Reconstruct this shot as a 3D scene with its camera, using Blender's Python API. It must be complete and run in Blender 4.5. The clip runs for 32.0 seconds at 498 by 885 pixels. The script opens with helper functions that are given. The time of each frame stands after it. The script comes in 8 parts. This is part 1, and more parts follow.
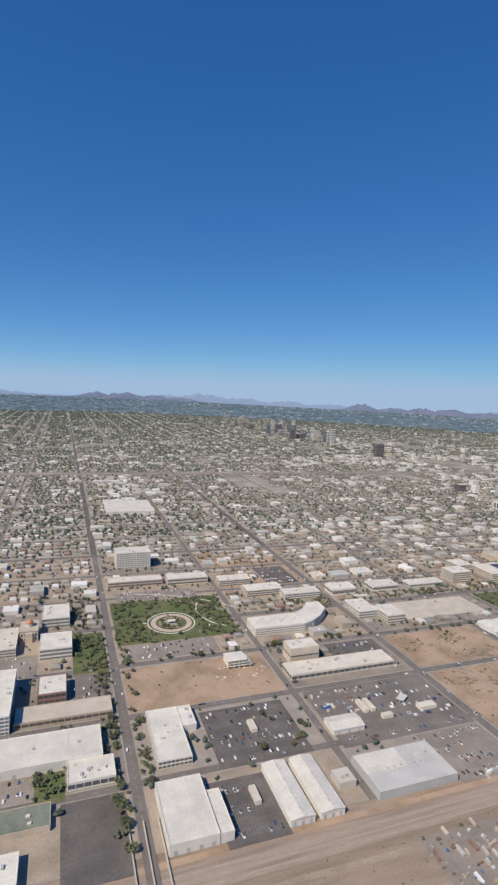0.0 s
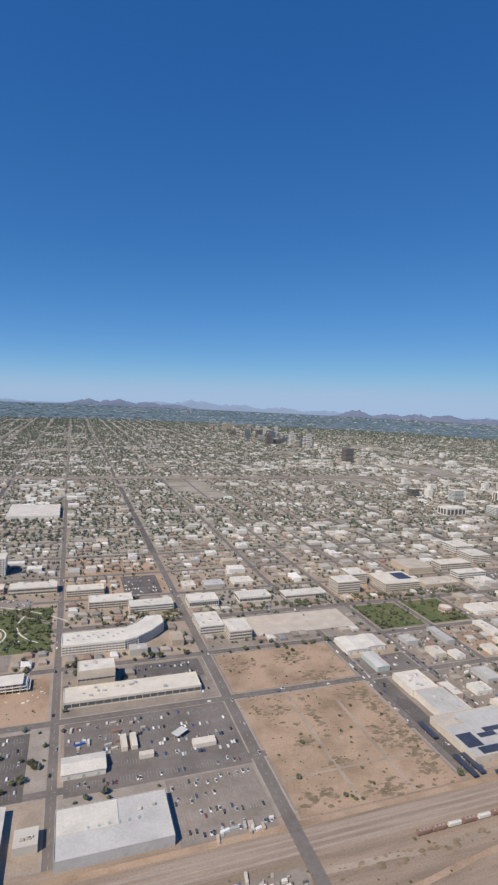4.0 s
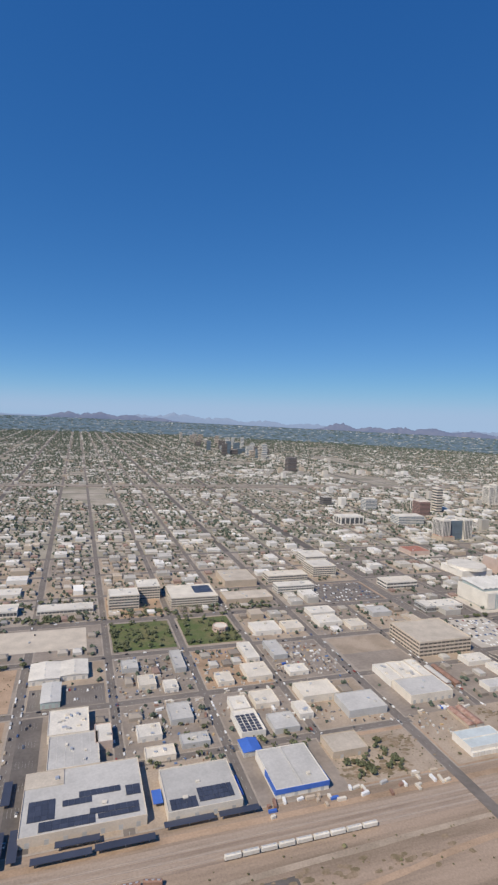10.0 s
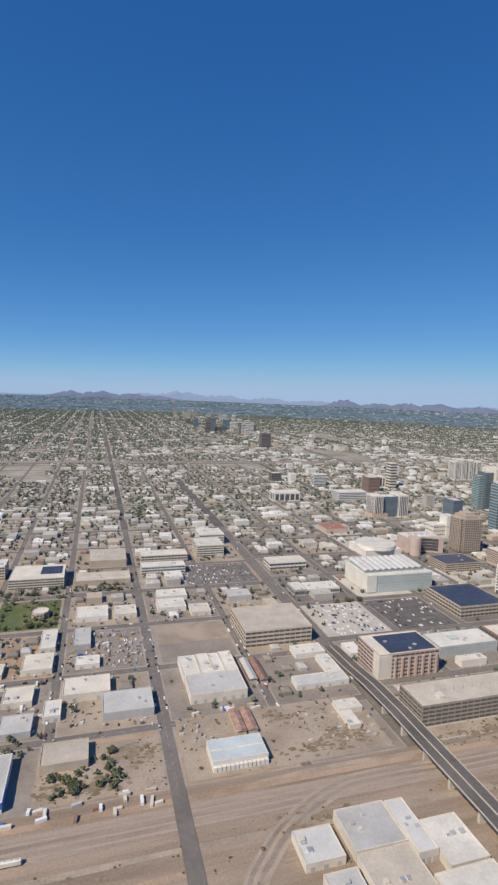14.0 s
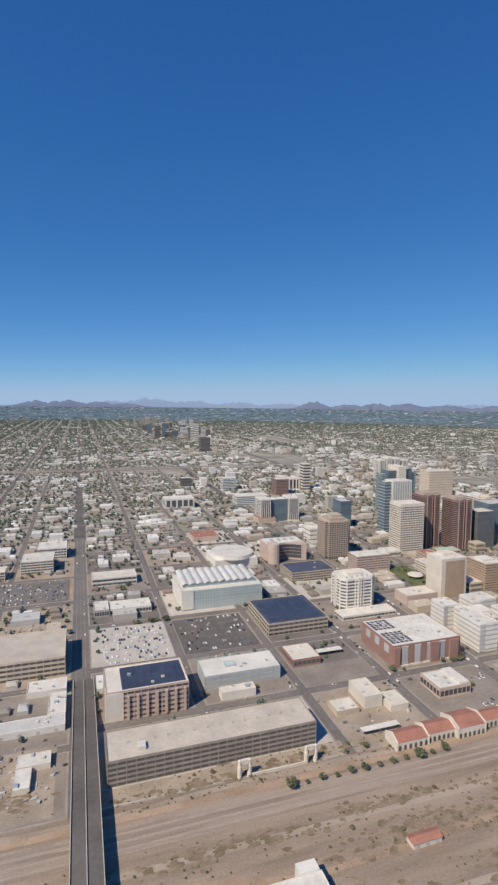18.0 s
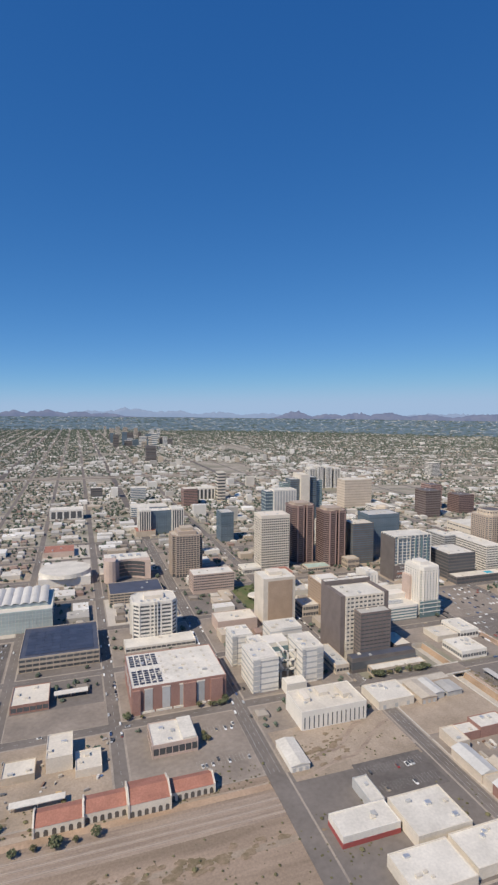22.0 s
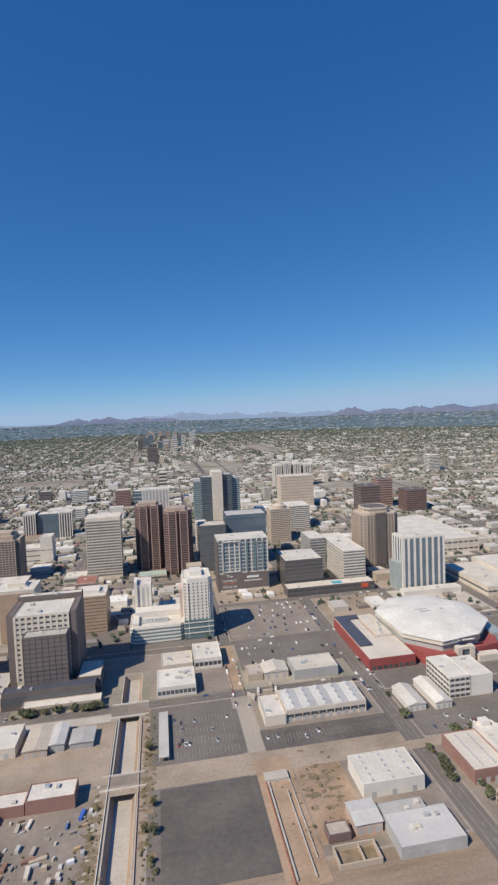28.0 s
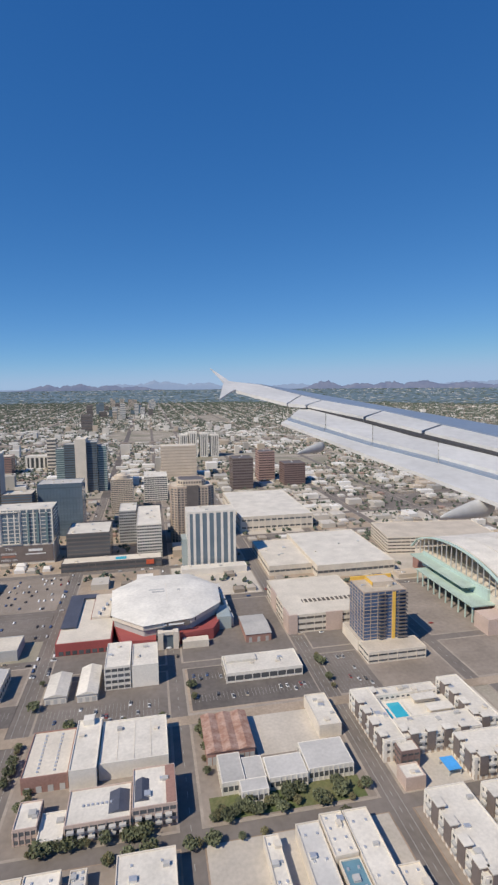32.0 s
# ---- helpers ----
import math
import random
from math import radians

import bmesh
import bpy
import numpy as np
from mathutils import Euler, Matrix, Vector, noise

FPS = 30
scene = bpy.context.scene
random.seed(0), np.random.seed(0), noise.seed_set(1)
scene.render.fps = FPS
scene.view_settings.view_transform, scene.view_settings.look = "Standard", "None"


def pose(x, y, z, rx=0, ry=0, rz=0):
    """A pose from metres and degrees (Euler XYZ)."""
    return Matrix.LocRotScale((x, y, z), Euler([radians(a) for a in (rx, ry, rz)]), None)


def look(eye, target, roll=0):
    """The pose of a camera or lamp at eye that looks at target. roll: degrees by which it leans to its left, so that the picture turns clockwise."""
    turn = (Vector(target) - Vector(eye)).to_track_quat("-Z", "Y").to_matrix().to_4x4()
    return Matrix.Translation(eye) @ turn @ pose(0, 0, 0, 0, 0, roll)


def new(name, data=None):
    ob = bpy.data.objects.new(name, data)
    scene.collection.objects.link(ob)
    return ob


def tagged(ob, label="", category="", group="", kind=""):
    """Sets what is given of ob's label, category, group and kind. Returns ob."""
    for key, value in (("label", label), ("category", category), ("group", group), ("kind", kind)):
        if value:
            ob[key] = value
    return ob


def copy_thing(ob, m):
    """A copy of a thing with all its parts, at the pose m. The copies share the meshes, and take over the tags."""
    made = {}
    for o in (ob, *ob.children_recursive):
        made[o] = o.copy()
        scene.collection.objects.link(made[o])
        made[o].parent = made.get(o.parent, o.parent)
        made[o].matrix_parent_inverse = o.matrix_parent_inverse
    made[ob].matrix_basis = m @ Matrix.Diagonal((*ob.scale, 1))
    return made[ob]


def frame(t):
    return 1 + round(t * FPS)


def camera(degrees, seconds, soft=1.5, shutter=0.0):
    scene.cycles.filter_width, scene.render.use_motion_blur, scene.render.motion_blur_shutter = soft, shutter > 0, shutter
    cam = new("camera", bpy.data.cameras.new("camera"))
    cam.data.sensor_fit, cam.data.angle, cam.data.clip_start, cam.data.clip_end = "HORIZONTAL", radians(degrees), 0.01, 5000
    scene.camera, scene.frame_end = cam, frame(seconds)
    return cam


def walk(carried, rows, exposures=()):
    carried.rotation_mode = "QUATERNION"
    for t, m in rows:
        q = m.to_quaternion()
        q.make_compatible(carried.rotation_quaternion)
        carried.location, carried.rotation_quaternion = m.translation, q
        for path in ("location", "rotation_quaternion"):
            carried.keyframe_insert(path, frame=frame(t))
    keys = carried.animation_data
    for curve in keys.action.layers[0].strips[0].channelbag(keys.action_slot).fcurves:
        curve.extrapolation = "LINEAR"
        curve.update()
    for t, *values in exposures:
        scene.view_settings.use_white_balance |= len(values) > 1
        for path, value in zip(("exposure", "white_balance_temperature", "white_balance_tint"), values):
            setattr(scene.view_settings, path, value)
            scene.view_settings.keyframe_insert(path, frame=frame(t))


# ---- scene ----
# The scale is about one half: one unit stands for two real metres.
cam = camera(51.4, 32.0, soft=2.4)
PATH = [
    (0, (-0.245, 5.1, 188.565), (0.436, 6.971, 188.376), 3.0),
    (0.5, (17.778, 5.047, 188.354), (18.468, 6.917, 188.179), 2.8),
    (1, (36.083, 4.961, 187.743), (36.776, 6.83, 187.584), 2.6),
    (1.5, (54.562, 4.849, 186.806), (55.254, 6.719, 186.655), 2.4),
    (2, (73.13, 4.72, 185.61), (73.817, 6.592, 185.459), 2.3),
    (2.5, (91.722, 4.58, 184.214), (92.402, 6.455, 184.06), 2.5),
    (3, (110.285, 4.438, 182.67), (110.958, 6.315, 182.512), 2.7),
    (3.5, (128.784, 4.3, 181.024), (129.448, 6.18, 180.865), 2.7),
    (5.5, (201.769, 3.901, 174.12), (202.378, 5.8, 173.963), 3.1),
    (6, (219.74, 3.864, 172.446), (220.341, 5.765, 172.293), 3.0),
    (6.5, (237.611, 3.859, 170.83), (238.207, 5.763, 170.69), 3.0),
    (7, (255.394, 3.889, 169.284), (255.995, 5.793, 169.162), 3.0),
    (7.5, (273.102, 3.955, 167.816), (273.709, 5.858, 167.706), 2.9),
    (8, (290.75, 4.06, 166.432), (291.357, 5.962, 166.322), 2.9),
    (8.5, (308.353, 4.203, 165.134), (308.964, 6.104, 165.022), 2.7),
    (9, (325.924, 4.385, 163.923), (326.542, 6.283, 163.81), 2.7),
    (9.5, (343.478, 4.605, 162.797), (344.104, 6.501, 162.687), 2.8),
    (10, (361.028, 4.862, 161.754), (361.661, 6.757, 161.655), 2.8),
    (10.5, (378.585, 5.156, 160.787), (379.223, 7.05, 160.707), 2.7),
    (11, (396.158, 5.483, 159.892), (396.795, 7.377, 159.824), 2.6),
    (11.5, (413.755, 5.842, 159.062), (414.388, 7.738, 158.992), 2.5),
    (12, (431.383, 6.229, 158.288), (432.004, 8.128, 158.189), 2.4),
    (12.5, (449.044, 6.643, 157.562), (449.649, 8.544, 157.432), 2.6),
    (13, (466.742, 7.078, 156.875), (467.333, 8.982, 156.713), 2.6),
    (13.5, (484.477, 7.533, 156.22), (485.058, 9.438, 156.037), 2.6),
    (15.5, (555.751, 9.464, 153.734), (556.277, 11.384, 153.546), -0.2),
    (16, (573.634, 9.955, 153.105), (574.164, 11.874, 152.913), -1.2),
    (16.5, (591.533, 10.441, 152.46), (592.116, 12.343, 152.246), 0.6),
    (17, (609.444, 10.92, 151.791), (610.081, 12.804, 151.586), 1.9),
    (17.5, (627.36, 11.387, 151.094), (628.0, 13.273, 150.916), 1.3),
    (18, (645.277, 11.839, 150.364), (645.899, 13.733, 150.202), 0.6),
    (18.5, (663.193, 12.273, 149.598), (663.792, 14.174, 149.443), 0.4),
    (19, (681.102, 12.686, 148.792), (681.697, 14.59, 148.641), 0.5),
    (19.5, (699.005, 13.077, 147.946), (699.579, 14.986, 147.793), 0.6),
    (20, (716.899, 13.442, 147.058), (717.438, 15.363, 146.905), 0.4),
    (20.5, (734.787, 13.782, 146.128), (735.309, 15.708, 145.997), -0.1),
    (21, (752.67, 14.095, 145.158), (753.18, 16.025, 145.043), -0.2),
    (21.5, (770.551, 14.38, 144.149), (771.14, 16.288, 144.036), 0.1),
    (22, (788.436, 14.638, 143.105), (789.072, 16.531, 142.983), 0.5),
    (22.5, (806.33, 14.87, 142.027), (806.965, 16.761, 141.893), 0.3),
    (23, (824.241, 15.076, 140.92), (824.853, 16.975, 140.781), 0.2),
    (23.5, (842.176, 15.258, 139.789), (842.762, 17.165, 139.644), -0.1),
    (24, (860.143, 15.42, 138.639), (860.716, 17.33, 138.489), -0.1),
    (24.5, (878.149, 15.564, 137.474), (878.717, 17.475, 137.32), -0.6),
    (25, (896.199, 15.693, 136.299), (896.765, 17.605, 136.142), -0.9),
    (25.5, (914.3, 15.812, 135.121), (914.862, 17.725, 134.962), -1.3),
    (27.5, (987.178, 16.289, 130.461), (987.525, 18.253, 130.316), -3.1),
    (28, (1005.468, 16.437, 129.327), (1005.808, 18.405, 129.213), -2.2),
    (28.5, (1023.74, 16.611, 128.209), (1024.097, 18.576, 128.11), -1.3),
    (29, (1041.955, 16.816, 127.107), (1042.318, 18.78, 127.007), -1.1),
    (29.5, (1060.061, 17.061, 126.018), (1060.416, 19.025, 125.901), -1.1),
    (30, (1077.991, 17.351, 124.938), (1078.337, 19.316, 124.798), -1.1),
    (30.5, (1095.66, 17.695, 123.86), (1096.003, 19.658, 123.692), -1.2),
    (31, (1112.965, 18.1, 122.775), (1113.313, 20.06, 122.581), -1.1),
    (31.5, (1129.78, 18.571, 121.67), (1130.141, 20.526, 121.456), -0.8),
    (32, (1145.954, 19.116, 120.53), (1146.335, 21.067, 120.307), -0.6),
]
walk(cam, [(t, look(eye, target, roll)) for t, eye, target, roll in PATH])

# ---- light ----
SUN_AZ, SUN_EL = 238.0, 47.0  # compass degrees the sun stands at, and its height
world = bpy.data.worlds.new("sky")
scene.world = world
world.use_nodes = True
wn = world.node_tree
sky = wn.nodes.new("ShaderNodeTexSky")
sky.sky_type = "NISHITA"
sky.sun_disc = False
sky.sun_elevation = radians(SUN_EL)
sky.sun_rotation = radians(SUN_AZ)
sky.altitude = 1500.0
sky.air_density, sky.dust_density, sky.ozone_density = 0.5, 0.0, 2.2
wn.nodes["Background"].inputs["Strength"].default_value = 1.0
scale = wn.nodes.new("ShaderNodeVectorMath")
scale.operation = "SCALE"
scale.inputs["Scale"].default_value = 0.11
wn.links.new(sky.outputs[0], scale.inputs[0])
# the clear dry desert sky: each colour of the sky with its own strength and contrast
split, joint = wn.nodes.new("ShaderNodeSeparateColor"), wn.nodes.new("ShaderNodeCombineColor")
wn.links.new(scale.outputs[0], split.inputs[0])
for slot, power, gain, haze in ((0, 1.1, 0.68, 0.36), (1, 0.7, 0.67, 0.50), (2, 0.47, 0.825, 0.70)):
    m1, m2 = wn.nodes.new("ShaderNodeMath"), wn.nodes.new("ShaderNodeMath")
    m1.operation, m2.operation = "POWER", "MULTIPLY"
    m1.inputs[1].default_value, m2.inputs[1].default_value = power, gain
    wn.links.new(split.outputs[slot], m1.inputs[0])
    wn.links.new(m1.outputs[0], m2.inputs[0])
    m3 = wn.nodes.new("ShaderNodeMath")
    m3.operation = "SMOOTH_MIN"
    m3.inputs[1].default_value, m3.inputs[2].default_value = haze, 0.16
    wn.links.new(m2.outputs[0], m3.inputs[0])
    wn.links.new(m3.outputs[0], joint.inputs[slot])
wn.links.new(joint.outputs[0], wn.nodes["Background"].inputs["Color"])
sun = new("sun", bpy.data.lights.new("sun", "SUN"))
sun.data.energy, sun.data.angle, sun.data.color = 4.4, radians(0.53), (1.0, 0.89, 0.73)
az, el = radians(SUN_AZ), radians(SUN_EL)
to_sun = Vector((math.sin(az) * math.cos(el), math.cos(az) * math.cos(el), math.sin(el)))
sun.matrix_world = Matrix.Translation((600, 200, 900)) @ to_sun.to_track_quat("Z", "Y").to_matrix().to_4x4()
scene.view_settings.exposure = 0.0

# ---- materials ----
MATS = {}


def mat(name, col, rough=0.85, big=0.12, fine=0.10, size=12.0, bump=0.0, metal=0.0, tint=0.0, island=0.0, spec=0.3):
    """A surface with soft stains (size in metres), fine grain, and an own shade for each object or island."""
    if name in MATS:
        return MATS[name]
    m = bpy.data.materials.new(name)
    m.use_nodes = True
    n, l = m.node_tree.nodes, m.node_tree.links
    b = n["Principled BSDF"]
    b.inputs["Roughness"].default_value, b.inputs["Metallic"].default_value = rough, metal
    b.inputs["Specular IOR Level"].default_value = spec
    geo = n.new("ShaderNodeNewGeometry")
    n1, n2 = n.new("ShaderNodeTexNoise"), n.new("ShaderNodeTexNoise")
    for t, sc, det in ((n1, 1.0 / size, 4.0), (n2, 9.0 / size, 3.0)):
        t.inputs["Scale"].default_value, t.inputs["Detail"].default_value = sc, det
        l.new(geo.outputs["Position"], t.inputs["Vector"])
    val = None
    for t, amp in ((n1, big), (n2, fine)):
        r = n.new("ShaderNodeMapRange")
        r.inputs["From Min"].default_value, r.inputs["From Max"].default_value = 0.3, 0.7
        r.inputs["To Min"].default_value, r.inputs["To Max"].default_value = 1 - amp, 1 + amp
        l.new(t.outputs["Fac"], r.inputs["Value"])
        val = times(n, l, val, r.outputs["Result"])
    for source, amp in ((("ShaderNodeObjectInfo", "Random"), tint), ((None, "Random Per Island"), island)):
        if amp:
            out = (n.new(source[0]) if source[0] else geo).outputs[source[1]]
            r = n.new("ShaderNodeMapRange")
            r.inputs["To Min"].default_value, r.inputs["To Max"].default_value = 1 - amp, 1 + amp
            l.new(out, r.inputs["Value"])
            val = times(n, l, val, r.outputs["Result"])
    hsv = n.new("ShaderNodeHueSaturation")
    hsv.inputs["Color"].default_value = (*col, 1)
    l.new(val, hsv.inputs["Value"])
    l.new(hsv.outputs["Color"], b.inputs["Base Color"])
    if bump:
        bp = n.new("ShaderNodeBump")
        bp.inputs["Strength"].default_value, bp.inputs["Distance"].default_value = bump, 0.3
        l.new(n2.outputs["Fac"], bp.inputs["Height"])
        l.new(bp.outputs["Normal"], b.inputs["Normal"])
    MATS[name] = m
    return m


def times(n, l, a, b):
    if a is None:
        return b
    m = n.new("ShaderNodeMath")
    m.operation = "MULTIPLY"
    l.new(a, m.inputs[0])
    l.new(b, m.inputs[1])
    return m.outputs[0]


def cells(name, stops, size, source="cell", rough=0.9):
    """Patches in several colours: Voronoi cells of one size, or one colour to each island of a mesh."""
    m = bpy.data.materials.new(name)
    m.use_nodes = True
    n, l = m.node_tree.nodes, m.node_tree.links
    geo, ramp = n.new("ShaderNodeNewGeometry"), n.new("ShaderNodeValToRGB")
    ramp.color_ramp.interpolation = "CONSTANT" if source == "island" else "LINEAR"
    if source == "cell":
        v = n.new("ShaderNodeTexVoronoi")
        v.inputs["Scale"].default_value = 1.0 / size
        l.new(geo.outputs["Position"], v.inputs["Vector"])
        sep = n.new("ShaderNodeSeparateColor")
        l.new(v.outputs["Color"], sep.inputs[0])
        l.new(sep.outputs[0], ramp.inputs["Fac"])
    else:
        l.new(geo.outputs["Random Per Island"], ramp.inputs["Fac"])
    while len(ramp.color_ramp.elements) < len(stops):
        ramp.color_ramp.elements.new(0.5)
    for e, (at, col) in zip(ramp.color_ramp.elements, stops):
        e.position, e.color = at, (*col, 1)
    nz = n.new("ShaderNodeTexNoise")
    nz.inputs["Scale"].default_value, nz.inputs["Detail"].default_value = 0.02, 5.0
    l.new(geo.outputs["Position"], nz.inputs["Vector"])
    r = n.new("ShaderNodeMapRange")
    r.inputs["From Min"].default_value, r.inputs["From Max"].default_value = 0.3, 0.7
    r.inputs["To Min"].default_value, r.inputs["To Max"].default_value = 0.8, 1.2
    l.new(nz.outputs["Fac"], r.inputs["Value"])
    hsv = n.new("ShaderNodeHueSaturation")
    l.new(ramp.outputs["Color"], hsv.inputs["Color"])
    l.new(r.outputs["Result"], hsv.inputs["Value"])
    l.new(hsv.outputs["Color"], n["Principled BSDF"].inputs["Base Color"])
    n["Principled BSDF"].inputs["Roughness"].default_value = rough
    MATS[name] = m
    return m


def stops(*pairs):
    return list(pairs)


def patchy(name, a, b, size, lo=0.42, hi=0.62, stretch=1.0, rough=0.95, bump=0.3, grain=0.14):
    """Earth or lawn in two colours that run into each other in patches, drawn out along x by stretch."""
    m = bpy.data.materials.new(name)
    m.use_nodes = True
    n, l = m.node_tree.nodes, m.node_tree.links
    geo, mp = n.new("ShaderNodeNewGeometry"), n.new("ShaderNodeMapping")
    mp.inputs["Scale"].default_value = (1.0 / stretch, 1.0, 1.0)
    l.new(geo.outputs["Position"], mp.inputs["Vector"])
    n1, n2 = n.new("ShaderNodeTexNoise"), n.new("ShaderNodeTexNoise")
    for t, sc, det in ((n1, 1.0 / size, 7.0), (n2, 1.1, 4.0)):
        t.inputs["Scale"].default_value, t.inputs["Detail"].default_value, t.inputs["Roughness"].default_value = sc, det, 0.62
    l.new(mp.outputs["Vector"], n1.inputs["Vector"])
    l.new(geo.outputs["Position"], n2.inputs["Vector"])
    r1, r2 = n.new("ShaderNodeMapRange"), n.new("ShaderNodeMapRange")
    r1.inputs["From Min"].default_value, r1.inputs["From Max"].default_value = lo, hi
    r2.inputs["From Min"].default_value, r2.inputs["From Max"].default_value = 0.3, 0.7
    r2.inputs["To Min"].default_value, r2.inputs["To Max"].default_value = 1 - grain, 1 + grain
    l.new(n1.outputs["Fac"], r1.inputs["Value"])
    l.new(n2.outputs["Fac"], r2.inputs["Value"])
    ramp = n.new("ShaderNodeValToRGB")
    ramp.color_ramp.elements[0].color, ramp.color_ramp.elements[1].color = (*a, 1), (*b, 1)
    l.new(r1.outputs["Result"], ramp.inputs["Fac"])
    hsv = n.new("ShaderNodeHueSaturation")
    l.new(ramp.outputs["Color"], hsv.inputs["Color"])
    l.new(r2.outputs["Result"], hsv.inputs["Value"])
    s = n["Principled BSDF"]
    s.inputs["Roughness"].default_value, s.inputs["Specular IOR Level"].default_value = rough, 0.2
    l.new(hsv.outputs["Color"], s.inputs["Base Color"])
    bp = n.new("ShaderNodeBump")
    bp.inputs["Strength"].default_value, bp.inputs["Distance"].default_value = bump, 0.3
    l.new(n2.outputs["Fac"], bp.inputs["Height"])
    l.new(bp.outputs["Normal"], s.inputs["Normal"])
    MATS[name] = m


patchy("dirt", (0.43, 0.31, 0.22), (0.28, 0.2, 0.135), 26, 0.44, 0.66)
patchy("dirt_grey", (0.4, 0.325, 0.255), (0.3, 0.243, 0.187), 22)
patchy("rail_dirt", (0.365, 0.28, 0.215), (0.24, 0.185, 0.138), 9, 0.40, 0.64, stretch=9)
# plain_dirt is lifted paler: distance haze put into the earth colour
patchy("plain_dirt", (0.4, 0.355, 0.3), (0.25, 0.235, 0.18), 60, 0.40, 0.62)
patchy("rust_roof", (0.446, 0.31, 0.254), (0.31, 0.18, 0.136), 2.6, 0.38, 0.6)
patchy("ballast", (0.37, 0.295, 0.235), (0.27, 0.21, 0.165), 5, stretch=14)
patchy("grass", (0.105, 0.135, 0.055), (0.205, 0.175, 0.1), 15, 0.45, 0.72, bump=0.4, grain=0.2)
mat("asphalt", (0.185, 0.163, 0.146), 0.9, 0.16, 0.10, 20)
mat("asphalt_dark", (0.135, 0.12, 0.11), 0.85, 0.22, 0.12, 16)
mat("asphalt_old", (0.27, 0.23, 0.195), 0.92, 0.18, 0.10, 18)
mat("concrete", (0.49, 0.445, 0.385), 0.9, 0.10, 0.08, 10, tint=0.06)
mat("paving", (0.34, 0.295, 0.25), 0.9, 0.14, 0.10, 8, tint=0.06)
mat("concrete_pale", (0.66, 0.62, 0.55), 0.9, 0.10, 0.06, 10, tint=0.06)
patchy("scrub_earth", (0.29, 0.22, 0.155), (0.185, 0.148, 0.092), 5, 0.42, 0.6)
mat("scrub", (0.19, 0.17, 0.085), 0.95, 0.35, 0.20, 8, bump=0.4)
mat("paint_white", (0.42, 0.42, 0.40), 0.7, 0.05, 0.10, 6)
mat("paint_bright", (0.78, 0.78, 0.76), 0.6, 0.03, 0.03, 4)
mat("roof_white", (0.655, 0.615, 0.545), 0.75, 0.11, 0.08, 9, tint=0.05)
mat("roof_cream", (0.63, 0.575, 0.49), 0.8, 0.10, 0.07, 9, tint=0.07)
mat("roof_pale_blue", (0.52, 0.57, 0.575), 0.6, 0.08, 0.06, 8)
mat("roof_grey", (0.47, 0.455, 0.43), 0.75, 0.10, 0.07, 10, tint=0.10)
mat("roof_tan", (0.5, 0.44, 0.365), 0.85, 0.12, 0.08, 9, tint=0.08)
mat("roof_dark", (0.085, 0.092, 0.12), 0.45, 0.15, 0.10, 6)
mat("roof_metal", (0.56, 0.545, 0.515), 0.65, 0.08, 0.06, 8, metal=0.0, tint=0.06)
mat("tile_red", (0.37, 0.172, 0.125), 0.85, 0.14, 0.14, 5, bump=0.4)
mat("roof_sea", (0.13, 0.25, 0.32), 0.6, 0.12, 0.08, 5)
mat("shed_green", (0.2, 0.215, 0.165), 0.8, 0.2, 0.14, 5)
mat("copper", (0.55, 0.25, 0.14), 0.35, 0.12, 0.08, 6)
mat("roof_green", (0.409, 0.508, 0.446), 0.7, 0.12, 0.08, 8)
mat("wall_white", (0.71, 0.67, 0.605), 0.8, 0.06, 0.05, 7, tint=0.05)
mat("wall_cream", (0.66, 0.595, 0.505), 0.85, 0.08, 0.06, 7, tint=0.06)
mat("wall_tan", (0.5, 0.415, 0.325), 0.85, 0.08, 0.06, 7, tint=0.06)
mat("wall_sand", (0.585, 0.5, 0.405), 0.85, 0.08, 0.06, 7)
mat("wall_pink", (0.53, 0.415, 0.355), 0.85, 0.08, 0.06, 7)
mat("wall_rose", (0.4, 0.275, 0.24), 0.8, 0.08, 0.06, 7)
mat("wall_grey", (0.446, 0.44, 0.428), 0.85, 0.08, 0.06, 7, tint=0.08)
mat("brick_red", (0.34, 0.2, 0.165), 0.88, 0.10, 0.10, 6, tint=0.08)
mat("brick_brown", (0.215, 0.15, 0.135), 0.6, 0.10, 0.08, 6)
mat("stone_brown", (0.43, 0.35, 0.285), 0.8, 0.08, 0.06, 6)
mat("brick_tan", (0.44, 0.325, 0.235), 0.88, 0.08, 0.08, 6)
mat("stone_dark", (0.186, 0.155, 0.143), 0.75, 0.1, 0.08, 6)
mat("wall_dark", (0.15, 0.132, 0.124), 0.6, 0.10, 0.08, 6)
mat("paint_red", (0.335, 0.087, 0.082), 0.6, 0.08, 0.06, 8)
mat("paint_blue", (0.062, 0.149, 0.496), 0.6, 0.10, 0.06, 6)
mat("paint_azure", (0.074, 0.347, 0.769), 0.6, 0.08, 0.06, 6)
mat("paint_teal", (0.45, 0.52, 0.49), 0.6, 0.08, 0.06, 8)
mat("paint_green", (0.459, 0.583, 0.533), 0.6, 0.08, 0.06, 8)
mat("paint_yellow", (0.744, 0.471, 0.099), 0.6, 0.08, 0.06, 8)
mat("steel", (0.682, 0.682, 0.67), 0.45, 0.10, 0.08, 4, metal=0.6)
mat("rust", (0.27, 0.165, 0.125), 0.85, 0.18, 0.15, 3)
mat("rail", (0.372, 0.322, 0.285), 0.5, 0.10, 0.10, 4, metal=0.5)
mat("rubber", (0.03, 0.03, 0.03), 0.9, 0.1, 0.1, 2)
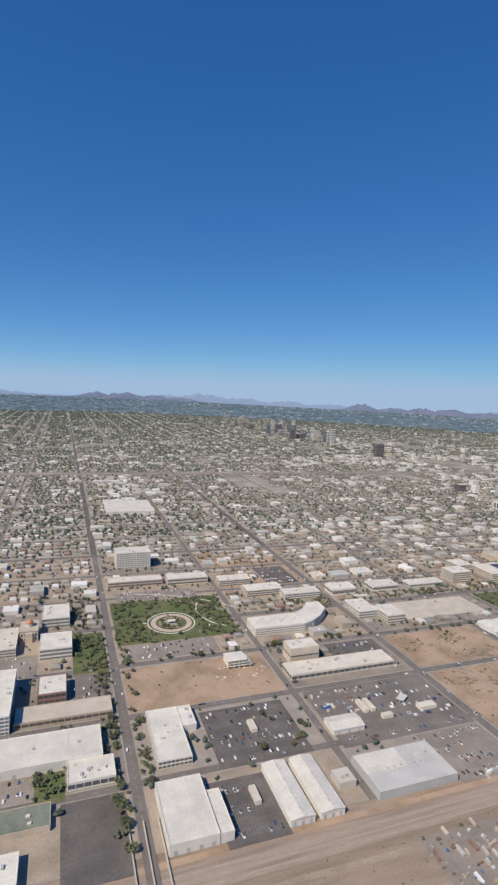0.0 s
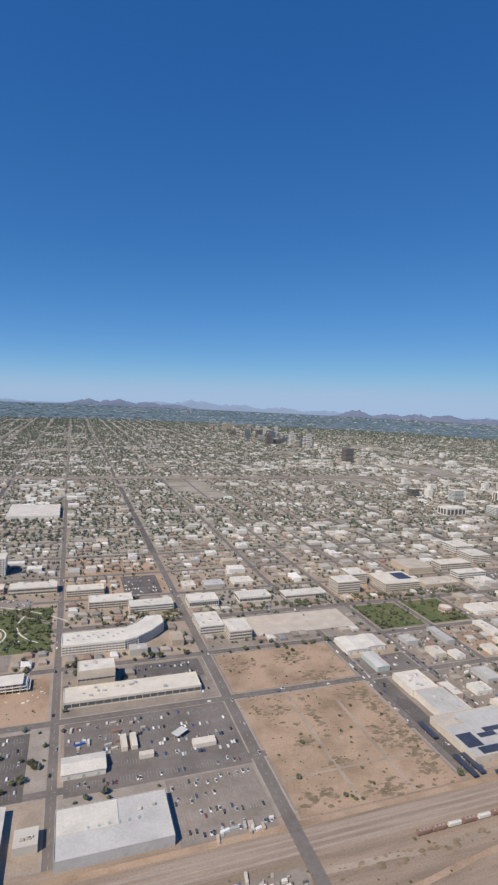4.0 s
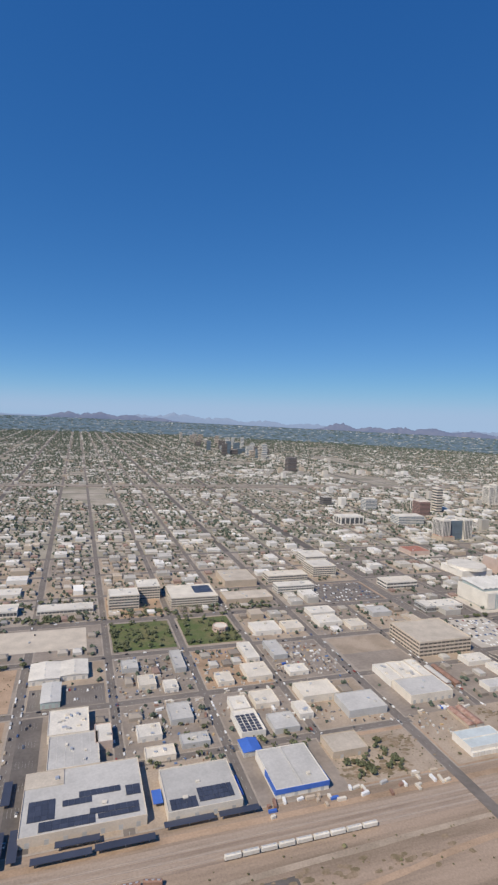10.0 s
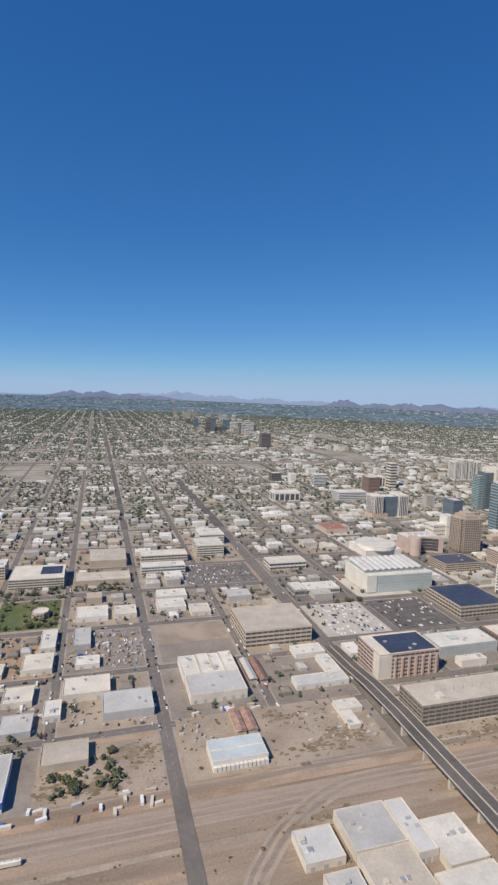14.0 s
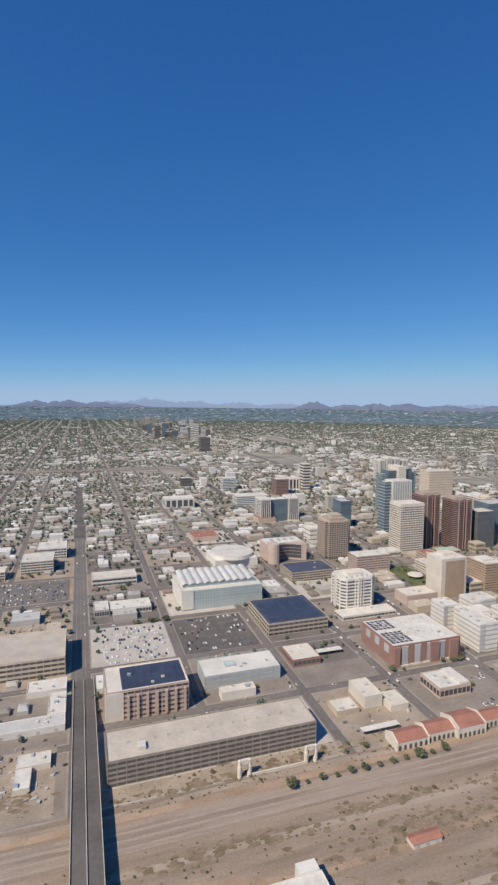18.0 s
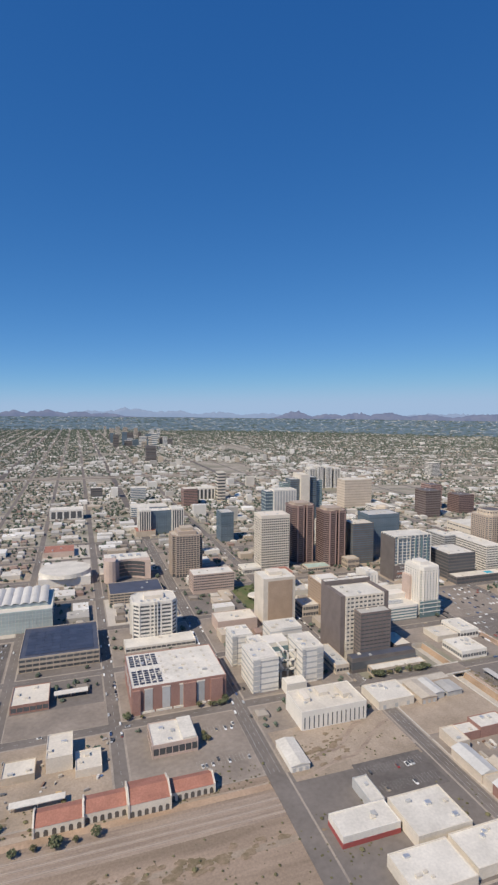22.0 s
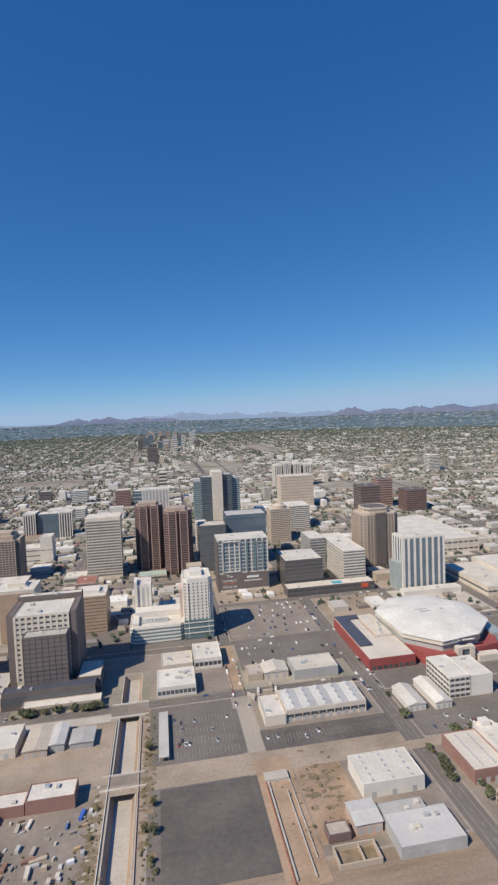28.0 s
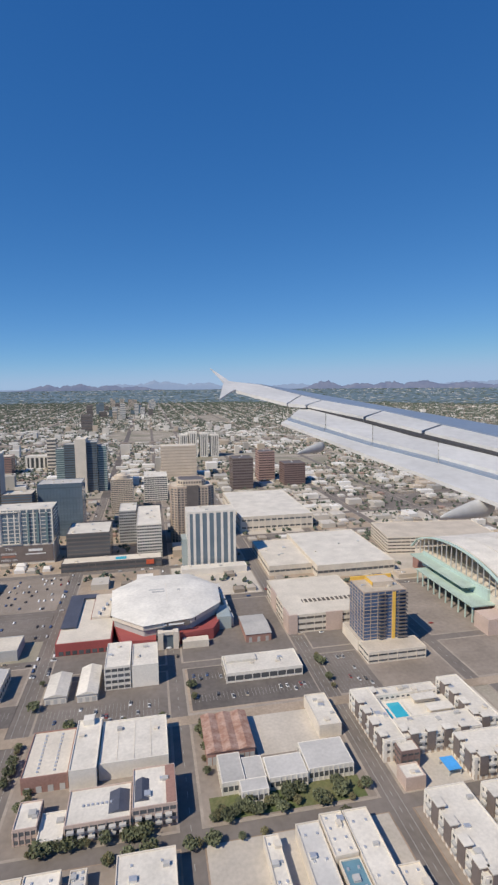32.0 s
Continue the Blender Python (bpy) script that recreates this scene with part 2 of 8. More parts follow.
mat("bark", (0.16, 0.11, 0.075), 0.95, 0.2, 0.2, 1)
mat("leaf", (0.12, 0.132, 0.075), 0.9, 0.2, 0.2, 3, tint=0.25, island=0.35)
# greyer, bluer leaf green, with the haze of distance put into the colour
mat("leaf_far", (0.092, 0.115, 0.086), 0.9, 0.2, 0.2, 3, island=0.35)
mat("leaf_dry", (0.15, 0.14, 0.075), 0.9, 0.2, 0.2, 3, tint=0.2, island=0.3)
mat("glass_dark", (0.1, 0.105, 0.112), 0.12, 0.05, 0.05, 5, tint=0.25, spec=0.6)
mat("glass_blue", (0.135, 0.18, 0.22), 0.10, 0.06, 0.05, 6, tint=0.2, spec=0.7)
mat("glass_teal", (0.15, 0.225, 0.24), 0.10, 0.06, 0.05, 6, tint=0.2, spec=0.7)
mat("glass_pale", (0.4, 0.46, 0.455), 0.15, 0.06, 0.05, 6, tint=0.12, spec=0.7)
mat("glass_brown", (0.115, 0.085, 0.085), 0.15, 0.06, 0.05, 6, tint=0.2, spec=0.6)
mat("glass_royal", (0.065, 0.105, 0.19), 0.12, 0.06, 0.05, 6, tint=0.2, spec=0.6)
mat("paint_orange", (0.62, 0.124, 0.062), 0.7, 0.1, 0.1, 3)
mat("solar", (0.055, 0.062, 0.088), 0.35, 0.08, 0.05, 4, tint=0.15, spec=0.5)
# dark tone that paints the shade inside open decks, roof slots and arches
mat("opening_shade", (0.125, 0.11, 0.098), 0.95, 0.15, 0.1, 4)
mat("pool", (0.05, 0.42, 0.55), 0.08, 0.05, 0.05, 3, spec=0.6)
for shade, c in (("white", (0.78, 0.78, 0.77)), ("silver", (0.46, 0.47, 0.48)), ("black", (0.02, 0.02, 0.022)), ("red", (0.30, 0.03, 0.03)), ("blue", (0.04, 0.09, 0.22)), ("sand", (0.40, 0.34, 0.26))):
    mat("car_" + shade, c, 0.35, 0.03, 0.03, 2, spec=0.5)
# far house roofs, their tones raised to carry the distance haze
cells("house_roofs", stops((0.0, (0.33, 0.29, 0.245)), (0.24, (0.42, 0.38, 0.33)), (0.46, (0.25, 0.215, 0.18)), (0.64, (0.53, 0.505, 0.465)), (0.78, (0.29, 0.205, 0.17)), (0.86, (0.66, 0.635, 0.60)), (0.95, (0.25, 0.245, 0.24))), 1, "island")
cells("shop_roofs", stops((0.0, (0.68, 0.65, 0.60)), (0.28, (0.56, 0.52, 0.46)), (0.55, (0.44, 0.415, 0.375)), (0.75, (0.48, 0.405, 0.32)), (0.88, (0.74, 0.715, 0.67))), 1, "island")
cells("hill_haze", stops((0.0, (0.035, 0.033, 0.04)), (1.0, (0.07, 0.062, 0.06))), 40.0)
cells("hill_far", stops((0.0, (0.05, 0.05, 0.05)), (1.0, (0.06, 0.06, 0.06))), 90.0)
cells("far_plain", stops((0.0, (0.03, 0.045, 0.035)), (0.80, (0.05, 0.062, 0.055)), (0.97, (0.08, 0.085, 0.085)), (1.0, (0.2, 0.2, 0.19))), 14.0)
# distance haze is put into the far hills and plain as a blue glow
for key, glow in (("hill_haze", (0.115, 0.155, 0.265)), ("hill_far", (0.205, 0.285, 0.445)), ("far_plain", (0.062, 0.105, 0.165))):
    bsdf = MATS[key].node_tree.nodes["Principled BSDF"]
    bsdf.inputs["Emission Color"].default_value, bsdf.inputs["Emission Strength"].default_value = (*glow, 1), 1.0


# ---- builders ----
def quads(name, verts, faces, material, parent=None, label=""):
    me = bpy.data.meshes.new(name)
    me.from_pydata(verts, [], faces)
    me.materials.append(MATS[material])
    me.update()
    return link(name, me, parent, label)


def link(name, me, parent=None, label="", m=None):
    ob = new(name, me)
    if parent is not None:
        ob.parent = parent
    if m is not None:
        ob.matrix_basis = m
    if label:
        tagged(ob, label)
    return ob


BOX_F = [(0, 3, 2, 1), (4, 5, 6, 7), (0, 1, 5, 4), (1, 2, 6, 5), (2, 3, 7, 6), (3, 0, 4, 7)]


def box_v(x0, x1, y0, y1, z0, z1):
    return [(x0, y0, z0), (x1, y0, z0), (x1, y1, z0), (x0, y1, z0), (x0, y0, z1), (x1, y0, z1), (x1, y1, z1), (x0, y1, z1)]


def boxes(name, material, parent, *bs, label=""):
    """One part out of one or more boxes (x0, x1, y0, y1, z0, z1)."""
    v, f = [], []
    for b in bs:
        f += [tuple(i + len(v) for i in q) for q in BOX_F]
        v += box_v(*b)
    return quads(name, v, f, material, parent, label)


SHARED = {}


def unit_box(material):
    """A box from -1/2 to 1/2 across and 0 to 1 up, with eased edges, shared by alike pieces."""
    if material not in SHARED:
        bm = bmesh.new()
        bmesh.ops.create_cube(bm, size=1.0)
        bmesh.ops.translate(bm, verts=bm.verts, vec=(0, 0, 0.5))
        me = bpy.data.meshes.new("piece")
        bm.to_mesh(me)
        bm.free()
        me.materials.append(MATS[material])
        SHARED[material] = me
    return SHARED[material]


def piece(name, material, parent, x0, x1, y0, y1, z0, z1, label=""):
    m = Matrix.Translation(((x0 + x1) / 2, (y0 + y1) / 2, z0)) @ Matrix.Diagonal((x1 - x0, y1 - y0, z1 - z0, 1))
    return link(name, unit_box(material), parent, label, m)


def thing(name, x, y, label, category, group="", kind="", turn=0.0, z=0.0):
    root = new(name)
    root.empty_display_size = 0.5
    root.matrix_basis = pose(x, y, z, 0, 0, turn)
    return tagged(root, label, category, group, kind)


rng = random.Random(7)
TAKEN = []  # ground plans of the buildings
ROOFS = {}  # the roof part of each building


def building(name, x0, x1, y0, y1, h, label, wall="wall_cream", roof="roof_white", floors=0, bays=0, glass="glass_dark", units=4, parapet=0.35, band=0.5, faces=None, base=0.0, pier=None, pier_w=0.3, doors=0, turn=0.0, z=0.0, category="building"):
    """A flat-roofed block: walls, roof with parapet, a window band to each floor and face, piers between the bays, plant on the roof."""
    w, d = x1 - x0, y1 - y0
    wrap = not faces
    faces = faces or ("swe" if 985 < x0 < 1150 and y0 < 660 else "sw")
    if y0 > 650:
        floors, bays, units = min(floors, 11), min(bays, 5 if floors == 1 else 0), min(units, 1)
    if len(label.split()) < 4:
        label += " with a flat roof"
    root = thing(name, (x0 + x1) / 2, (y0 + y1) / 2, label, category, turn=turn, z=z)
    TAKEN.append((x0, x1, y0, y1))
    a, b = w / 2, d / 2
    boxes("wall", wall, root, (-a, a, -b, b, 0, h - 0.12))
    ROOFS[root.name] = boxes("roof", roof, root, (-a + 0.25, a - 0.25, -b + 0.25, b - 0.25, h - 0.12, h))
    t = 0.25
    p = h + parapet
    boxes("parapet", wall, root, (-a, a, -b, -b + t, h - 0.12, p), (-a, a, b - t, b, h - 0.12, p), (-a, -a + t, -b + t, b - t, h - 0.12, p), (a - t, a, -b + t, b - t, h - 0.12, p))
    if floors:
        step = (h - base) / floors
        for k in range(floors):
            lo = base + step * (k + 0.5 - band / 2)
            hi = base + step * (k + 0.5 + band / 2)
            if wrap:
                piece("window", glass, root, -a - 0.05, a + 0.05, -b - 0.05, b + 0.05, lo, hi)
                continue
            piece("window", glass, root, -a + 0.4, a - 0.4, -b - 0.05, -b + 0.1, lo, hi)
        pw, pm = pier_w / 2, pier or wall
        if bays and y0 > 340:
            far_piers(root, pm, a, b, w, d, bays, pw, base, h)
            bays = 0
        for k in range(0, bays + 1) if bays else ():
            x = min(max(-a + w * k / bays, -a + pw), a - pw)
            if "s" in faces:
                piece("pier", pm, root, x - pw, x + pw, -b - 0.16, -b + 0.06, base, h - 0.1)
            if "n" in faces:
                piece("pier", pm, root, x - pw, x + pw, b - 0.06, b + 0.16, base, h - 0.1)
        deep = max(2, round(bays * d / w)) if bays else 0
        for k in range(0, deep + 1) if bays else ():
            y = min(max(-b + d * k / deep, -b + pw), b - pw)
            if "w" in faces:
                piece("pier", pm, root, -a - 0.16, -a + 0.06, y - pw, y + pw, base, h - 0.1)
            if "e" in faces:
                piece("pier", pm, root, a - 0.06, a + 0.16, y - pw, y + pw, base, h - 0.1)
    for k in range(doors):
        x = -a + w * (k + 0.5) / doors
        piece("door", "wall_grey", root, x - 0.8, x + 0.8, -b - 0.06, -b + 0.05, 0, min(2.2, h * 0.6))
    for k in range(math.ceil(units * 0.8)):
        ux, uy = rng.uniform(-a * 0.75, a * 0.75), rng.uniform(-b * 0.7, b * 0.7)
        s, u = rng.uniform(0.5, 1.1), rng.uniform(0.4, 1.0)
        piece("roof_unit", rng.choice(("steel", "roof_cream", "wall_grey")), ROOFS[root.name], ux - s, ux + s, uy - u, uy + u, h, h + rng.uniform(0.5, 0.95))
    return root


def far_piers(root, material, a, b, w, d, bays, pw, base, h):
    """The close upright ribs of a far facade, in one mesh to each face."""
    n = max(bays, round(bays * 1.5)) if pw < 0.45 else bays
    deep = max(2, round(n * d / w))
    south, west = [], []
    for k in range(n + 1):
        x = min(max(-a + w * k / n, -a + pw), a - pw)
        south.append((x - pw, x + pw, -b - 0.18, -b + 0.06, base, h - 0.1))
    for k in range(deep + 1):
        y = min(max(-b + d * k / deep, -b + pw), b - pw)
        west.append((-a - 0.18, -a + 0.06, y - pw, y + pw, base, h - 0.1))
    tagged(boxes("south_ribs", material, root, *south), kind="stuff")
    tagged(boxes("west_ribs", material, root, *west), kind="stuff")


def seams(root, w, d, h, n, material="roof_cream"):
    """Raised roof seams along the depth."""
    for k in range(1, n):
        x = -w / 2 + w * k / n
        piece("roof_seam", material, ROOFS.get(root.name, root), x - 0.08, x + 0.08, -d / 2 + 0.3, d / 2 - 0.3, h, h + 0.1)


def skylights(root, w, d, h, nx, ny, material="glass_pale", s=0.45):
    for i in range(nx):
        for j in range(ny):
            x, y = -w / 2 + w * (i + 0.5) / nx, -d / 2 + d * (j + 0.5) / ny
            piece("skylight", material, ROOFS.get(root.name, root), x - s, x + s, y - s * 1.4, y + s * 1.4, h, h + 0.25)


def panels(root, x0, x1, y0, y1, z, nx, ny, gap=0.12):
    """A field of tilted-flat solar panels on a roof."""
    for i in range(nx):
        for j in range(ny):
            a, b = x0 + (x1 - x0) * i / nx, x0 + (x1 - x0) * (i + 1) / nx
            c, d = y0 + (y1 - y0) * j / ny, y0 + (y1 - y0) * (j + 1) / ny
            piece("solar_panel", "solar", ROOFS.get(root.name, root), a, b - gap, c, d - gap, z + 0.1, z + 0.2)


def gable(name, material, parent, x0, x1, y0, y1, z, rise, along="y", over=0.3, label=""):
    """A pitched roof slab with its ridge along y or x."""
    x0, x1, y0, y1 = x0 - over, x1 + over, y0 - over, y1 + over
    if along == "y":
        m = (x0 + x1) / 2
        v = [(x0, y0, z), (m, y0, z + rise), (x1, y0, z), (x0, y1, z), (m, y1, z + rise), (x1, y1, z)]
    else:
        m = (y0 + y1) / 2
        v = [(x0, y0, z), (x0, m, z + rise), (x0, y1, z), (x1, y0, z), (x1, m, z + rise), (x1, y1, z)]
    f = [(0, 1, 4, 3), (1, 2, 5, 4), (0, 2, 1), (3, 4, 5), (0, 3, 5, 2)]
    return quads(name, v, f, material, parent, label)


def shed(name, x0, x1, y0, y1, h, rise, label, wall="wall_white", roof="roof_white", along="y", category="warehouse", ribs=0):
    root = thing(name, (x0 + x1) / 2, (y0 + y1) / 2, label, category)
    TAKEN.append((x0, x1, y0, y1))
    a, b = (x1 - x0) / 2, (y1 - y0) / 2
    boxes("wall", wall, root, (-a, a, -b, b, 0, h))
    gable("roof", roof, root, -a, a, -b, b, h + 0.01, rise, along)
    for k in range(ribs):
        if along == "y":
            x, n = 0, ribs
            y = -b + 2 * b * (k + 0.5) / n
            piece("roof_vent", "steel", root, -0.3, 0.3, y - 0.5, y + 0.5, h + rise - 0.1, h + rise + 0.3)
        else:
            x = -a + 2 * a * (k + 0.5) / ribs
            piece("roof_vent", "steel", root, x - 0.5, x + 0.5, -0.3, 0.3, h + rise - 0.1, h + rise + 0.3)
    for k in range(3):
        x = -a + 2 * a * (k + 0.5) / 3
        piece("door", "wall_grey", root, x - 0.7, x + 0.7, -b - 0.05, -b + 0.05, 0, h * 0.65)
    return root

def solid(name, material, parent, outline, z0, z1, label=""):
    """An upright solid over an outline that runs counter-clockwise."""
    n = len(outline)
    v = [(x, y, z0) for x, y in outline] + [(x, y, z1) for x, y in outline]
    return quads(name, v, [(i, (i + 1) % n, n + (i + 1) % n, n + i) for i in range(n)] + [tuple(range(n, 2 * n)), tuple(range(n - 1, -1, -1))], material, parent, label)


def grown(outline, d):
    """The outline, pushed out by d on every side."""
    out, n = [], len(outline)
    for i in range(n):
        (ax, ay), (bx, by), (cx, cy) = outline[i - 1], outline[i], outline[(i + 1) % n]
        e, f = Vector((by - ay, ax - bx)).normalized(), Vector((cy - by, bx - cx)).normalized()
        m = (e + f) / max(0.35, 1 + e.dot(f))
        out.append((bx + m.x * d, by + m.y * d))
    return out


def faceted(name, x, y, outline, h, floors, label, wall, glass, roof="roof_cream", band=0.55, base=2.0, cap=1.5, spacing=0.0, rib_w=0.25, z=0.0, category="building"):
    """A tower over any outline: a glass core, a spandrel ring to each floor, upright ribs, a cap and a roof with a parapet."""
    root = thing(name, x, y, label, category, z=z)
    xs, ys = [p[0] for p in outline], [p[1] for p in outline]
    TAKEN.append((x + min(xs), x + max(xs), y + min(ys), y + max(ys)))
    solid("glass_core", glass, root, outline, 0, h - 0.3)
    step = (h - base - cap) / floors
    ring = grown(outline, 0.16)
    first = solid("spandrel", wall, root, ring, 0, step * (1 - band))
    first.location.z = base
    for k in range(1, floors):
        link("spandrel", first.data, root, "", pose(0, 0, base + step * k))
    cap_part = solid("cap", wall, root, grown(outline, 0.22), h - cap, h)
    ROOFS[root.name] = solid("roof", roof, root, grown(outline, -0.5), h, h + 0.05)
    rim = grown(outline, -0.3)
    n = len(outline)
    for i in range(n):
        a, b = Vector(outline[i]), Vector(outline[(i + 1) % n])
        c, d = rim[i], rim[(i + 1) % n]
        quads("parapet", [(*p, q) for q in (h, h + 0.5) for p in (a, b, d, c)], BOX_F, wall, cap_part)
        along = (b - a).normalized()
        out = Vector((along.y, -along.x))
        if not spacing or (out.y > 0.2 and out.x > -0.5):
            continue
        v, f = [], []
        m = max(1, round((b - a).length / spacing))
        for k in range(m + 1):
            p = a.lerp(b, k / m) + out * 0.3
            o = len(v)
            for q in (base * 0.3, h - cap):
                for s, t in ((-1, -0.36), (1, -0.36), (1, 0), (-1, 0)):
                    w = p + along * (s * rib_w) + out * t
                    v.append((w.x, w.y, q))
            f += [tuple(o + j for j in face) for face in BOX_F]
        tagged(quads("ribs", v, f, wall, root), kind="stuff")
    return root


def chamfered(a, b, c):
    """A rectangle of half sizes a and b with its corners cut by c."""
    return [(-a, -b + c), (-a + c, -b), (a - c, -b), (a, -b + c), (a, b - c), (a - c, b), (-a + c, b), (-a, b - c)]


# ---- ground, streets, lots ----
def sheet(name, material, x0, x1, y0, y1, z, label, category="ground", thick=0.0, kind="structure"):
    if thick:
        ob = boxes(name, material, None, (x0, x1, y0, y1, z - thick, z))
    else:
        ob = quads(name, [(x0, y0, z), (x1, y0, z), (x1, y1, z), (x0, y1, z)], [(0, 1, 2, 3)], material)
    return tagged(ob, label, category, kind=kind)


# the plain, in one sheet round the cut of the sunken railway
CUT = (983.0, 991.4, 118.0, 277.0)
gx, gy = (-9000, CUT[0], CUT[1], 9000), (-9000, CUT[2], CUT[3], 9000)
tagged(quads("ground", [(x, y, 0.0) for y in gy for x in gx], [(j * 4 + i, j * 4 + i + 1, j * 4 + i + 5, j * 4 + i + 4) for j in range(3) for i in range(3) if (i, j) != (1, 1)], "plain_dirt"), "flat desert plain under the far-spread city", "ground", kind="structure")
tagged(boxes("trench", "concrete", None, (CUT[0], CUT[1], CUT[2], CUT[3], -3.3, -3.0), (CUT[0] - 0.4, CUT[0], CUT[2], CUT[3], -3.3, 0.12), (CUT[1], CUT[1] + 0.4, CUT[2], CUT[3], -3.3, 0.12), (CUT[0] - 0.4, CUT[1] + 0.4, CUT[3], CUT[3] + 0.4, -3.3, 0.12)), "pale concrete cut of a sunken street with retaining walls", "trench", kind="structure")
for q, (y0, y1) in enumerate(((118, 195.4), (202.9, 239.9), (250.1, 277))):
    tagged(quads("trench_slope", [(990.2, y0, -3.0), (990.2, y1, -3.0), (991.42, y1, -0.1), (991.42, y0, -0.1), (991.42, y0, -3.0), (991.42, y1, -3.0)], [(0, 3, 2, 1), (0, 1, 5, 4), (0, 4, 3), (1, 2, 5), (3, 4, 5, 2)], "dirt"), "earth slope along the wall of the cut", "earth", kind="structure")
    tagged(quads("trench_bank", [(983.0, y0, -3.0), (983.0, y1, -3.0), (984.3, y0, -3.0), (984.3, y1, -3.0), (983.0, y0, -0.3), (983.0, y1, -0.3)], [(2, 3, 5, 4), (0, 4, 5, 1), (0, 2, 4), (1, 5, 3), (0, 1, 3, 2)], "dirt_grey"), "steep earth bank along the wall of the cut", "earth", kind="structure")
for y0, y1 in ((240.0, 250.0), (195.5, 202.8)):
    b = thing("trench_bridge", 987.2, (y0 + y1) / 2, "concrete bridge that carries a street over the cut", "bridge", "bridges over the cut")
    boxes("deck", "asphalt_old", b, (-8, 8, -(y1 - y0) / 2, (y1 - y0) / 2, -0.5, 0.14))
    for s in (-1, 1):
        piece("barrier", "concrete_pale", b, -8, 8, s * (y1 - y0) / 2 - 0.15, s * (y1 - y0) / 2 + 0.15, 0, 0.7)
tagged(boxes("trench_edge", "dirt_grey", None, (CUT[1] + 0.4, CUT[1] + 6, 150, 238, 0.02, 0.1), (CUT[0] - 8, CUT[0] - 0.4, 130, 196, 0.02, 0.1)), "bare tan earth along the cut", "earth", kind="structure")

# railway land along the south
sheet("rail_land", "rail_dirt", -700, 981.9, -700, 197, 0.03, "dusty brown railway land with wheel tracks", "ground")
sheet("rail_land_east", "rail_dirt", 993.6, 2300, -700, 160, 0.03, "dusty brown land beside the railway", "ground")
sheet("rail_land_middle", "rail_dirt", 981.9, 993.6, -700, 117.9, 0.03, "dusty brown land beside the railway", "ground")
sheet("rail_bed", "ballast", -400, 866, 176, 188, 0.08, "brown ballast bed of the main railway line", "railway")
sheet("rail_lane", "dirt", -400, 858, 189.5, 192.5, 0.09, "pale dirt lane beside the railway", "lane")
for k, y in enumerate((178.0, 181.2, 184.6)):
    tr = thing("railway_track", 280, y, "steel railway track on brown ballast", "railway track", "main line tracks")
    for s in (-0.36, 0.36):
        boxes("rail", "rail", tr, (-680, 586, s - 0.05, s + 0.05, 0.1, 0.24))
    boxes("sleeper_bed", "stone_brown", tr, (-680, 586, -0.65, 0.65, 0.085, 0.13))
# the curved branch line
br = thing("branch_track", 0, 0, "curved railway branch on a sandy bed", "railway track")
BRANCH = ((541, 96), (544, 122), (551.6, 148), (560.3, 159.5), (573.2, 170.8), (596, 182), (617.6, 184.4), (648, 182.6))


def ribbon(name, material, parent, pts, offset, width, z):
    """A flat band that runs smoothly through the points."""
    v, f = [], []
    n = 10 * (len(pts) - 1)
    for k in range(n + 1):
        i = min(k // 10, len(pts) - 2)
        u = k / 10 - i
        p = [Vector(pts[max(0, min(len(pts) - 1, i + q))]) for q in (-1, 0, 1, 2)]
        c = 0.5 * (2 * p[1] + (p[2] - p[0]) * u + (2 * p[0] - 5 * p[1] + 4 * p[2] - p[3]) * u * u + (3 * p[1] - p[0] - 3 * p[2] + p[3]) * u ** 3)
        d = (0.5 * ((p[2] - p[0]) + 2 * (2 * p[0] - 5 * p[1] + 4 * p[2] - p[3]) * u + 3 * (3 * p[1] - p[0] - 3 * p[2] + p[3]) * u * u)).normalized()
        nn = Vector((-d.y, d.x))
        for w in (offset + width / 2, offset - width / 2):
            q = c + nn * w
            v.append((q.x, q.y, z))
        if k:
            f.append((2 * k - 2, 2 * k - 1, 2 * k + 1, 2 * k))
    return quads(name, v, f, material, parent)


ribbon("sand_shoulder", "dirt_grey", br, BRANCH, 0, 8.0, 0.094)
ribbon("track_bed", "ballast", br, BRANCH, -1.3, 2.4, 0.11)
ribbon("track_bed", "ballast", br, BRANCH, 2.0, 1.6, 0.112)
for off in (-1.66, -0.94, 1.64, 2.36):
    ribbon("rail", "rail", br, BRANCH, off, 0.14, 0.17)

# streets: along y at x, along x at y
NS = ((-66, 4), (36, 5.5), (142, 4.5), (240, 6), (336, 5), (385, 4.5), (436, 4.5), (484, 4.5), (535, 6), (590, 4.5), (644, 10), (700, 5), (754, 5), (804, 5.5), (862, 7.5), (931, 6.5), (1036, 6.5), (1098, 8), (1154, 6), (1213, 7), (1273, 6), (1335, 6), (1400, 7))
EW_WEST = ((237, 4.5), (289, 5), (346, 5.5), (405, 7), (462, 4.5), (522, 5), (585, 7))
EW_EAST = ((247, 5.5), (300, 5.5), (357, 5.5), (414, 6), (470, 5.5), (528, 5.5), (585, 7))
SPLIT = 648
Y_FAR = 4400.0


def street(axis, at, width, lo, hi, material="asphalt", z=0.05):
    if axis == "y":
        ob = sheet("street", material, at - width / 2, at + width / 2, lo, hi, z, "grey asphalt street with worn lane marks", "street")
    else:
        ob = sheet("street", material, lo, hi, at - width / 2, at + width / 2, z, "grey asphalt street with worn lane marks", "street")
    return ob


def starts(x):
    return 60 if x in (240, 535) else 303 if x == 1036 else 100 if x in (1098, 1154, 1213) else 150 if x in (862, 931, 36) else 197


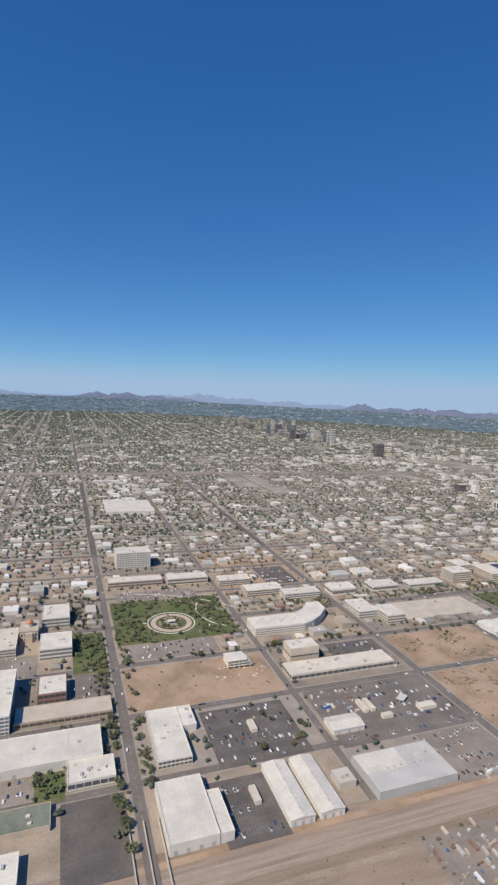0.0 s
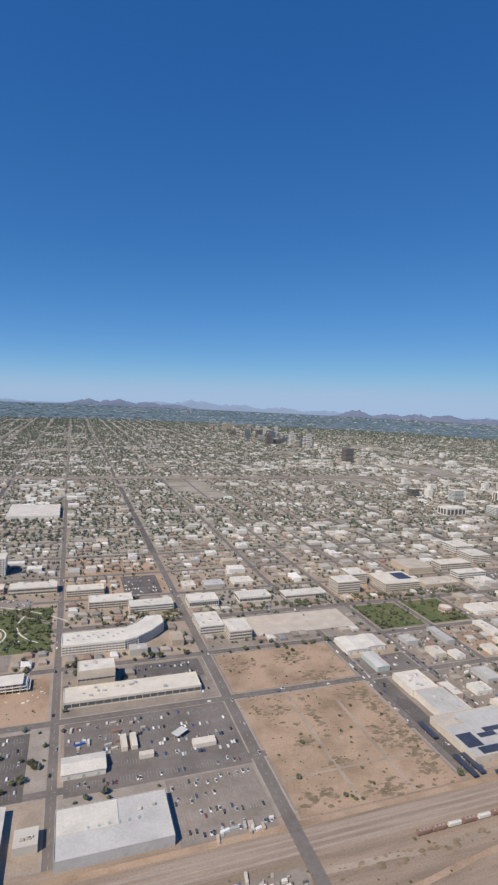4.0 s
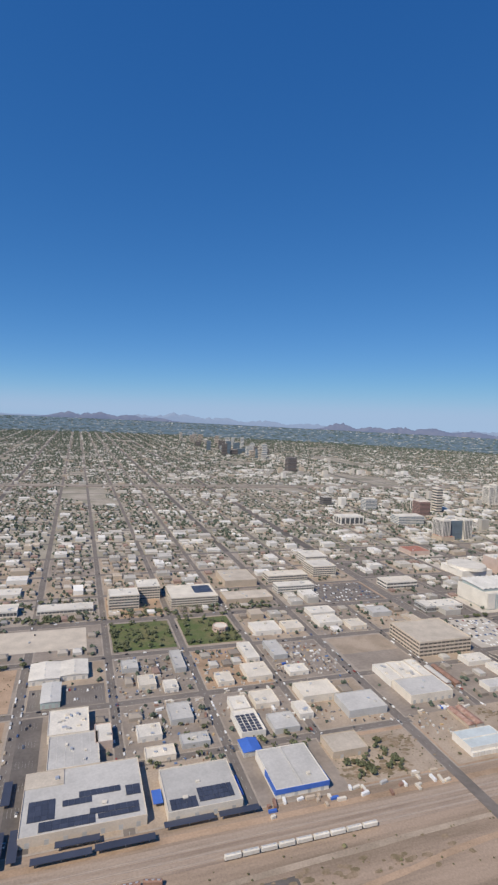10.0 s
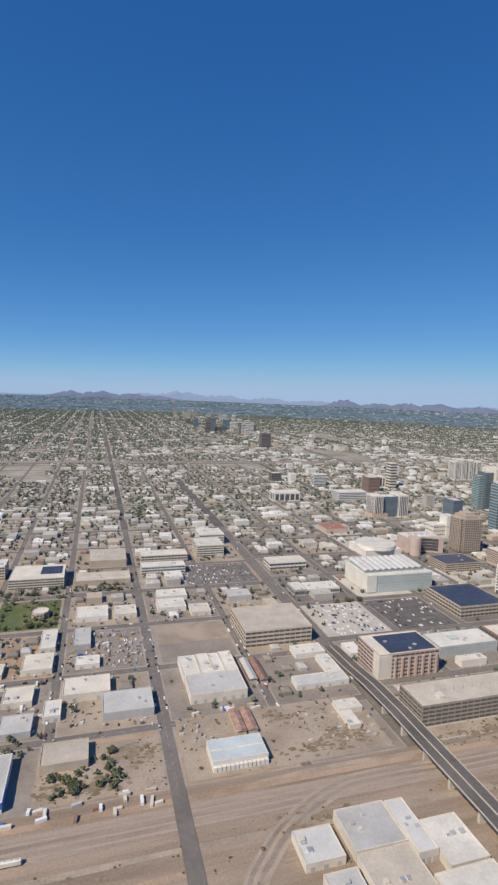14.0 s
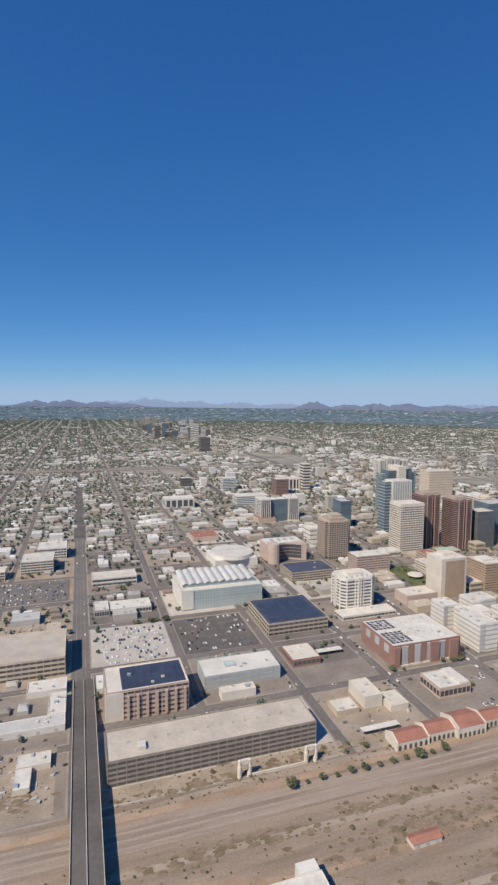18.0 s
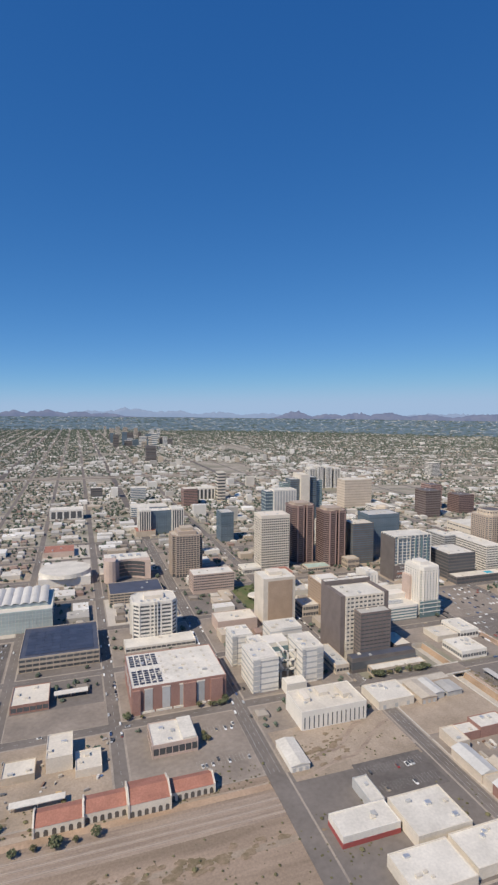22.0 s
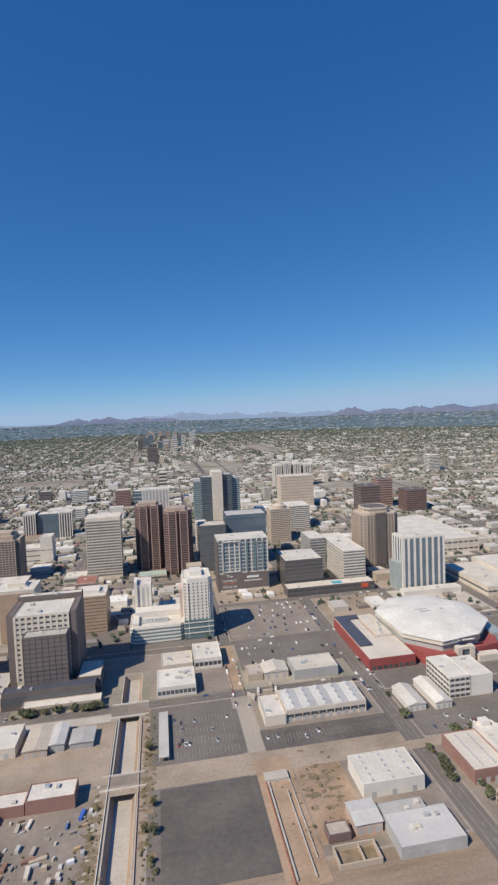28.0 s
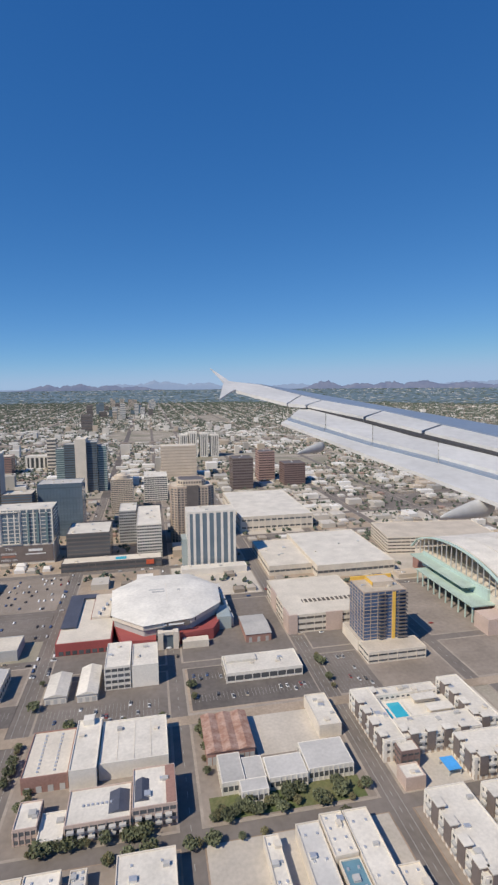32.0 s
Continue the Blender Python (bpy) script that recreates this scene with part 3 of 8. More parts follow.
for x, w in NS:
    street("y", x, w, starts(x), 590, z=0.05)
    street("y", x, w * (1.25 if x in (36, 240, 535, 644, 862, 1098) else 1.0), 590, Y_FAR, "asphalt_dark" if x in (36, 240, 535, 644, 862, 1098) else "asphalt", z=0.045)
for rows, lo, hi in ((EW_WEST, -420, SPLIT), (EW_EAST, SPLIT, 1900)):
    for y, w in rows:
        street("x", y, w, lo, hi, z=0.057)
street("x", 145.5, 5, 1098, 1500, z=0.06)
street("x", 232, 4.5, 1098, 1400, z=0.061)
street("x", 130, 4, 862, 1036, z=0.061)
# lane marks on the near streets
v, f = [], []
for x, w in NS:
    for y in range(int(starts(x)), 590, 6):
        f.append(tuple(range(len(v), len(v) + 4)))
        v += [(x - 0.06, y, 0.066), (x + 0.06, y, 0.066), (x + 0.06, y + 2, 0.066), (x - 0.06, y + 2, 0.066)]
    if w > 6:
        for s in (-w / 4, w / 4):
            f.append(tuple(range(len(v), len(v) + 4)))
            v += [(x + s - 0.05, starts(x), 0.066), (x + s + 0.05, starts(x), 0.066), (x + s + 0.05, 590, 0.066), (x + s - 0.05, 590, 0.066)]
for rows, lo, hi in ((EW_WEST, -200, SPLIT), (EW_EAST, SPLIT, 1500)):
    for y, w in rows:
        for x in range(lo, hi, 6):
            f.append(tuple(range(len(v), len(v) + 4)))
            v += [(x, y - 0.06, 0.067), (x + 2, y - 0.06, 0.067), (x + 2, y + 0.06, 0.067), (x, y + 0.06, 0.067)]
tagged(quads("lane_marks", v, f, "paint_white"), "worn white lane marks on the streets", "road marking", kind="stuff")

# blocks: kerbed slabs between the streets
KIND = {}


def blocks(xs, ys):
    for (xa, wa), (xb, wb) in zip(xs, xs[1:]):
        for (ya, va), (yb, vb) in zip(ys, ys[1:]):
            x0, x1, y0, y1 = xa + wa / 2, xb - wb / 2, ya + va / 2, yb - vb / 2
            ob = boxes("city_block", rng.choice(("dirt_grey", "dirt_grey", "asphalt_old", "paving", "asphalt_old", "dirt") if x0 < 640 else ("asphalt_old", "dirt_grey", "asphalt_old", "asphalt", "concrete")), None, (x0 + 0.9, x1 - 0.9, y0 + 0.9, y1 - 0.9, 0.0, 0.125))
            tagged(ob, "kerbed city block of bare earth and paving", "block", kind="structure")
            pv = boxes("pavement", "paving", None, (x0, x1, y0, y0 + 0.9, 0, 0.12), (x0, x1, y1 - 0.9, y1, 0, 0.12), (x0, x0 + 0.9, y0 + 0.9, y1 - 0.9, 0, 0.12), (x1 - 0.9, x1, y0 + 0.9, y1 - 0.9, 0, 0.12))
            tagged(pv, "pale concrete pavement with a raised kerb", "pavement", kind="structure")


west = [n for n in NS if n[0] <= 644]
east = [n for n in NS if n[0] >= 644]
blocks([(-420, 0)] + west, [(197, 0)] + list(EW_WEST))
blocks([n for n in east if n[0] <= 931], [(197, 0)] + list(EW_EAST))
blocks([(931, 6.5), (980, 0)], [(197, 0), (247, 5.5)])
blocks([(995, 0), (1036, 6.9), (1098, 8)], [(203, 0), (247, 5.5)])
blocks([(995, 0), (1036, 6.9), (1098, 8)], [(151, 4.5), (197, 0)])
blocks([n for n in east if n[0] >= 1098] + [(1500, 0)], [(145.5, 5), (198, 0), (232, 4.5)])
blocks([n for n in east if n[0] >= 1098] + [(1500, 0)], [(232, 4.5), (300, 5.5)])
blocks([(862, 7.5), (931, 6.5), (980, 0)], [(130, 4), (197, 0)])
blocks([(931, 6.5), (1036, 6.5), (1098, 8)], [(278, 0), (300, 5.5)])
blocks([n for n in east if n[0] >= 931] + [(1500, 0), (1700, 0)], list(EW_EAST)[1:])
sheet("rail_strip", "dirt_grey", 940, 1400, 192.5, 197.5, 0.16, "pale dirt strip of a lifted railway line", "lane")

sheet("works_strip", "dirt", 1034, 1047, 146, 200, 0.17, "strip of dug-up earth with orange fencing", "earth")
cut = thing("works_cut", 1040.4, 168, "dug cut with a tan floor between low walls", "trench")
boxes("cut_floor", "dirt", cut, (-3.0, 3.0, -20, 20, 0.17, 0.2))
boxes("cut_wall", "concrete", cut, (-3.5, -3.0, -20, 20, 0.17, 0.9), (2.2, 2.5, -20, 14, 0.17, 0.8), (4.2, 4.5, -14, 20, 0.17, 0.7))
boxes("site_barrier", "tile_red", cut, (-4.2, -3.9, -21, 20, 0.17, 0.75))
piece("bridge", "concrete", cut, -4.2, 4.2, 19, 23, 0.2, 1.4)
sheet("works_strip", "dirt", 1033, 1039.5, 250.5, 297, 0.17, "strip of dug-up earth with low fencing", "earth")
fn = thing("site_fence", 1036, 262, "faded red site fencing along dug earth", "fence")
for k in range(9):
    piece("fence_panel", "wall_pink", fn, -2.6, -2.45, -18 + 4 * k, -14.4 + 4 * k, 0.17, 0.75)
    piece("fence_panel", "wall_pink", fn, 2.3, 2.45, -18 + 4 * k, -14.4 + 4 * k, 0.17, 0.75)
for x in (981.9, 992.4):
    boxes_ = boxes("trench_rail", "wall_pink" if x > 990 else "concrete_pale", None, (x - 0.12, x + 0.12, 130, 238, 0.1, 0.6))
    tagged(boxes_, "low rail along the edge of the cut", "rail", kind="structure")

LOTS = []


def lot(kind, x0, x1, y0, y1, label, name="parking_lot", rows=0):
    z = 0.14 + 0.004 * (len(LOTS) % 5)
    LOTS.append((kind, x0, x1, y0, y1, rows))
    ob = boxes(name, kind, None, (x0, x1, y0, y1, 0.02, z))
    tagged(ob, label, name.replace("_", " "), kind="structure")
    if rows:
        v, f = [], []
        for r in range(rows):
            yc = y0 + (y1 - y0) * (r + 0.5) / rows
            x = x0 + 1.5
            while x < x1 - 1.5:
                f.append(tuple(range(len(v), len(v) + 4)))
                v += [(x, yc - 2.4, z + 0.01), (x + 0.07, yc - 2.4, z + 0.01), (x + 0.07, yc + 2.4, z + 0.01), (x, yc + 2.4, z + 0.01)]
                x += 1.4
        tagged(quads("bay_marks", v, f, "paint_white"), "white painted parking bay lines", "road marking", kind="stuff")


lot("dirt", 40, 138, 292, 341, "empty lot of pinkish bare earth being cleared", "dirt_lot")
lot("asphalt_dark", 78, 130, 235, 283, "dark asphalt car park with scattered cars", rows=5)
lot("asphalt_dark", 68, 97, 190, 228, "dark asphalt yard with parked vans", rows=3)
lot("asphalt_dark", 2, 30, 190, 234, "dark asphalt yard beside the railway", rows=0)
lot("asphalt", 147, 236, 232, 286, "grey asphalt works yard with parked vehicles", rows=5)
lot("asphalt_old", 192, 235, 193, 231, "grey yard with rows of white vehicles", rows=4)
lot("asphalt_old", 152, 235, 294, 320, "worn car park beside the records building", rows=2)
lot("asphalt_dark", 190, 233, 318, 340, "dark asphalt car park", rows=2)
lot("asphalt_dark", 196, 230, 466, 515, "dark asphalt car park full of cars", rows=5)
lot("dirt", 245, 331, 193.5, 285, "large vacant lot of bare tan earth with shrubs", "dirt_lot")
lot("dirt", 245, 331, 293, 341, "vacant lot of bare tan earth with shrubs", "dirt_lot")
lot("roof_tan", 284, 372, 363, 398, "pale sandy field fenced round", "dirt_lot")
lot("asphalt", 340, 381, 292, 314, "asphalt car park full of cars", rows=2)
lot("asphalt_dark", 338, 349, 198, 285, "narrow dark car park with shade roofs", rows=6)
lot("grass", 389, 432, 352, 399, "green park lawn with dense bushes", "lawn")
lot("grass", 440, 480, 352, 399, "green park lawn with low trees", "lawn")
lot("asphalt_old", 488, 531, 296, 341, "works yard crowded with old vehicles", rows=4)
lot("dirt_grey", 481, 531, 199, 231, "fenced yard of bare earth with bushes", "dirt_lot")
lot("dirt_grey", 541, 586, 316, 341, "empty lot of bare pinkish earth", "dirt_lot")
lot("asphalt_old", 541, 586, 294, 315.8, "empty lot of broken grey asphalt", "dirt_lot")
lot("asphalt", 576, 636, 410, 458, "asphalt car park with rows of cars", rows=6)
lot("dirt_grey", 540, 634, 199, 240, "bare brown railway yard with a ruined shed", "dirt_lot")
lot("concrete", 655, 697, 303, 352, "pale concrete car park packed with cars", rows=7)
lot("asphalt_dark", 703, 750, 303, 352, "dark asphalt car park with cars", rows=6)
lot("dirt_grey", 651, 753, 198.4, 206.8, "bare brown earth before a parking structure", "dirt_lot")
lot("asphalt_old", 757, 801, 250, 270, "flat grey deck used as a car park", rows=0)
lot("asphalt_old", 832, 858, 200, 243, "worn asphalt yard beside the station", rows=2)
lot("asphalt", 867, 893, 252, 266, "small asphalt car park", rows=1)
lot("dirt_grey", 868, 926, 190, 222, "vacant lot of bare brown earth", "dirt_lot")
lot("asphalt_dark", 893, 925, 172, 192, "small dark car park behind the stores", rows=2)
lot("asphalt_old", 936, 978, 150, 200, "asphalt works yard with scrap and trailers", rows=0)
lot("grass", 905, 928, 360, 410, "shady green plaza with trees", "lawn")
lot("asphalt", 998, 1033, 205, 235, "asphalt car park with rows of cars", rows=4)
cn = thing("car_canopy", 1001.5, 221, "long blue-grey canopy over parked cars", "canopy")
TAKEN.append((999, 1004, 206, 236))
piece("roof", "roof_grey", cn, -1.9, 1.9, -15, 15, 2.2, 2.45)
for k in range(5):
    for q in (-1.6, 1.6):
        piece("post", "steel", cn, q - 0.1, q + 0.1, -14 + 7 * k - 0.1, -14 + 7 * k + 0.1, 0.14, 2.2)
lot("asphalt_dark", 1000, 1034, 152, 192, "broad empty lot of dark asphalt", "parking_lot", rows=0)
lot("asphalt_dark", 1040, 1094, 204, 217, "dark asphalt car park", rows=1)
lot("asphalt_old", 1041, 1094, 303, 354, "worn asphalt car park before the glass tower", rows=6)
lot("asphalt_old", 995.5, 1032.5, 250.6, 297, "worn asphalt yard round white stores", "yard")
lot("dirt_grey", 936, 981.4, 199, 238, "bare brown earth between old stores", "dirt_lot")
lot("dirt_grey", 995.5, 1094, 197.6, 204.4, "bare strip of earth along a lifted railway", "dirt_lot")
lot("asphalt", 1041, 1094, 268, 297, "asphalt car park", rows=3)
lot("dirt", 1047.5, 1065, 158, 196, "bare earth lot with footings", "dirt_lot")
lot("asphalt_dark", 1159, 1209, 200, 229, "dark asphalt car park round a white shop", rows=2)
lot("asphalt", 1217, 1235, 199, 229, "asphalt car park with painted bays", rows=5)
lot("asphalt", 1103, 1149, 199, 211, "asphalt car park with cars", rows=2)
lot("concrete", 1178, 1202, 172, 195, "paved yard behind a wall", "yard")
lot("grass", 1160, 1206, 149.5, 158, "green front garden with shrubs", "lawn")
lot("asphalt_old", 1102.5, 1150.5, 100, 142.6, "paved yards behind the street stores", "yard")
lot("concrete", 1157.5, 1209, 100, 142.6, "pale paved yards behind the street stores", "yard")
lot("asphalt_old", 1217, 1275, 100, 142.6, "paved court of the white flats", "yard")
lot("grass", 41, 136, 374, 452, "green capitol park with curving paths", "lawn")
lot("grass", 9.5, 32, 342, 400, "green lawn under street trees", "lawn")
lot("asphalt", 7.5, 28.5, 312, 341, "small asphalt car park beside an office", rows=3)
lot("asphalt_old", -30, -10, 240, 255.5, "small asphalt car park beside a warehouse", rows=2)
lot("grass", -9.5, 4, 236, 255.5, "small green garden under trees", "lawn")
lot("asphalt_old", -42, -13, 345, 375, "asphalt car park behind the offices", rows=4)
lot("asphalt_old", 44, 112, 351, 373, "asphalt car park beside the plaza", rows=3)
lot("asphalt_old", 48, 120, 454, 474, "asphalt car park beside the plaza", rows=3)
lot("asphalt_old", 100, 122, 378, 398, "asphalt car park beside the plaza", rows=2)

# freeway across the far city
fw = sheet("freeway", "asphalt_old", -3000, 4500, 1120, 1142, 1.2, "grey freeway crossing the city", "road", thick=1.2)
for y in range(650, int(Y_FAR), 64):
    street("x", y, 4.5 if y % 128 else 6, -2600, 4300, z=0.05)
for x in list(range(-2500, -70, 56)) + list(range(1460, 4300, 56)):
    street("y", x, 4 if x % 3 else 6, 300, Y_FAR, z=0.047)
for x, w in ((240, 6), (535, 6), (36, 5.5)):
    sheet("level_crossing", "asphalt", x - w / 2, x + w / 2, 40, 197, 0.26, "asphalt street crossing the railway on the level", "street", thick=0.2)


# wheel tracks and old lanes that wander over the railway land
def lane(name, material, pts, width, z, label):
    v, f = [], []
    n = 60
    for k in range(n + 1):
        u = k / n * (len(pts) - 1)
        i = min(int(u), len(pts) - 2)
        u -= i
        u = u * u * (3 - 2 * u)
        x = pts[i][0] + (pts[i + 1][0] - pts[i][0]) * (k / n * (len(pts) - 1) - i)
        y = pts[i][1] + (pts[i + 1][1] - pts[i][1]) * u + 0.5 * noise.noise((x * 0.05, i, 3.0))
        w = width * (0.5 + 0.2 * noise.noise((x * 0.09, 7.0, i)))
        v += [(x, y + w, z), (x, y - w, z)]
        if k:
            f.append((2 * k - 2, 2 * k - 1, 2 * k + 1, 2 * k))
    tagged(quads(name, v, f, material), label, "lane", kind="structure")


for k, pts in enumerate((((-390, 169), (60, 170), (233, 168), (300, 165), (530, 169), (860, 166)), ((660, 160), (720, 150), (780, 152), (858, 142)), ((540, 190.5), (600, 194), (655, 193), (700, 195), (858, 192)), ((652, 140), (740, 133), (858, 128)), ((243, 150), (330, 158), (440, 152), (533, 160)))):
    lane("dirt_lane", ("dirt_grey", "dirt", "dirt_grey")[k % 3], pts, 2.6, 0.066 + 0.004 * k, "pale beaten dirt lane along the railway")
lane("spur_bed", "ballast", ((869, 196), (890, 203), (912, 217)), 2.4, 0.19, "faint bed of a lifted railway spur")
lane("spur_bed", "ballast", ((869, 191), (895, 197), (925, 214)), 1.8, 0.195, "faint bed of a lifted railway spur")
for x, w in ((862, 7.5),):
    sheet("level_crossing", "asphalt", x - w / 2, x + w / 2, 60, 197, 0.26, "asphalt street crossing the railway on the level", "street", thick=0.2)

# ---- far plain and mountains ----
def ring_at(a):
    """The farthest ring that stays within the camera's reach, at a bearing in degrees."""
    q = radians(a)
    return math.sqrt(4975.0**2 - (590 * math.cos(q)) ** 2) - 590 * abs(math.sin(q))


def arc(name, material, label, profile, category):
    """A strip on an arc round the city; profile gives (radius, height) pairs for a bearing."""
    v, f = [], []
    n = 700
    for k in range(n + 1):
        a = -70 + 140 * k / n
        ring = profile(a)
        s, c = math.sin(radians(a)), math.cos(radians(a))
        v += [(590 + r * s, r * c, z) for r, z in ring]
        m = len(ring)
        if k:
            f += [(m * k - m + j, m * k - m + j + 1, m * k + j + 1, m * k + j) for j in range(m - 1)]
    ob = quads(name, v, f, material)
    for q in ob.data.polygons:
        q.use_smooth = True
    return tagged(ob, label, category, kind="structure")


# bearing, half width and height of the single mountains
NEAR_PEAKS = ((-3.6, 2.2, 56), (-0.6, 2.6, 66), (2.6, 2.0, 54), (5.2, 2.4, 40), (25.8, 1.9, 76), (29.6, 2.6, 50), (32.5, 2.4, 62), (35.5, 2.6, 66), (39.5, 3.0, 52), (45, 4, 60), (52, 5, 46))
FAR_PEAKS = ((8, 4.0, 92), (12.5, 3.5, 70), (4, 3, 62), (-15, 6, 46), (-24, 5, 50), (17.5, 3.5, 60), (22.5, 3.5, 52), (42, 9, 60), (56, 6, 60), (-32, 6, 44))
# the plain's edge slopes up to meet the horizon in the camera's view
PLAIN = 80.0
SLOPE = ((1050, -1), (700, 20), (350, 50), (90, 72), (0, PLAIN))


def plain_profile(a):
    w = 1.5 * noise.noise((a * 0.8, 3.0, 0))
    return tuple((ring_at(a) - 70 - d, z + (w if z > 60 else 0)) for d, z in SLOPE)


def ridge(a, peaks, low, seed):
    h = low + 3 * noise.noise((a * 0.9, 1.0, seed))
    for c, w, t in peaks:
        u = (a - c) / w
        h = max(h, t * math.exp(-u * u * 1.4) * (0.86 + 0.26 * noise.noise((a * 1.3, 5.0, seed)) + 0.24 * noise.noise((a * 4.1, 5.0, seed + 3)) + 0.12 * noise.noise((a * 11, 5.0, seed + 7))))
    return h


def hill_profile(a):
    h, r = ridge(a, NEAR_PEAKS, 0, 2), ring_at(a) - 64
    return ((r, PLAIN - 14), (r + 10, PLAIN + h * 0.5), (r + 26, PLAIN + h), (r + 30, PLAIN - 20))


def far_hill_profile(a):
    h, r = ridge(a, FAR_PEAKS, 12, 9), ring_at(a) - 28
    return ((r, PLAIN - 20), (r + 8, PLAIN + h * 0.6), (r + 16, PLAIN + h), (r + 24, 0))


arc("backdrop_plain", "far_plain", "city plain towards the horizon, painted blue-grey with haze", plain_profile, "plain")
arc("backdrop_hills", "hill_haze", "desert mountains on the horizon, painted slate-blue with haze", hill_profile, "mountains")
arc("backdrop_ranges", "hill_far", "mountain ranges far behind the desert hills, painted pale blue with haze", far_hill_profile, "mountains")


# far rooftops and groves on the plain's edge, raised to fit the camera's horizon
def plain_z(a, r):
    pts = [(ring_at(a) - 70 - d, z) for d, z in SLOPE]
    for (r0, z0), (r1, z1) in zip(pts, pts[1:]):
        if r <= r1:
            return z0 + (z1 - z0) * (r - r0) / (r1 - r0)
    return PLAIN


far_roofs, far_groves = [], []
br_ = random.Random(77)
for k in range(6500):
    q = br_.uniform(-40, 62)
    a, r = radians(q), ring_at(q) - 80 - 1000 * br_.random() ** 1.15
    x, y, z = 590 + r * math.sin(a), r * math.cos(a), plain_z(q, r)
    if k % 5 < 2 and noise.noise((a * 14, r * 0.008, 4.0)) > -0.2:
        far_roofs.append((x, y, z - 1, br_.uniform(2, 13), 3, br_.uniform(1.6, 3.0), -a))
    else:
        far_groves.append((x, y, z - 1.5, br_.uniform(4, 16), 4, br_.uniform(2.2, 3.6), -a))

# ---- west quarter: government offices and works yards ----
b = building("warehouse", 43.5, 65, 194, 229.5, 5, "large white warehouse with a stepped flat roof", "wall_white", "roof_white", units=0, doors=4, category="warehouse")
seams(b, 21, 35, 5, 3)
building("warehouse_wing", 65.2, 71.5, 194.3, 219, 4.4, "lower wing along a large white warehouse", "wall_white", "roof_white", units=0, category="warehouse")
building("office_block", 47.5, 65, 243.5, 286, 4.2, "low white office with a flat roof", "wall_white", "roof_white", floors=2, bays=8, units=6)
building("office_annex", 65.2, 73.2, 268, 286, 4.0, "low white annex with a flat roof", "wall_white", "roof_white", units=3)
shed("long_shed", 97, 109, 193, 229, 3.6, 1.0, "long white storage shed with a shallow ridge", along="y", ribs=4)
shed("long_shed", 112, 124, 193, 229, 3.6, 1.0, "long white storage shed with a shallow ridge", along="y", ribs=4)
b = building("depot", 144, 190, 195, 221, 4.2, "broad depot with a white and grey metal roof", "wall_grey", "roof_grey", units=2, doors=6, category="warehouse")
piece("roof_patch", "roof_white", b, -22.5, 2, -1, 12.6, 4.2, 4.4)
skylights(b, 24, 4, 4.4, 6, 1)
shed("curved_hall", 146, 166, 243, 255, 3, 1.2, "small white vaulted hall in a yard", along="x")
cw = faceted("courts_wing", 180, 380, [(-36, -16), (6, -16.5), (16, -12.5), (26, -5), (37, 7), (37, 21), (25, 21), (16, 10), (6, 4), (-36, 3)], 7, 3, "white curved courts building with a colonnade", "wall_white", "glass_dark", "roof_white", band=0.5, base=0.5, cap=1.0, spacing=2.2, rib_w=0.3)
for k in range(12):
    piece("roof_unit", ("steel", "roof_cream")[k % 2], cw, -33 + 3.4 * k, -31.6 + 3.4 * k, -9 + (k % 3) * 3, -7.6 + (k % 3) * 3, 7, 7.8)
building("records_hall", 154, 176, 320, 333, 11, "windowless cream block on a wide low base", "wall_sand", "roof_white", units=3, bays=9, floors=1, band=0.1)
building("records_annexe", 146, 226, 300, 316, 4, "long low cream building with rows of roof vents", "wall_cream", "roof_cream", floors=1, bays=18, units=14)
for x0, x1, y0, y1 in ((-12, 9, 366, 390), (-12, 8, 415, 441)):
    building("office_block", x0, x1, y0, y1, 8, "square white office with fins on every side", "wall_white", "roof_white", floors=3, bays=9, units=5)
building("office_block", -11, 5, 314, 334, 6.5, "square white office with a brown front", "brick_red", "roof_white", floors=2, bays=5, units=4)
building("office_block", -42, -24, 291, 340, 10.5, "tall white office with blue glass", "wall_white", "roof_white", floors=5, bays=8, units=5, glass="glass_blue")
building("parking_deck", -22, 30, 294, 309, 3.2, "low tan parking deck with an open top", "wall_tan", "roof_tan", floors=1, bays=14, units=0, glass="opening_shade")
b = building("warehouse", -60, 22, 256, 280, 5, "long white warehouse with flat roof sections", "wall_white", "roof_white", units=5, doors=5, category="warehouse")
seams(b, 82, 24, 5, 5)
building("office_block", 5, 27, 241, 256, 4, "white low office with dark corner glass", "wall_white", "roof_white", floors=1, bays=6, units=9)
building("store_shed", -34, -2, 220.5, 234, 2.6, "low brown-green roofed shed by a car park", "wall_tan", "shed_green", units=3, doors=4, category="warehouse")
building("track_store", -30, -13.2, 194.8, 209.5, 4, "white store beside the tracks", "wall_white", "roof_white", units=1, doors=2, category="warehouse")
cap = thing("capitol_hall", -20.3, 405, "small tan capitol hall under a copper dome", "building")
TAKEN.append((-27, -13.6, 394, 416))
boxes("wall", "wall_sand", cap, (-6.2, 6.2, -9, 9, 0, 8), (-2.5, 2.5, -10.5, -9, 0, 7))
piece("roof", "roof_tan", cap, -6.4, 6.4, -9.2, 9.2, 8, 8.4)
for z0 in (1.4, 4.6):
    for k in range(5):
        piece("window", "glass_dark", cap, -5.4 + 2.4 * k, -4.2 + 2.4 * k, -9.08, -8.9, z0, z0 + 1.8)
bm = bmesh.new()
bmesh.ops.create_cone(bm, cap_ends=True, segments=20, radius1=2.9, radius2=2.8, depth=2.4, matrix=Matrix.Translation((0, 0, 9.5)))
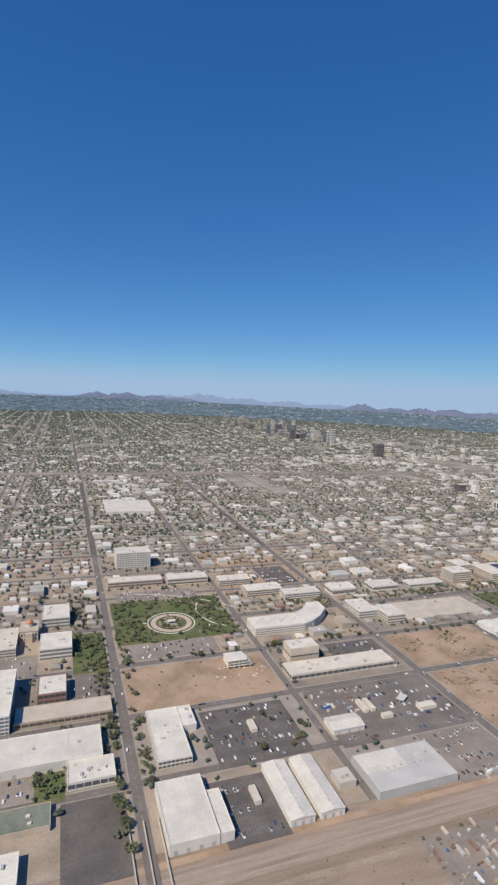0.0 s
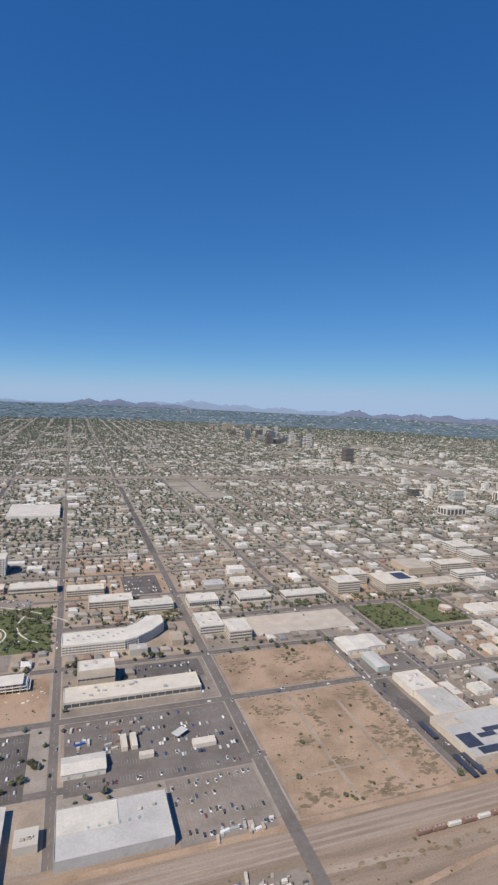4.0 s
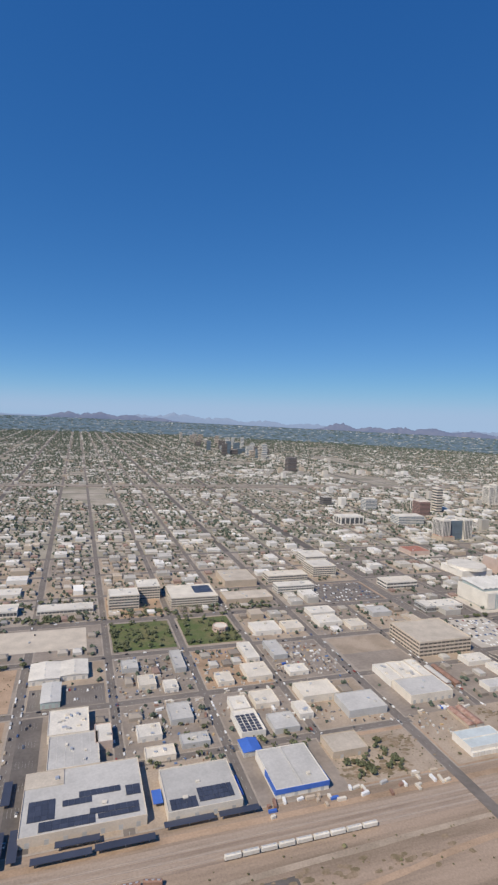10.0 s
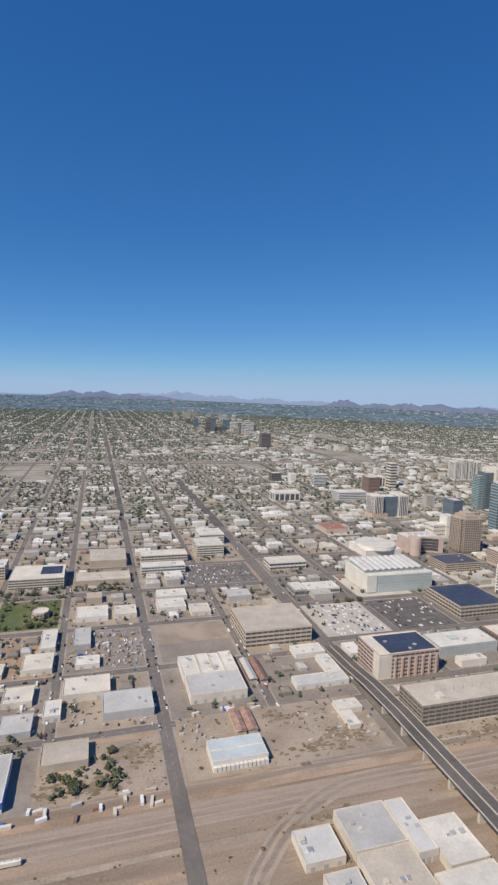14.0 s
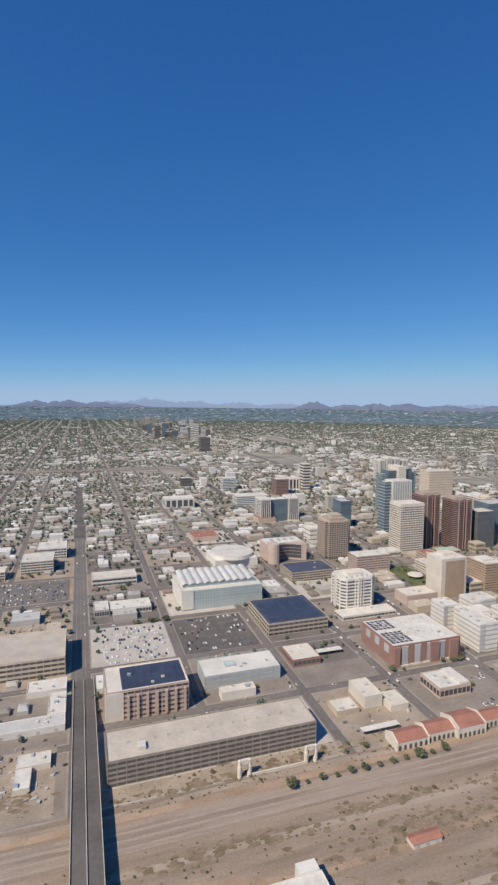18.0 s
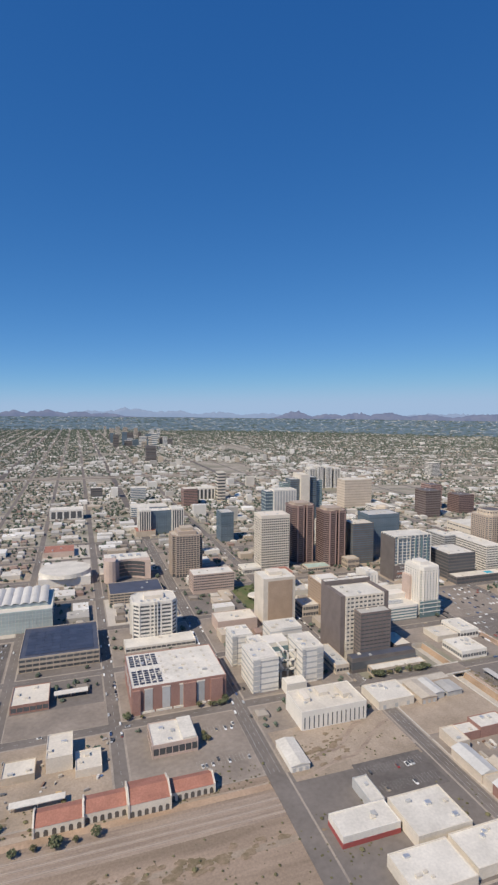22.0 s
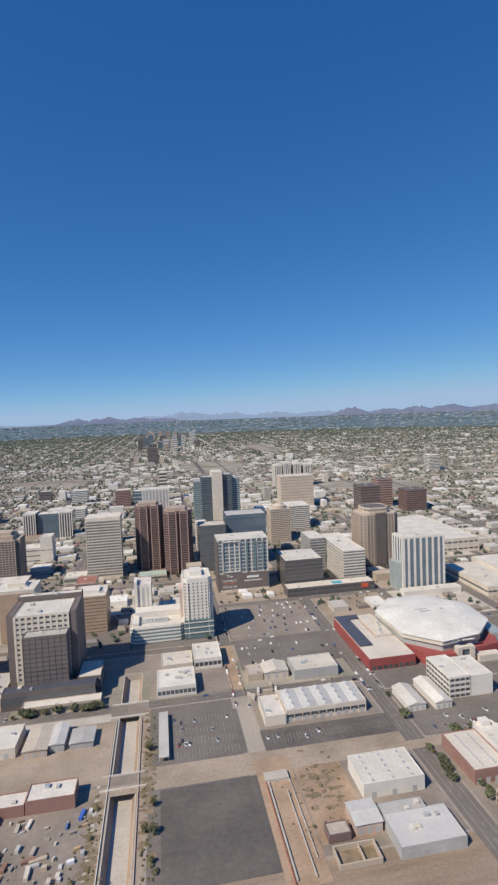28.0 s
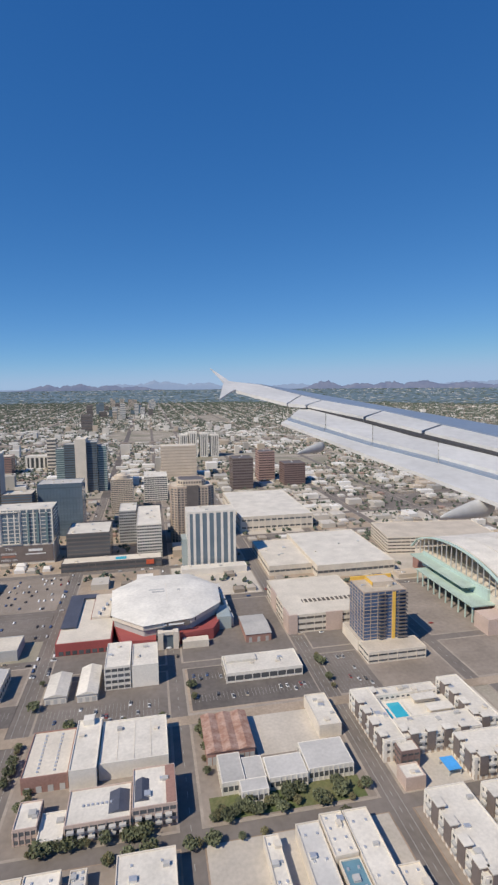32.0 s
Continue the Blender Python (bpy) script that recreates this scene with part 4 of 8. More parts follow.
grown_drum = bpy.data.meshes.new("drum")
bm.to_mesh(grown_drum)
bm.free()
grown_drum.materials.append(MATS["wall_sand"])
link("drum", grown_drum, cap)
bm = bmesh.new()
bmesh.ops.create_uvsphere(bm, u_segments=20, v_segments=12, radius=2.8, matrix=Matrix.Translation((0, 0, 10.6)))
dome = bpy.data.meshes.new("dome")
bm.to_mesh(dome)
bm.free()
dome.materials.append(MATS["copper"])
link("dome", dome, cap)
building("capitol_wing", -42, -27.4, 376, 409, 6, "pale wing of the capitol beside the domed hall", "wall_cream", "roof_cream", floors=3, bays=8, units=4)
building("office_slab", 55, 90, 538, 558, 17, "tall pale office slab with rows of windows", "wall_white", "roof_white", floors=8, bays=12, units=4, band=0.42, pier_w=0.9)
building("office_block", 43, 94, 488, 502, 5, "long low office with a brick front", "wall_pink", "roof_cream", floors=2, bays=14, units=6)
building("office_block", 98, 138, 484, 498, 6, "long cream low office", "wall_cream", "roof_white", floors=2, bays=12, units=5)
building("warehouse", 64, 134, 772, 850, 5, "very wide white flat-roofed warehouse", "wall_white", "roof_white", units=14, doors=8, category="warehouse")
building("office_block", 146, 178, 470, 484, 6, "cream office beside the lawn", "wall_cream", "roof_cream", floors=3, bays=9, units=4)
building("office_block", 164, 200, 440, 456, 6, "cream rounded office with window bands", "wall_cream", "roof_white", floors=3, bays=10, units=5)
building("office_block", 196, 232, 425, 438, 6, "white office with a panel-covered roof", "wall_white", "roof_white", floors=3, bays=10, units=6)
building("office_block", 246, 272, 426, 442, 6, "white hall with columns", "wall_white", "roof_white", floors=1, bays=9, units=3)
building("office_block", 243, 262, 374, 400, 6.5, "pale office with a white roof", "wall_white", "roof_white", floors=3, bays=6, units=9)
building("office_block", 262.4, 280, 360, 382, 7, "cream office with deep windows", "wall_cream", "roof_white", floors=3, bays=6, units=5)
building("hall", 292, 322, 428, 444, 4.5, "white flat-roofed hall among trees", "wall_white", "roof_white", floors=1, bays=8, units=3)
building("hall", 336, 378, 428, 441, 3.2, "long low white building behind trees", "wall_white", "roof_white", floors=1, bays=10, units=4)
building("office_block", 390, 414, 428, 446, 11.5, "cream mid-rise office with window bands", "wall_cream", "roof_white", floors=5, bays=7, units=4)
building("office_block", 414.5, 434, 448, 468, 11, "cream mid-rise office with window bands", "wall_cream", "roof_white", floors=5, bays=6, units=4)
b = building("parking_deck", 440, 480, 424, 456, 8, "cream parking structure with roof stalls", "wall_cream", "roof_cream", floors=4, bays=12, units=0, glass="opening_shade")
panels(b, 2, 18, -6, 12, 8, 6, 3)
building("office_block", 541, 578, 440, 452, 7, "white office with window bands", "wall_white", "roof_white", floors=3, bays=9, units=5)
building("office_block", 543, 585, 470, 486, 7, "cream office block", "wall_cream", "roof_cream", floors=3, bays=9, units=5)
building("office_block", 596, 622, 480, 505, 11, "cream office with shaded window bands", "wall_cream", "roof_white", floors=5, bays=7, units=4)
building("office_block", 606, 632, 520, 545, 10, "white office with dark window bands", "wall_white", "roof_white", floors=4, bays=7, units=4)
building("hall", 498, 530, 466, 500, 6, "wide tan flat-roofed hall", "wall_tan", "roof_tan", units=5)
building("hall", 488, 531, 425, 445, 3.4, "low tan roofed hall", "wall_tan", "roof_tan", units=4)

po_ = faceted("park_hall", 468, 372, chamfered(5.2, 5.2, 2.9), 4, 1, "round brick hall in the park with a pale roof", "wall_pink", "glass_dark", "roof_cream", band=0.4, base=0.5, cap=1.0, spacing=2.2, rib_w=0.3)

# ---- the solar-roofed works and the small yards ----
b = shed("white_store", 339, 356, 319, 340, 3.4, 0.8, "white store with ribbed metal roofs", along="y", ribs=3)
b = shed("white_store", 356.5, 372, 321, 340, 3.4, 0.8, "white store with ribbed metal roofs", along="y", ribs=3)
shed("blue_store", 347, 357, 293, 314, 3.5, 0.6, "pale store with light blue walls", "paint_teal", "roof_metal", along="y", ribs=2)
b = building("works_hall", 352, 371.5, 261.2, 283, 4.2, "white-roofed front of a large works", "wall_cream", "roof_white", units=12, category="warehouse")
b = building("works_hall", 353, 375.5, 236.2, 261, 4, "grey metal-roofed hall of a large works", "wall_cream", "roof_grey", units=4, category="warehouse")
seams(b, 22, 24, 4, 6, "roof_metal")
b = building("works_hall", 345, 392, 200.5, 236, 4, "wide grey works roof covered with dark solar panels", "wall_sand", "roof_grey", units=2, doors=7, category="warehouse")
boxes("roof_step", "roof_tan", b, (-23.2, -8, 8, 17.4, 4, 4.3))
for x0, x1, y0, y1, nx, ny in ((-21, -11, -10.7, 0.3, 4, 4), (-8.3, 3, -5.2, -1.8, 5, 1), (-2, 14.5, -1.6, 1.8, 7, 1), (-16.6, 4, -16.4, -11.4, 8, 2), (2, 21, -12, -8.8, 8, 1), (5, 21, -15, -12.2, 7, 1), (16.5, 22.4, -5.2, 0.8, 2, 3)):
    panels(b, x0, x1, y0, y1, 4, nx, ny, 0.06)
building("red_store", 374, 382, 251, 266, 4, "narrow white-roofed store with reddish walls", "wall_pink", "roof_white", units=1)
b = building("works_hall", 400, 431, 199, 225, 4, "grey works roof with dark solar panels and a blue canopy", "wall_cream", "roof_grey", units=2, doors=4, category="warehouse")
panels(b, -2, 13, -10, -2, 4, 7, 3)
panels(b, -14, -3, -12, -6, 4, 5, 2)
piece("canopy", "paint_blue", b, 15.5, 17.5, -8, 4, 1.8, 2.1)
piece("canopy", "paint_blue", b, -20, -16, -4, 4, 1.8, 2.1)
b = building("blue_works", 446, 471, 200, 227, 4, "grey-roofed works with blue fascias", "wall_white", "roof_grey", units=1, doors=4, category="warehouse")
boxes("fascia", "paint_blue", b, (-12.7, 12.7, -13.75, -13.45, 2.2, 4.3), (12.4, 12.75, -13.4, -4, 1.6, 4.3), (-12.75, -12.4, -13.4, 0, 1.6, 4.3))
piece("roof_ridge", "roof_grey", b, -0.2, 0.2, -13, 13, 4, 4.35)
shed("blue_canopy", 441, 450, 229, 239, 2.6, 0.7, "bright blue pitched canopy", "steel", "paint_blue", category="canopy")
b = building("panel_house", 444, 457, 242, 262, 3.5, "white flat roof set with dark panels", "wall_white", "roof_white", units=0)
panels(b, -5.5, 5.5, -9, 6, 3.5, 4, 6, 0.5)
building("panel_house", 446, 456, 263, 276, 3.5, "white flat-roofed workshop", "wall_white", "roof_white", units=2)
SMALL = ((472, 481, 319, 343, 3), (465, 481, 295, 313, 3), (424, 431, 316, 341, 3), (491, 512, 357, 375, 3.2), (516, 531, 358, 373, 3), (491, 501, 319, 342, 3), (493, 506, 296, 306, 2.5), (488, 511, 265, 281, 4), (507, 531, 246, 264, 4), (480, 488, 251, 264, 3), (400, 410, 300, 312, 3), (392, 402, 322, 334, 2.8), (414, 422, 294, 304, 2.6), (446, 456, 294, 306, 2.6), (412, 424, 262, 278, 3), (394, 406, 252, 262, 2.8), (396, 410, 236, 244, 2.5), (414, 428, 242, 250, 2.5), (546, 566, 362, 378, 3.4), (568, 582, 352, 366, 3), (600, 618, 372, 386, 3.6), (548, 570, 382, 396, 3.4), (250, 262, 470, 484, 3), (270, 290, 468, 482, 3), (300, 320, 470, 486, 3), (460, 474, 266, 280, 2.8), (462, 476, 242, 256, 2.8))
for k, (x0, x1, y0, y1, h) in enumerate(SMALL):
    building("workshop", x0, x1, y0, y1, h, ("small white flat-roofed workshop", "small cream flat-roofed workshop", "small workshop with a grey roof")[k % 3], ("wall_white", "wall_cream", "wall_grey")[k % 3], ("roof_white", "roof_cream", "roof_grey")[k % 3], units=2, doors=2, category="workshop")
building("tan_store", 482, 501, 217, 231, 3.5, "tan-roofed store in a bare yard", "wall_tan", "roof_tan", units=0, doors=2, category="warehouse")
for k, (x0, x1, h) in enumerate(((549, 558.5, 4), (559, 566, 4.4), (566.4, 572, 4), (572.4, 579.5, 4.6))):
    building("warehouse", x0, x1, 269.4, 291, h, "white flat-roofed bay of an old warehouse", ("wall_white", "wall_cream")[k % 2], "roof_white", units=3, category="warehouse")
b = building("warehouse", 549.5, 579, 250, 269, 5, "grey flat-roofed warehouse with a cream front", "wall_cream", "roof_grey", units=2, doors=6, category="warehouse")
b = building("store_hall", 550.4, 574.5, 202.8, 216.5, 4, "pale blue-white metal hall ringed by white storage units", "wall_white", "roof_pale_blue", units=0, parapet=0.2, category="warehouse")
boxes("roof_ridge", "roof_white", ROOFS[b.name], (-11.6, 11.6, -0.3, 0.3, 4, 4.25))
for k in range(13):
    piece("storage_unit", "wall_white", b, -12 + k * 1.86, -10.5 + k * 1.86, -8.2, -6.9, 0, 2.3)
b = building("parking_deck", 592, 636, 300, 336, 10.5, "tan parking structure with open decks", "wall_sand", "roof_tan", floors=4, bays=12, units=0, glass="opening_shade", parapet=0.6)
building("yard_hall", 606.5, 637, 250, 259, 3, "low grey L-shaped yard building", "wall_white", "roof_grey", units=3, doors=4, category="warehouse")
building("yard_hall", 629, 637, 259.3, 278, 3, "low white wing of a yard building", "wall_white", "roof_white", units=4, category="warehouse")
building("yard_hall", 618, 637, 281, 292, 3, "low white yard building", "wall_white", "roof_white", units=3, category="warehouse")
for k, x in enumerate((584, 589.5)):
    shed("rusty_shed", x, x + 4, 262 - 2 * k, 284, 2.6, 0.9, "long narrow shed with a rusty roof", "rust", "rust" if k else "roof_grey")
for x in (566, 571.5):
    shed("rusty_shed", x, x + 4.5, 222, 239, 2.0, 0.8, "derelict shed with a faded rust-brown roof", "wall_tan", "rust_roof")
building("bare_slab", 619, 632, 226, 234, 2.6, "white roofed shed of a scrap dealer", "wall_cream", "roof_white", units=2, parapet=0.1)
building("bare_slab", 619, 625, 214, 225.7, 2.4, "white roofed wing of a scrap dealer", "wall_cream", "roof_white", units=1, parapet=0.1)
# works south of the curved branch line
for x0, x1, y0, y1, h, r in ((588, 608, 150, 168, 4, "roof_grey"), (608.4, 616, 144, 167, 4.5, "roof_metal"), (616.5, 632, 138, 157, 3.5, "roof_white"), (570, 584.5, 150.5, 164, 3, "roof_metal"), (574, 586, 130, 146, 3, "roof_grey"), (588, 608, 128, 149.6, 3.5, "roof_tan"), (609, 632, 118, 137, 3.5, "roof_white")):
    building("mill_hall", x0, x1, y0, y1, h, "flat-roofed mill hall beside the curved track", "wall_cream", r, units=3, doors=3, category="warehouse")

# ---- the avenue viaduct ----
va = thing("viaduct", 645.4, 0, "long concrete road bridge over the railway", "bridge")
prof = ((292, 0.1), (262, 2.0), (240, 4.4), (215, 5.4), (150, 5.4), (110, 4.0), (60, 0.1))
for (ya, za), (yb, zb) in zip(prof, prof[1:]):
    quads("deck", [(-5.2, yb, zb), (5.2, yb, zb), (5.2, ya, za), (-5.2, ya, za), (-5.2, yb, zb - 0.7), (5.2, yb, zb - 0.7), (5.2, ya, za - 0.7), (-5.2, ya, za - 0.7)], BOX_F and [(0, 1, 2, 3), (4, 7, 6, 5), (0, 4, 5, 1), (1, 5, 6, 2), (2, 6, 7, 3), (3, 7, 4, 0)], "asphalt_dark", va)
    for s in (-5.2, -0.12, 4.95):
        quads("barrier", [(s, yb, zb), (s + 0.25, yb, zb), (s + 0.25, ya, za), (s, ya, za), (s, yb, zb + 0.55), (s + 0.25, yb, zb + 0.55), (s + 0.25, ya, za + 0.55), (s, ya, za + 0.55)], BOX_F, "concrete", va)
for y in (222, 205, 188, 171, 154, 138):
    piece("bridge_pier", "concrete", va, -4.6, 4.6, y - 0.7, y + 0.7, 0, 4.7)

# ---- courts, jail and garages ----
c = building("glass_courthouse", 713, 773, 366, 404, 14, "pale glass courthouse with a wavy roof", "paint_teal", "roof_white", floors=6, bays=20, glass="glass_pale", units=0, band=0.8, pier="concrete_pale", pier_w=0.14)
for k in range(10):
    x0 = -29 + 5.6 * k
    v, f = [], []
    for i in range(7):
        a = i / 6
        z = 16.4 + 1.1 * math.sin(math.pi * a)
        v += [(x0 + 5.6 * a, -12, z), (x0 + 5.6 * a, 17, z + 1.4), (x0 + 5.6 * a, 17, z + 1.1), (x0 + 5.6 * a, -12, z - 0.3)]
        if i:
            for j in range(4):
                f.append((4 * i - 4 + j, 4 * i + j, 4 * i + (j + 1) % 4, 4 * i - 4 + (j + 1) % 4))
    quads("wave_roof", v, f, "roof_metal", c)
boxes("clerestory", "glass_pale", c, (-28, 27, -11, 16, 14, 16.3))
boxes("sun_screen", "concrete_pale", c, (-30.6, -30.2, -19, 19, 1, 15), (-30.2, -22, -19.5, -19.2, 1, 15))
building("office_block", 653, 688, 433, 450, 6.5, "white office with a dark window band", "wall_white", "roof_cream", floors=2, bays=6, units=4)
building("office_block", 653, 663, 372, 389, 5, "white-roofed low office", "wall_grey", "roof_white", floors=1, bays=4, units=2)
building("office_block", 663.4, 692, 373, 388, 4.2, "long white-roofed office", "wall_white", "roof_white", floors=1, bays=9, units=6)
b = building("panel_office", 758, 800, 311, 352, 8, "tan office under a deep blue panelled roof", "wall_tan", "roof_dark", floors=3, bays=12, units=0)
panels(b, -18, 18, -17, 17, 8, 8, 8)
b = building("panel_garage", 655, 694, 250, 274, 14, "pink masonry building with a dark blue panel roof", "wall_pink", "roof_cream", floors=6, bays=12, units=3, glass="glass_brown", band=0.42)
panels(b, -12, 18.5, -10.5, 10, 14, 8, 5)
boxes("corner_block", "wall_cream", b, (-19.7, -11.5, -12.3, -6, 0, 13.6))
for k in range(7):
    boxes("buttress", "wall_pink", b, (-10 + 4.5 * k, -8.8 + 4.5 * k, -12.9, -12.0, 0, 11.6))
b = building("white_hall", 705, 747, 263, 281, 7, "white-roofed office with a pale glass front", "glass_pale", "roof_white", floors=3, bays=10, units=4, glass="wall_grey", band=0.6, pier="wall_grey", pier_w=0.12)
boxes("roof_well", "wall_grey", ROOFS[b.name], (-8, -2, -2, 3, 7, 7.7))
boxes("roof_pool", "paint_green", ROOFS[b.name], (-7.4, -2.6, -1.4, 2.4, 7.68, 7.74))
building("substation", 711, 729, 251, 257, 4, "low white building with tall plant", "wall_white", "roof_cream", units=4)
g1 = building("parking_deck", 653.4, 742, 207.6, 227, 10.4, "very long sand-grey concrete parking structure", "paving", "roof_tan", floors=5, bays=24, units=0, glass="opening_shade", parapet=0.5, band=0.5)
boxes("stair_tower", "concrete_pale", ROOFS[g1.name], (-32, -29, -6, -2, 10.4, 12))
for k in range(16):
    piece("light_pole", "steel", ROOFS[g1.name], -42 + k * 5.6, -41.85 + k * 5.6, -0.1, 0.1, 10.4, 12.6)
for gx0, dx in ((706, 0), (735, 0)):
    bt = thing("concrete_batch_frame", gx0, 198, "old cream concrete silo frame by the tracks", "silo", "silo frames")
    for s in (-2.1, 2.1):
        v, f = [], []
        for i, (r, z) in enumerate(((0.95, 0), (0.95, 4.6), (0.7, 5.4), (0.7, 7.2), (0.1, 7.8))):
            v += [(s + r * math.cos(q * math.pi / 6), r * math.sin(q * math.pi / 6), z) for q in range(12)]
            if i:
                f += [(12 * i - 12 + q, 12 * i - 12 + (q + 1) % 12, 12 * i + (q + 1) % 12, 12 * i + q) for q in range(12)]
        quads("silo_leg", v, f, "wall_cream", bt)
    piece("silo_beam", "wall_cream", bt, -1.5, 1.5, -0.6, 0.6, 6.0, 7.4)
    piece("silo_hopper", "wall_tan", bt, -1.1, 1.1, -0.9, 0.9, 3.6, 6.0)
cv = thing("loading_wall", 720.5, 197.5, "long cream loading wall between two silo frames", "wall")
boxes("wall", "wall_cream", cv, (-12, 12, -0.3, 0.3, 0, 1.2))
building("brick_store", 758, 775, 271, 289, 4, "old brick store with a pale roof", "brick_red", "roof_cream", floors=1, bays=6, units=5)
cn = thing("carport", 785, 280, "white carport roof on posts", "canopy")
piece("roof", "roof_white", cn, -8, 8, -2, 2, 2.4, 2.7)
for x in (-7.5, 0, 7.5):
    piece("post", "steel", cn, x - 0.15, x + 0.15, -0.15, 0.15, 0, 2.4)
cn = thing("carport", 774, 207, "long white canopy beside the station", "canopy")
piece("roof", "roof_white", cn, -9.5, 9.5, -1.6, 1.6, 2.4, 2.7)
for x in (-9, 0, 9):
    piece("post", "steel", cn, x - 0.15, x + 0.15, -0.15, 0.15, 0, 2.4)
building("brick_store", 776, 786, 224, 240, 6, "narrow old cream store", "wall_cream", "roof_cream", units=2)
building("workshop", 787, 797, 218, 230, 3, "low cream workshop", "wall_cream", "roof_cream", units=2, category="workshop")
building("workshop", 760, 772, 222, 232, 2.6, "low tan workshop", "wall_tan", "roof_cream", units=2, category="workshop")
b = building("brick_jail", 812, 858, 254, 289, 12.5, "red brick jail with a white roof and dark panels", "brick_red", "roof_white", floors=0, units=10)
panels(b, -21.5, -7, -14.5, -0.5, 12.5, 5, 6, 0.7)
panels(b, -21.5, -7, 3.5, 16, 12.5, 5, 5, 0.7)
for k in range(5):
    piece("louvre_bay", "wall_grey", b, -17.0 + 8.4 * k, -13.2 + 8.4 * k, -17.62, -17.4, 1.2, 11.2)
    piece("louvre_head", "concrete_pale", b, -17.2 + 8.4 * k, -13.0 + 8.4 * k, -17.75, -17.4, 11.2, 11.8)
for k in range(3):
    piece("louvre_bay", "wall_grey", b, -23.12, -22.9, -13 + 10 * k, -8.5 + 10 * k, 6.5, 11.2)
boxes("brick_pier", "brick_red", b, (1.5, 7.5, -18.6, -17.3, 0, 11.8), (15, 21, -18.6, -17.3, 0, 11.8), (-22.8, -19, -18.6, -17.3, 0, 11.8))
skylights(b, 40, 30, 12.5, 7, 5, "roof_cream", 0.6)
for k in range(5):
    piece("plinth", "concrete_pale", b, -20 + 8.4 * k, -12.4 + 8.4 * k, -18.0, -17.3, 0, 1.0)
b = building("freight_house", 817, 836, 220, 236, 5.5, "brick freight house with a white roof", "wall_pink", "roof_white", floors=1, bays=7, units=4)
boxes("roof_step", "roof_white", b, (3, 9, -7.5, 7.5, 5.5, 6.6))
gt = faceted("grille_tower", 834.5, 340.5, chamfered(13.5, 10, 3.6), 24, 8, "white octagonal office tower with deep window bays", "wall_white", "glass_dark", "roof_white", band=0.5, base=3.5, cap=1.4, spacing=6.6, rib_w=0.5)
boxes("centre_fin", "wall_white", gt, (-1.3, -0.5, -11.2, -9.8, 2, 25), (0.5, 1.3, -11.2, -9.8, 2, 25), (-14.8, -13.4, -1.3, -0.5, 2, 25), (-14.8, -13.4, 0.5, 1.3, 2, 25))
boxes("roof_plant", "wall_cream", gt, (-6, 6, -3, 5, 24, 26.2))
for k in range(5):
    piece("roof_unit", "steel", gt, -9 + 4 * k, -7.6 + 4 * k, -7, -5.6, 24, 25)
building("tower_podium", 815, 857, 318, 330, 3, "white podium before the white tower", "wall_white", "roof_white", floors=1, bays=14, band=0.4, units=2)
rc = thing("red_courts", 831.5, 462, "rose courts office with rounded corner and curved dark glass front", "building")
TAKEN.append((813, 850, 444, 482))
bow = [(-15.5 + 27 * k / 8, -9.5 + 6.5 * math.sin(math.pi * k / 8)) for k in range(9)]
drum = [(-16 + 6 * math.cos(math.radians(a)), -10 + 6 * math.sin(math.radians(a))) for a in range(150, 301, 25)]
solid("wall", "wall_pink", rc, drum + [(-11.5, -9.5)] + bow[2:] + [(16.5, -11), (16.5, 16), (-21, 16)], 0, 16)
solid("glass_front", "glass_dark", rc, [(x, y - 0.35) for x, y in bow[1:]] + [(x, y + 0.3) for x, y in reversed(bow[1:])], 2, 14.5)
for z0 in (5.0, 8.1, 11.2):
    solid("glass_rail", "wall_rose", rc, [(x, y - 0.5) for x, y in bow[1:]] + [(x, y + 0.2) for x, y in reversed(bow[1:])], z0, z0 + 0.4)
solid("corner_drum", "wall_pink", rc, drum + [(-11.5, -4), (-21, -4)], 16, 18.5)
solid("roof", "roof_white", rc, [(-20.5, -3.6), (-10, -3.6), (16, -2), (16, 15.5), (-20.5, 15.5)], 16, 16.4)
for k in range(4):
    piece("roof_unit", "steel", rc, -15 + 7 * k, -12 + 7 * k, 3, 7, 16.4, 17.8)
bw = faceted("brown_tower", 879, 457, [(-10, -11), (10, -11), (10, -8), (13, -8), (13, 8), (10, 8), (10, 11), (-10, 11), (-10, 8), (-13, 8), (-13, -8), (-10, -8)], 36, 17, "stepped brown concrete office tower with an open grid front", "stone_brown", "glass_dark", "roof_tan", band=0.6, base=3, cap=1.0, spacing=2.4, rib_w=0.28)
solid("upper_step", "stone_brown", bw, [(-8, -8), (8, -8), (8, 9), (-8, 9)], 36, 39)
solid("top_step", "wall_tan", bw, [(-5, -5), (6, -5), (6, 6), (-5, 6)], 39, 41.5)
building("dark_roof_office", 811, 850, 398, 424, 8, "tan office with a dark glass atrium roof", "wall_tan", "roof_dark", floors=4, bays=10, units=2)
building("tan_office", 874, 907, 402, 418, 15, "pinkish tan office block on stilts", "wall_pink", "roof_white", floors=6, bays=14, units=3, band=0.4, base=2.4, pier_w=0.3)
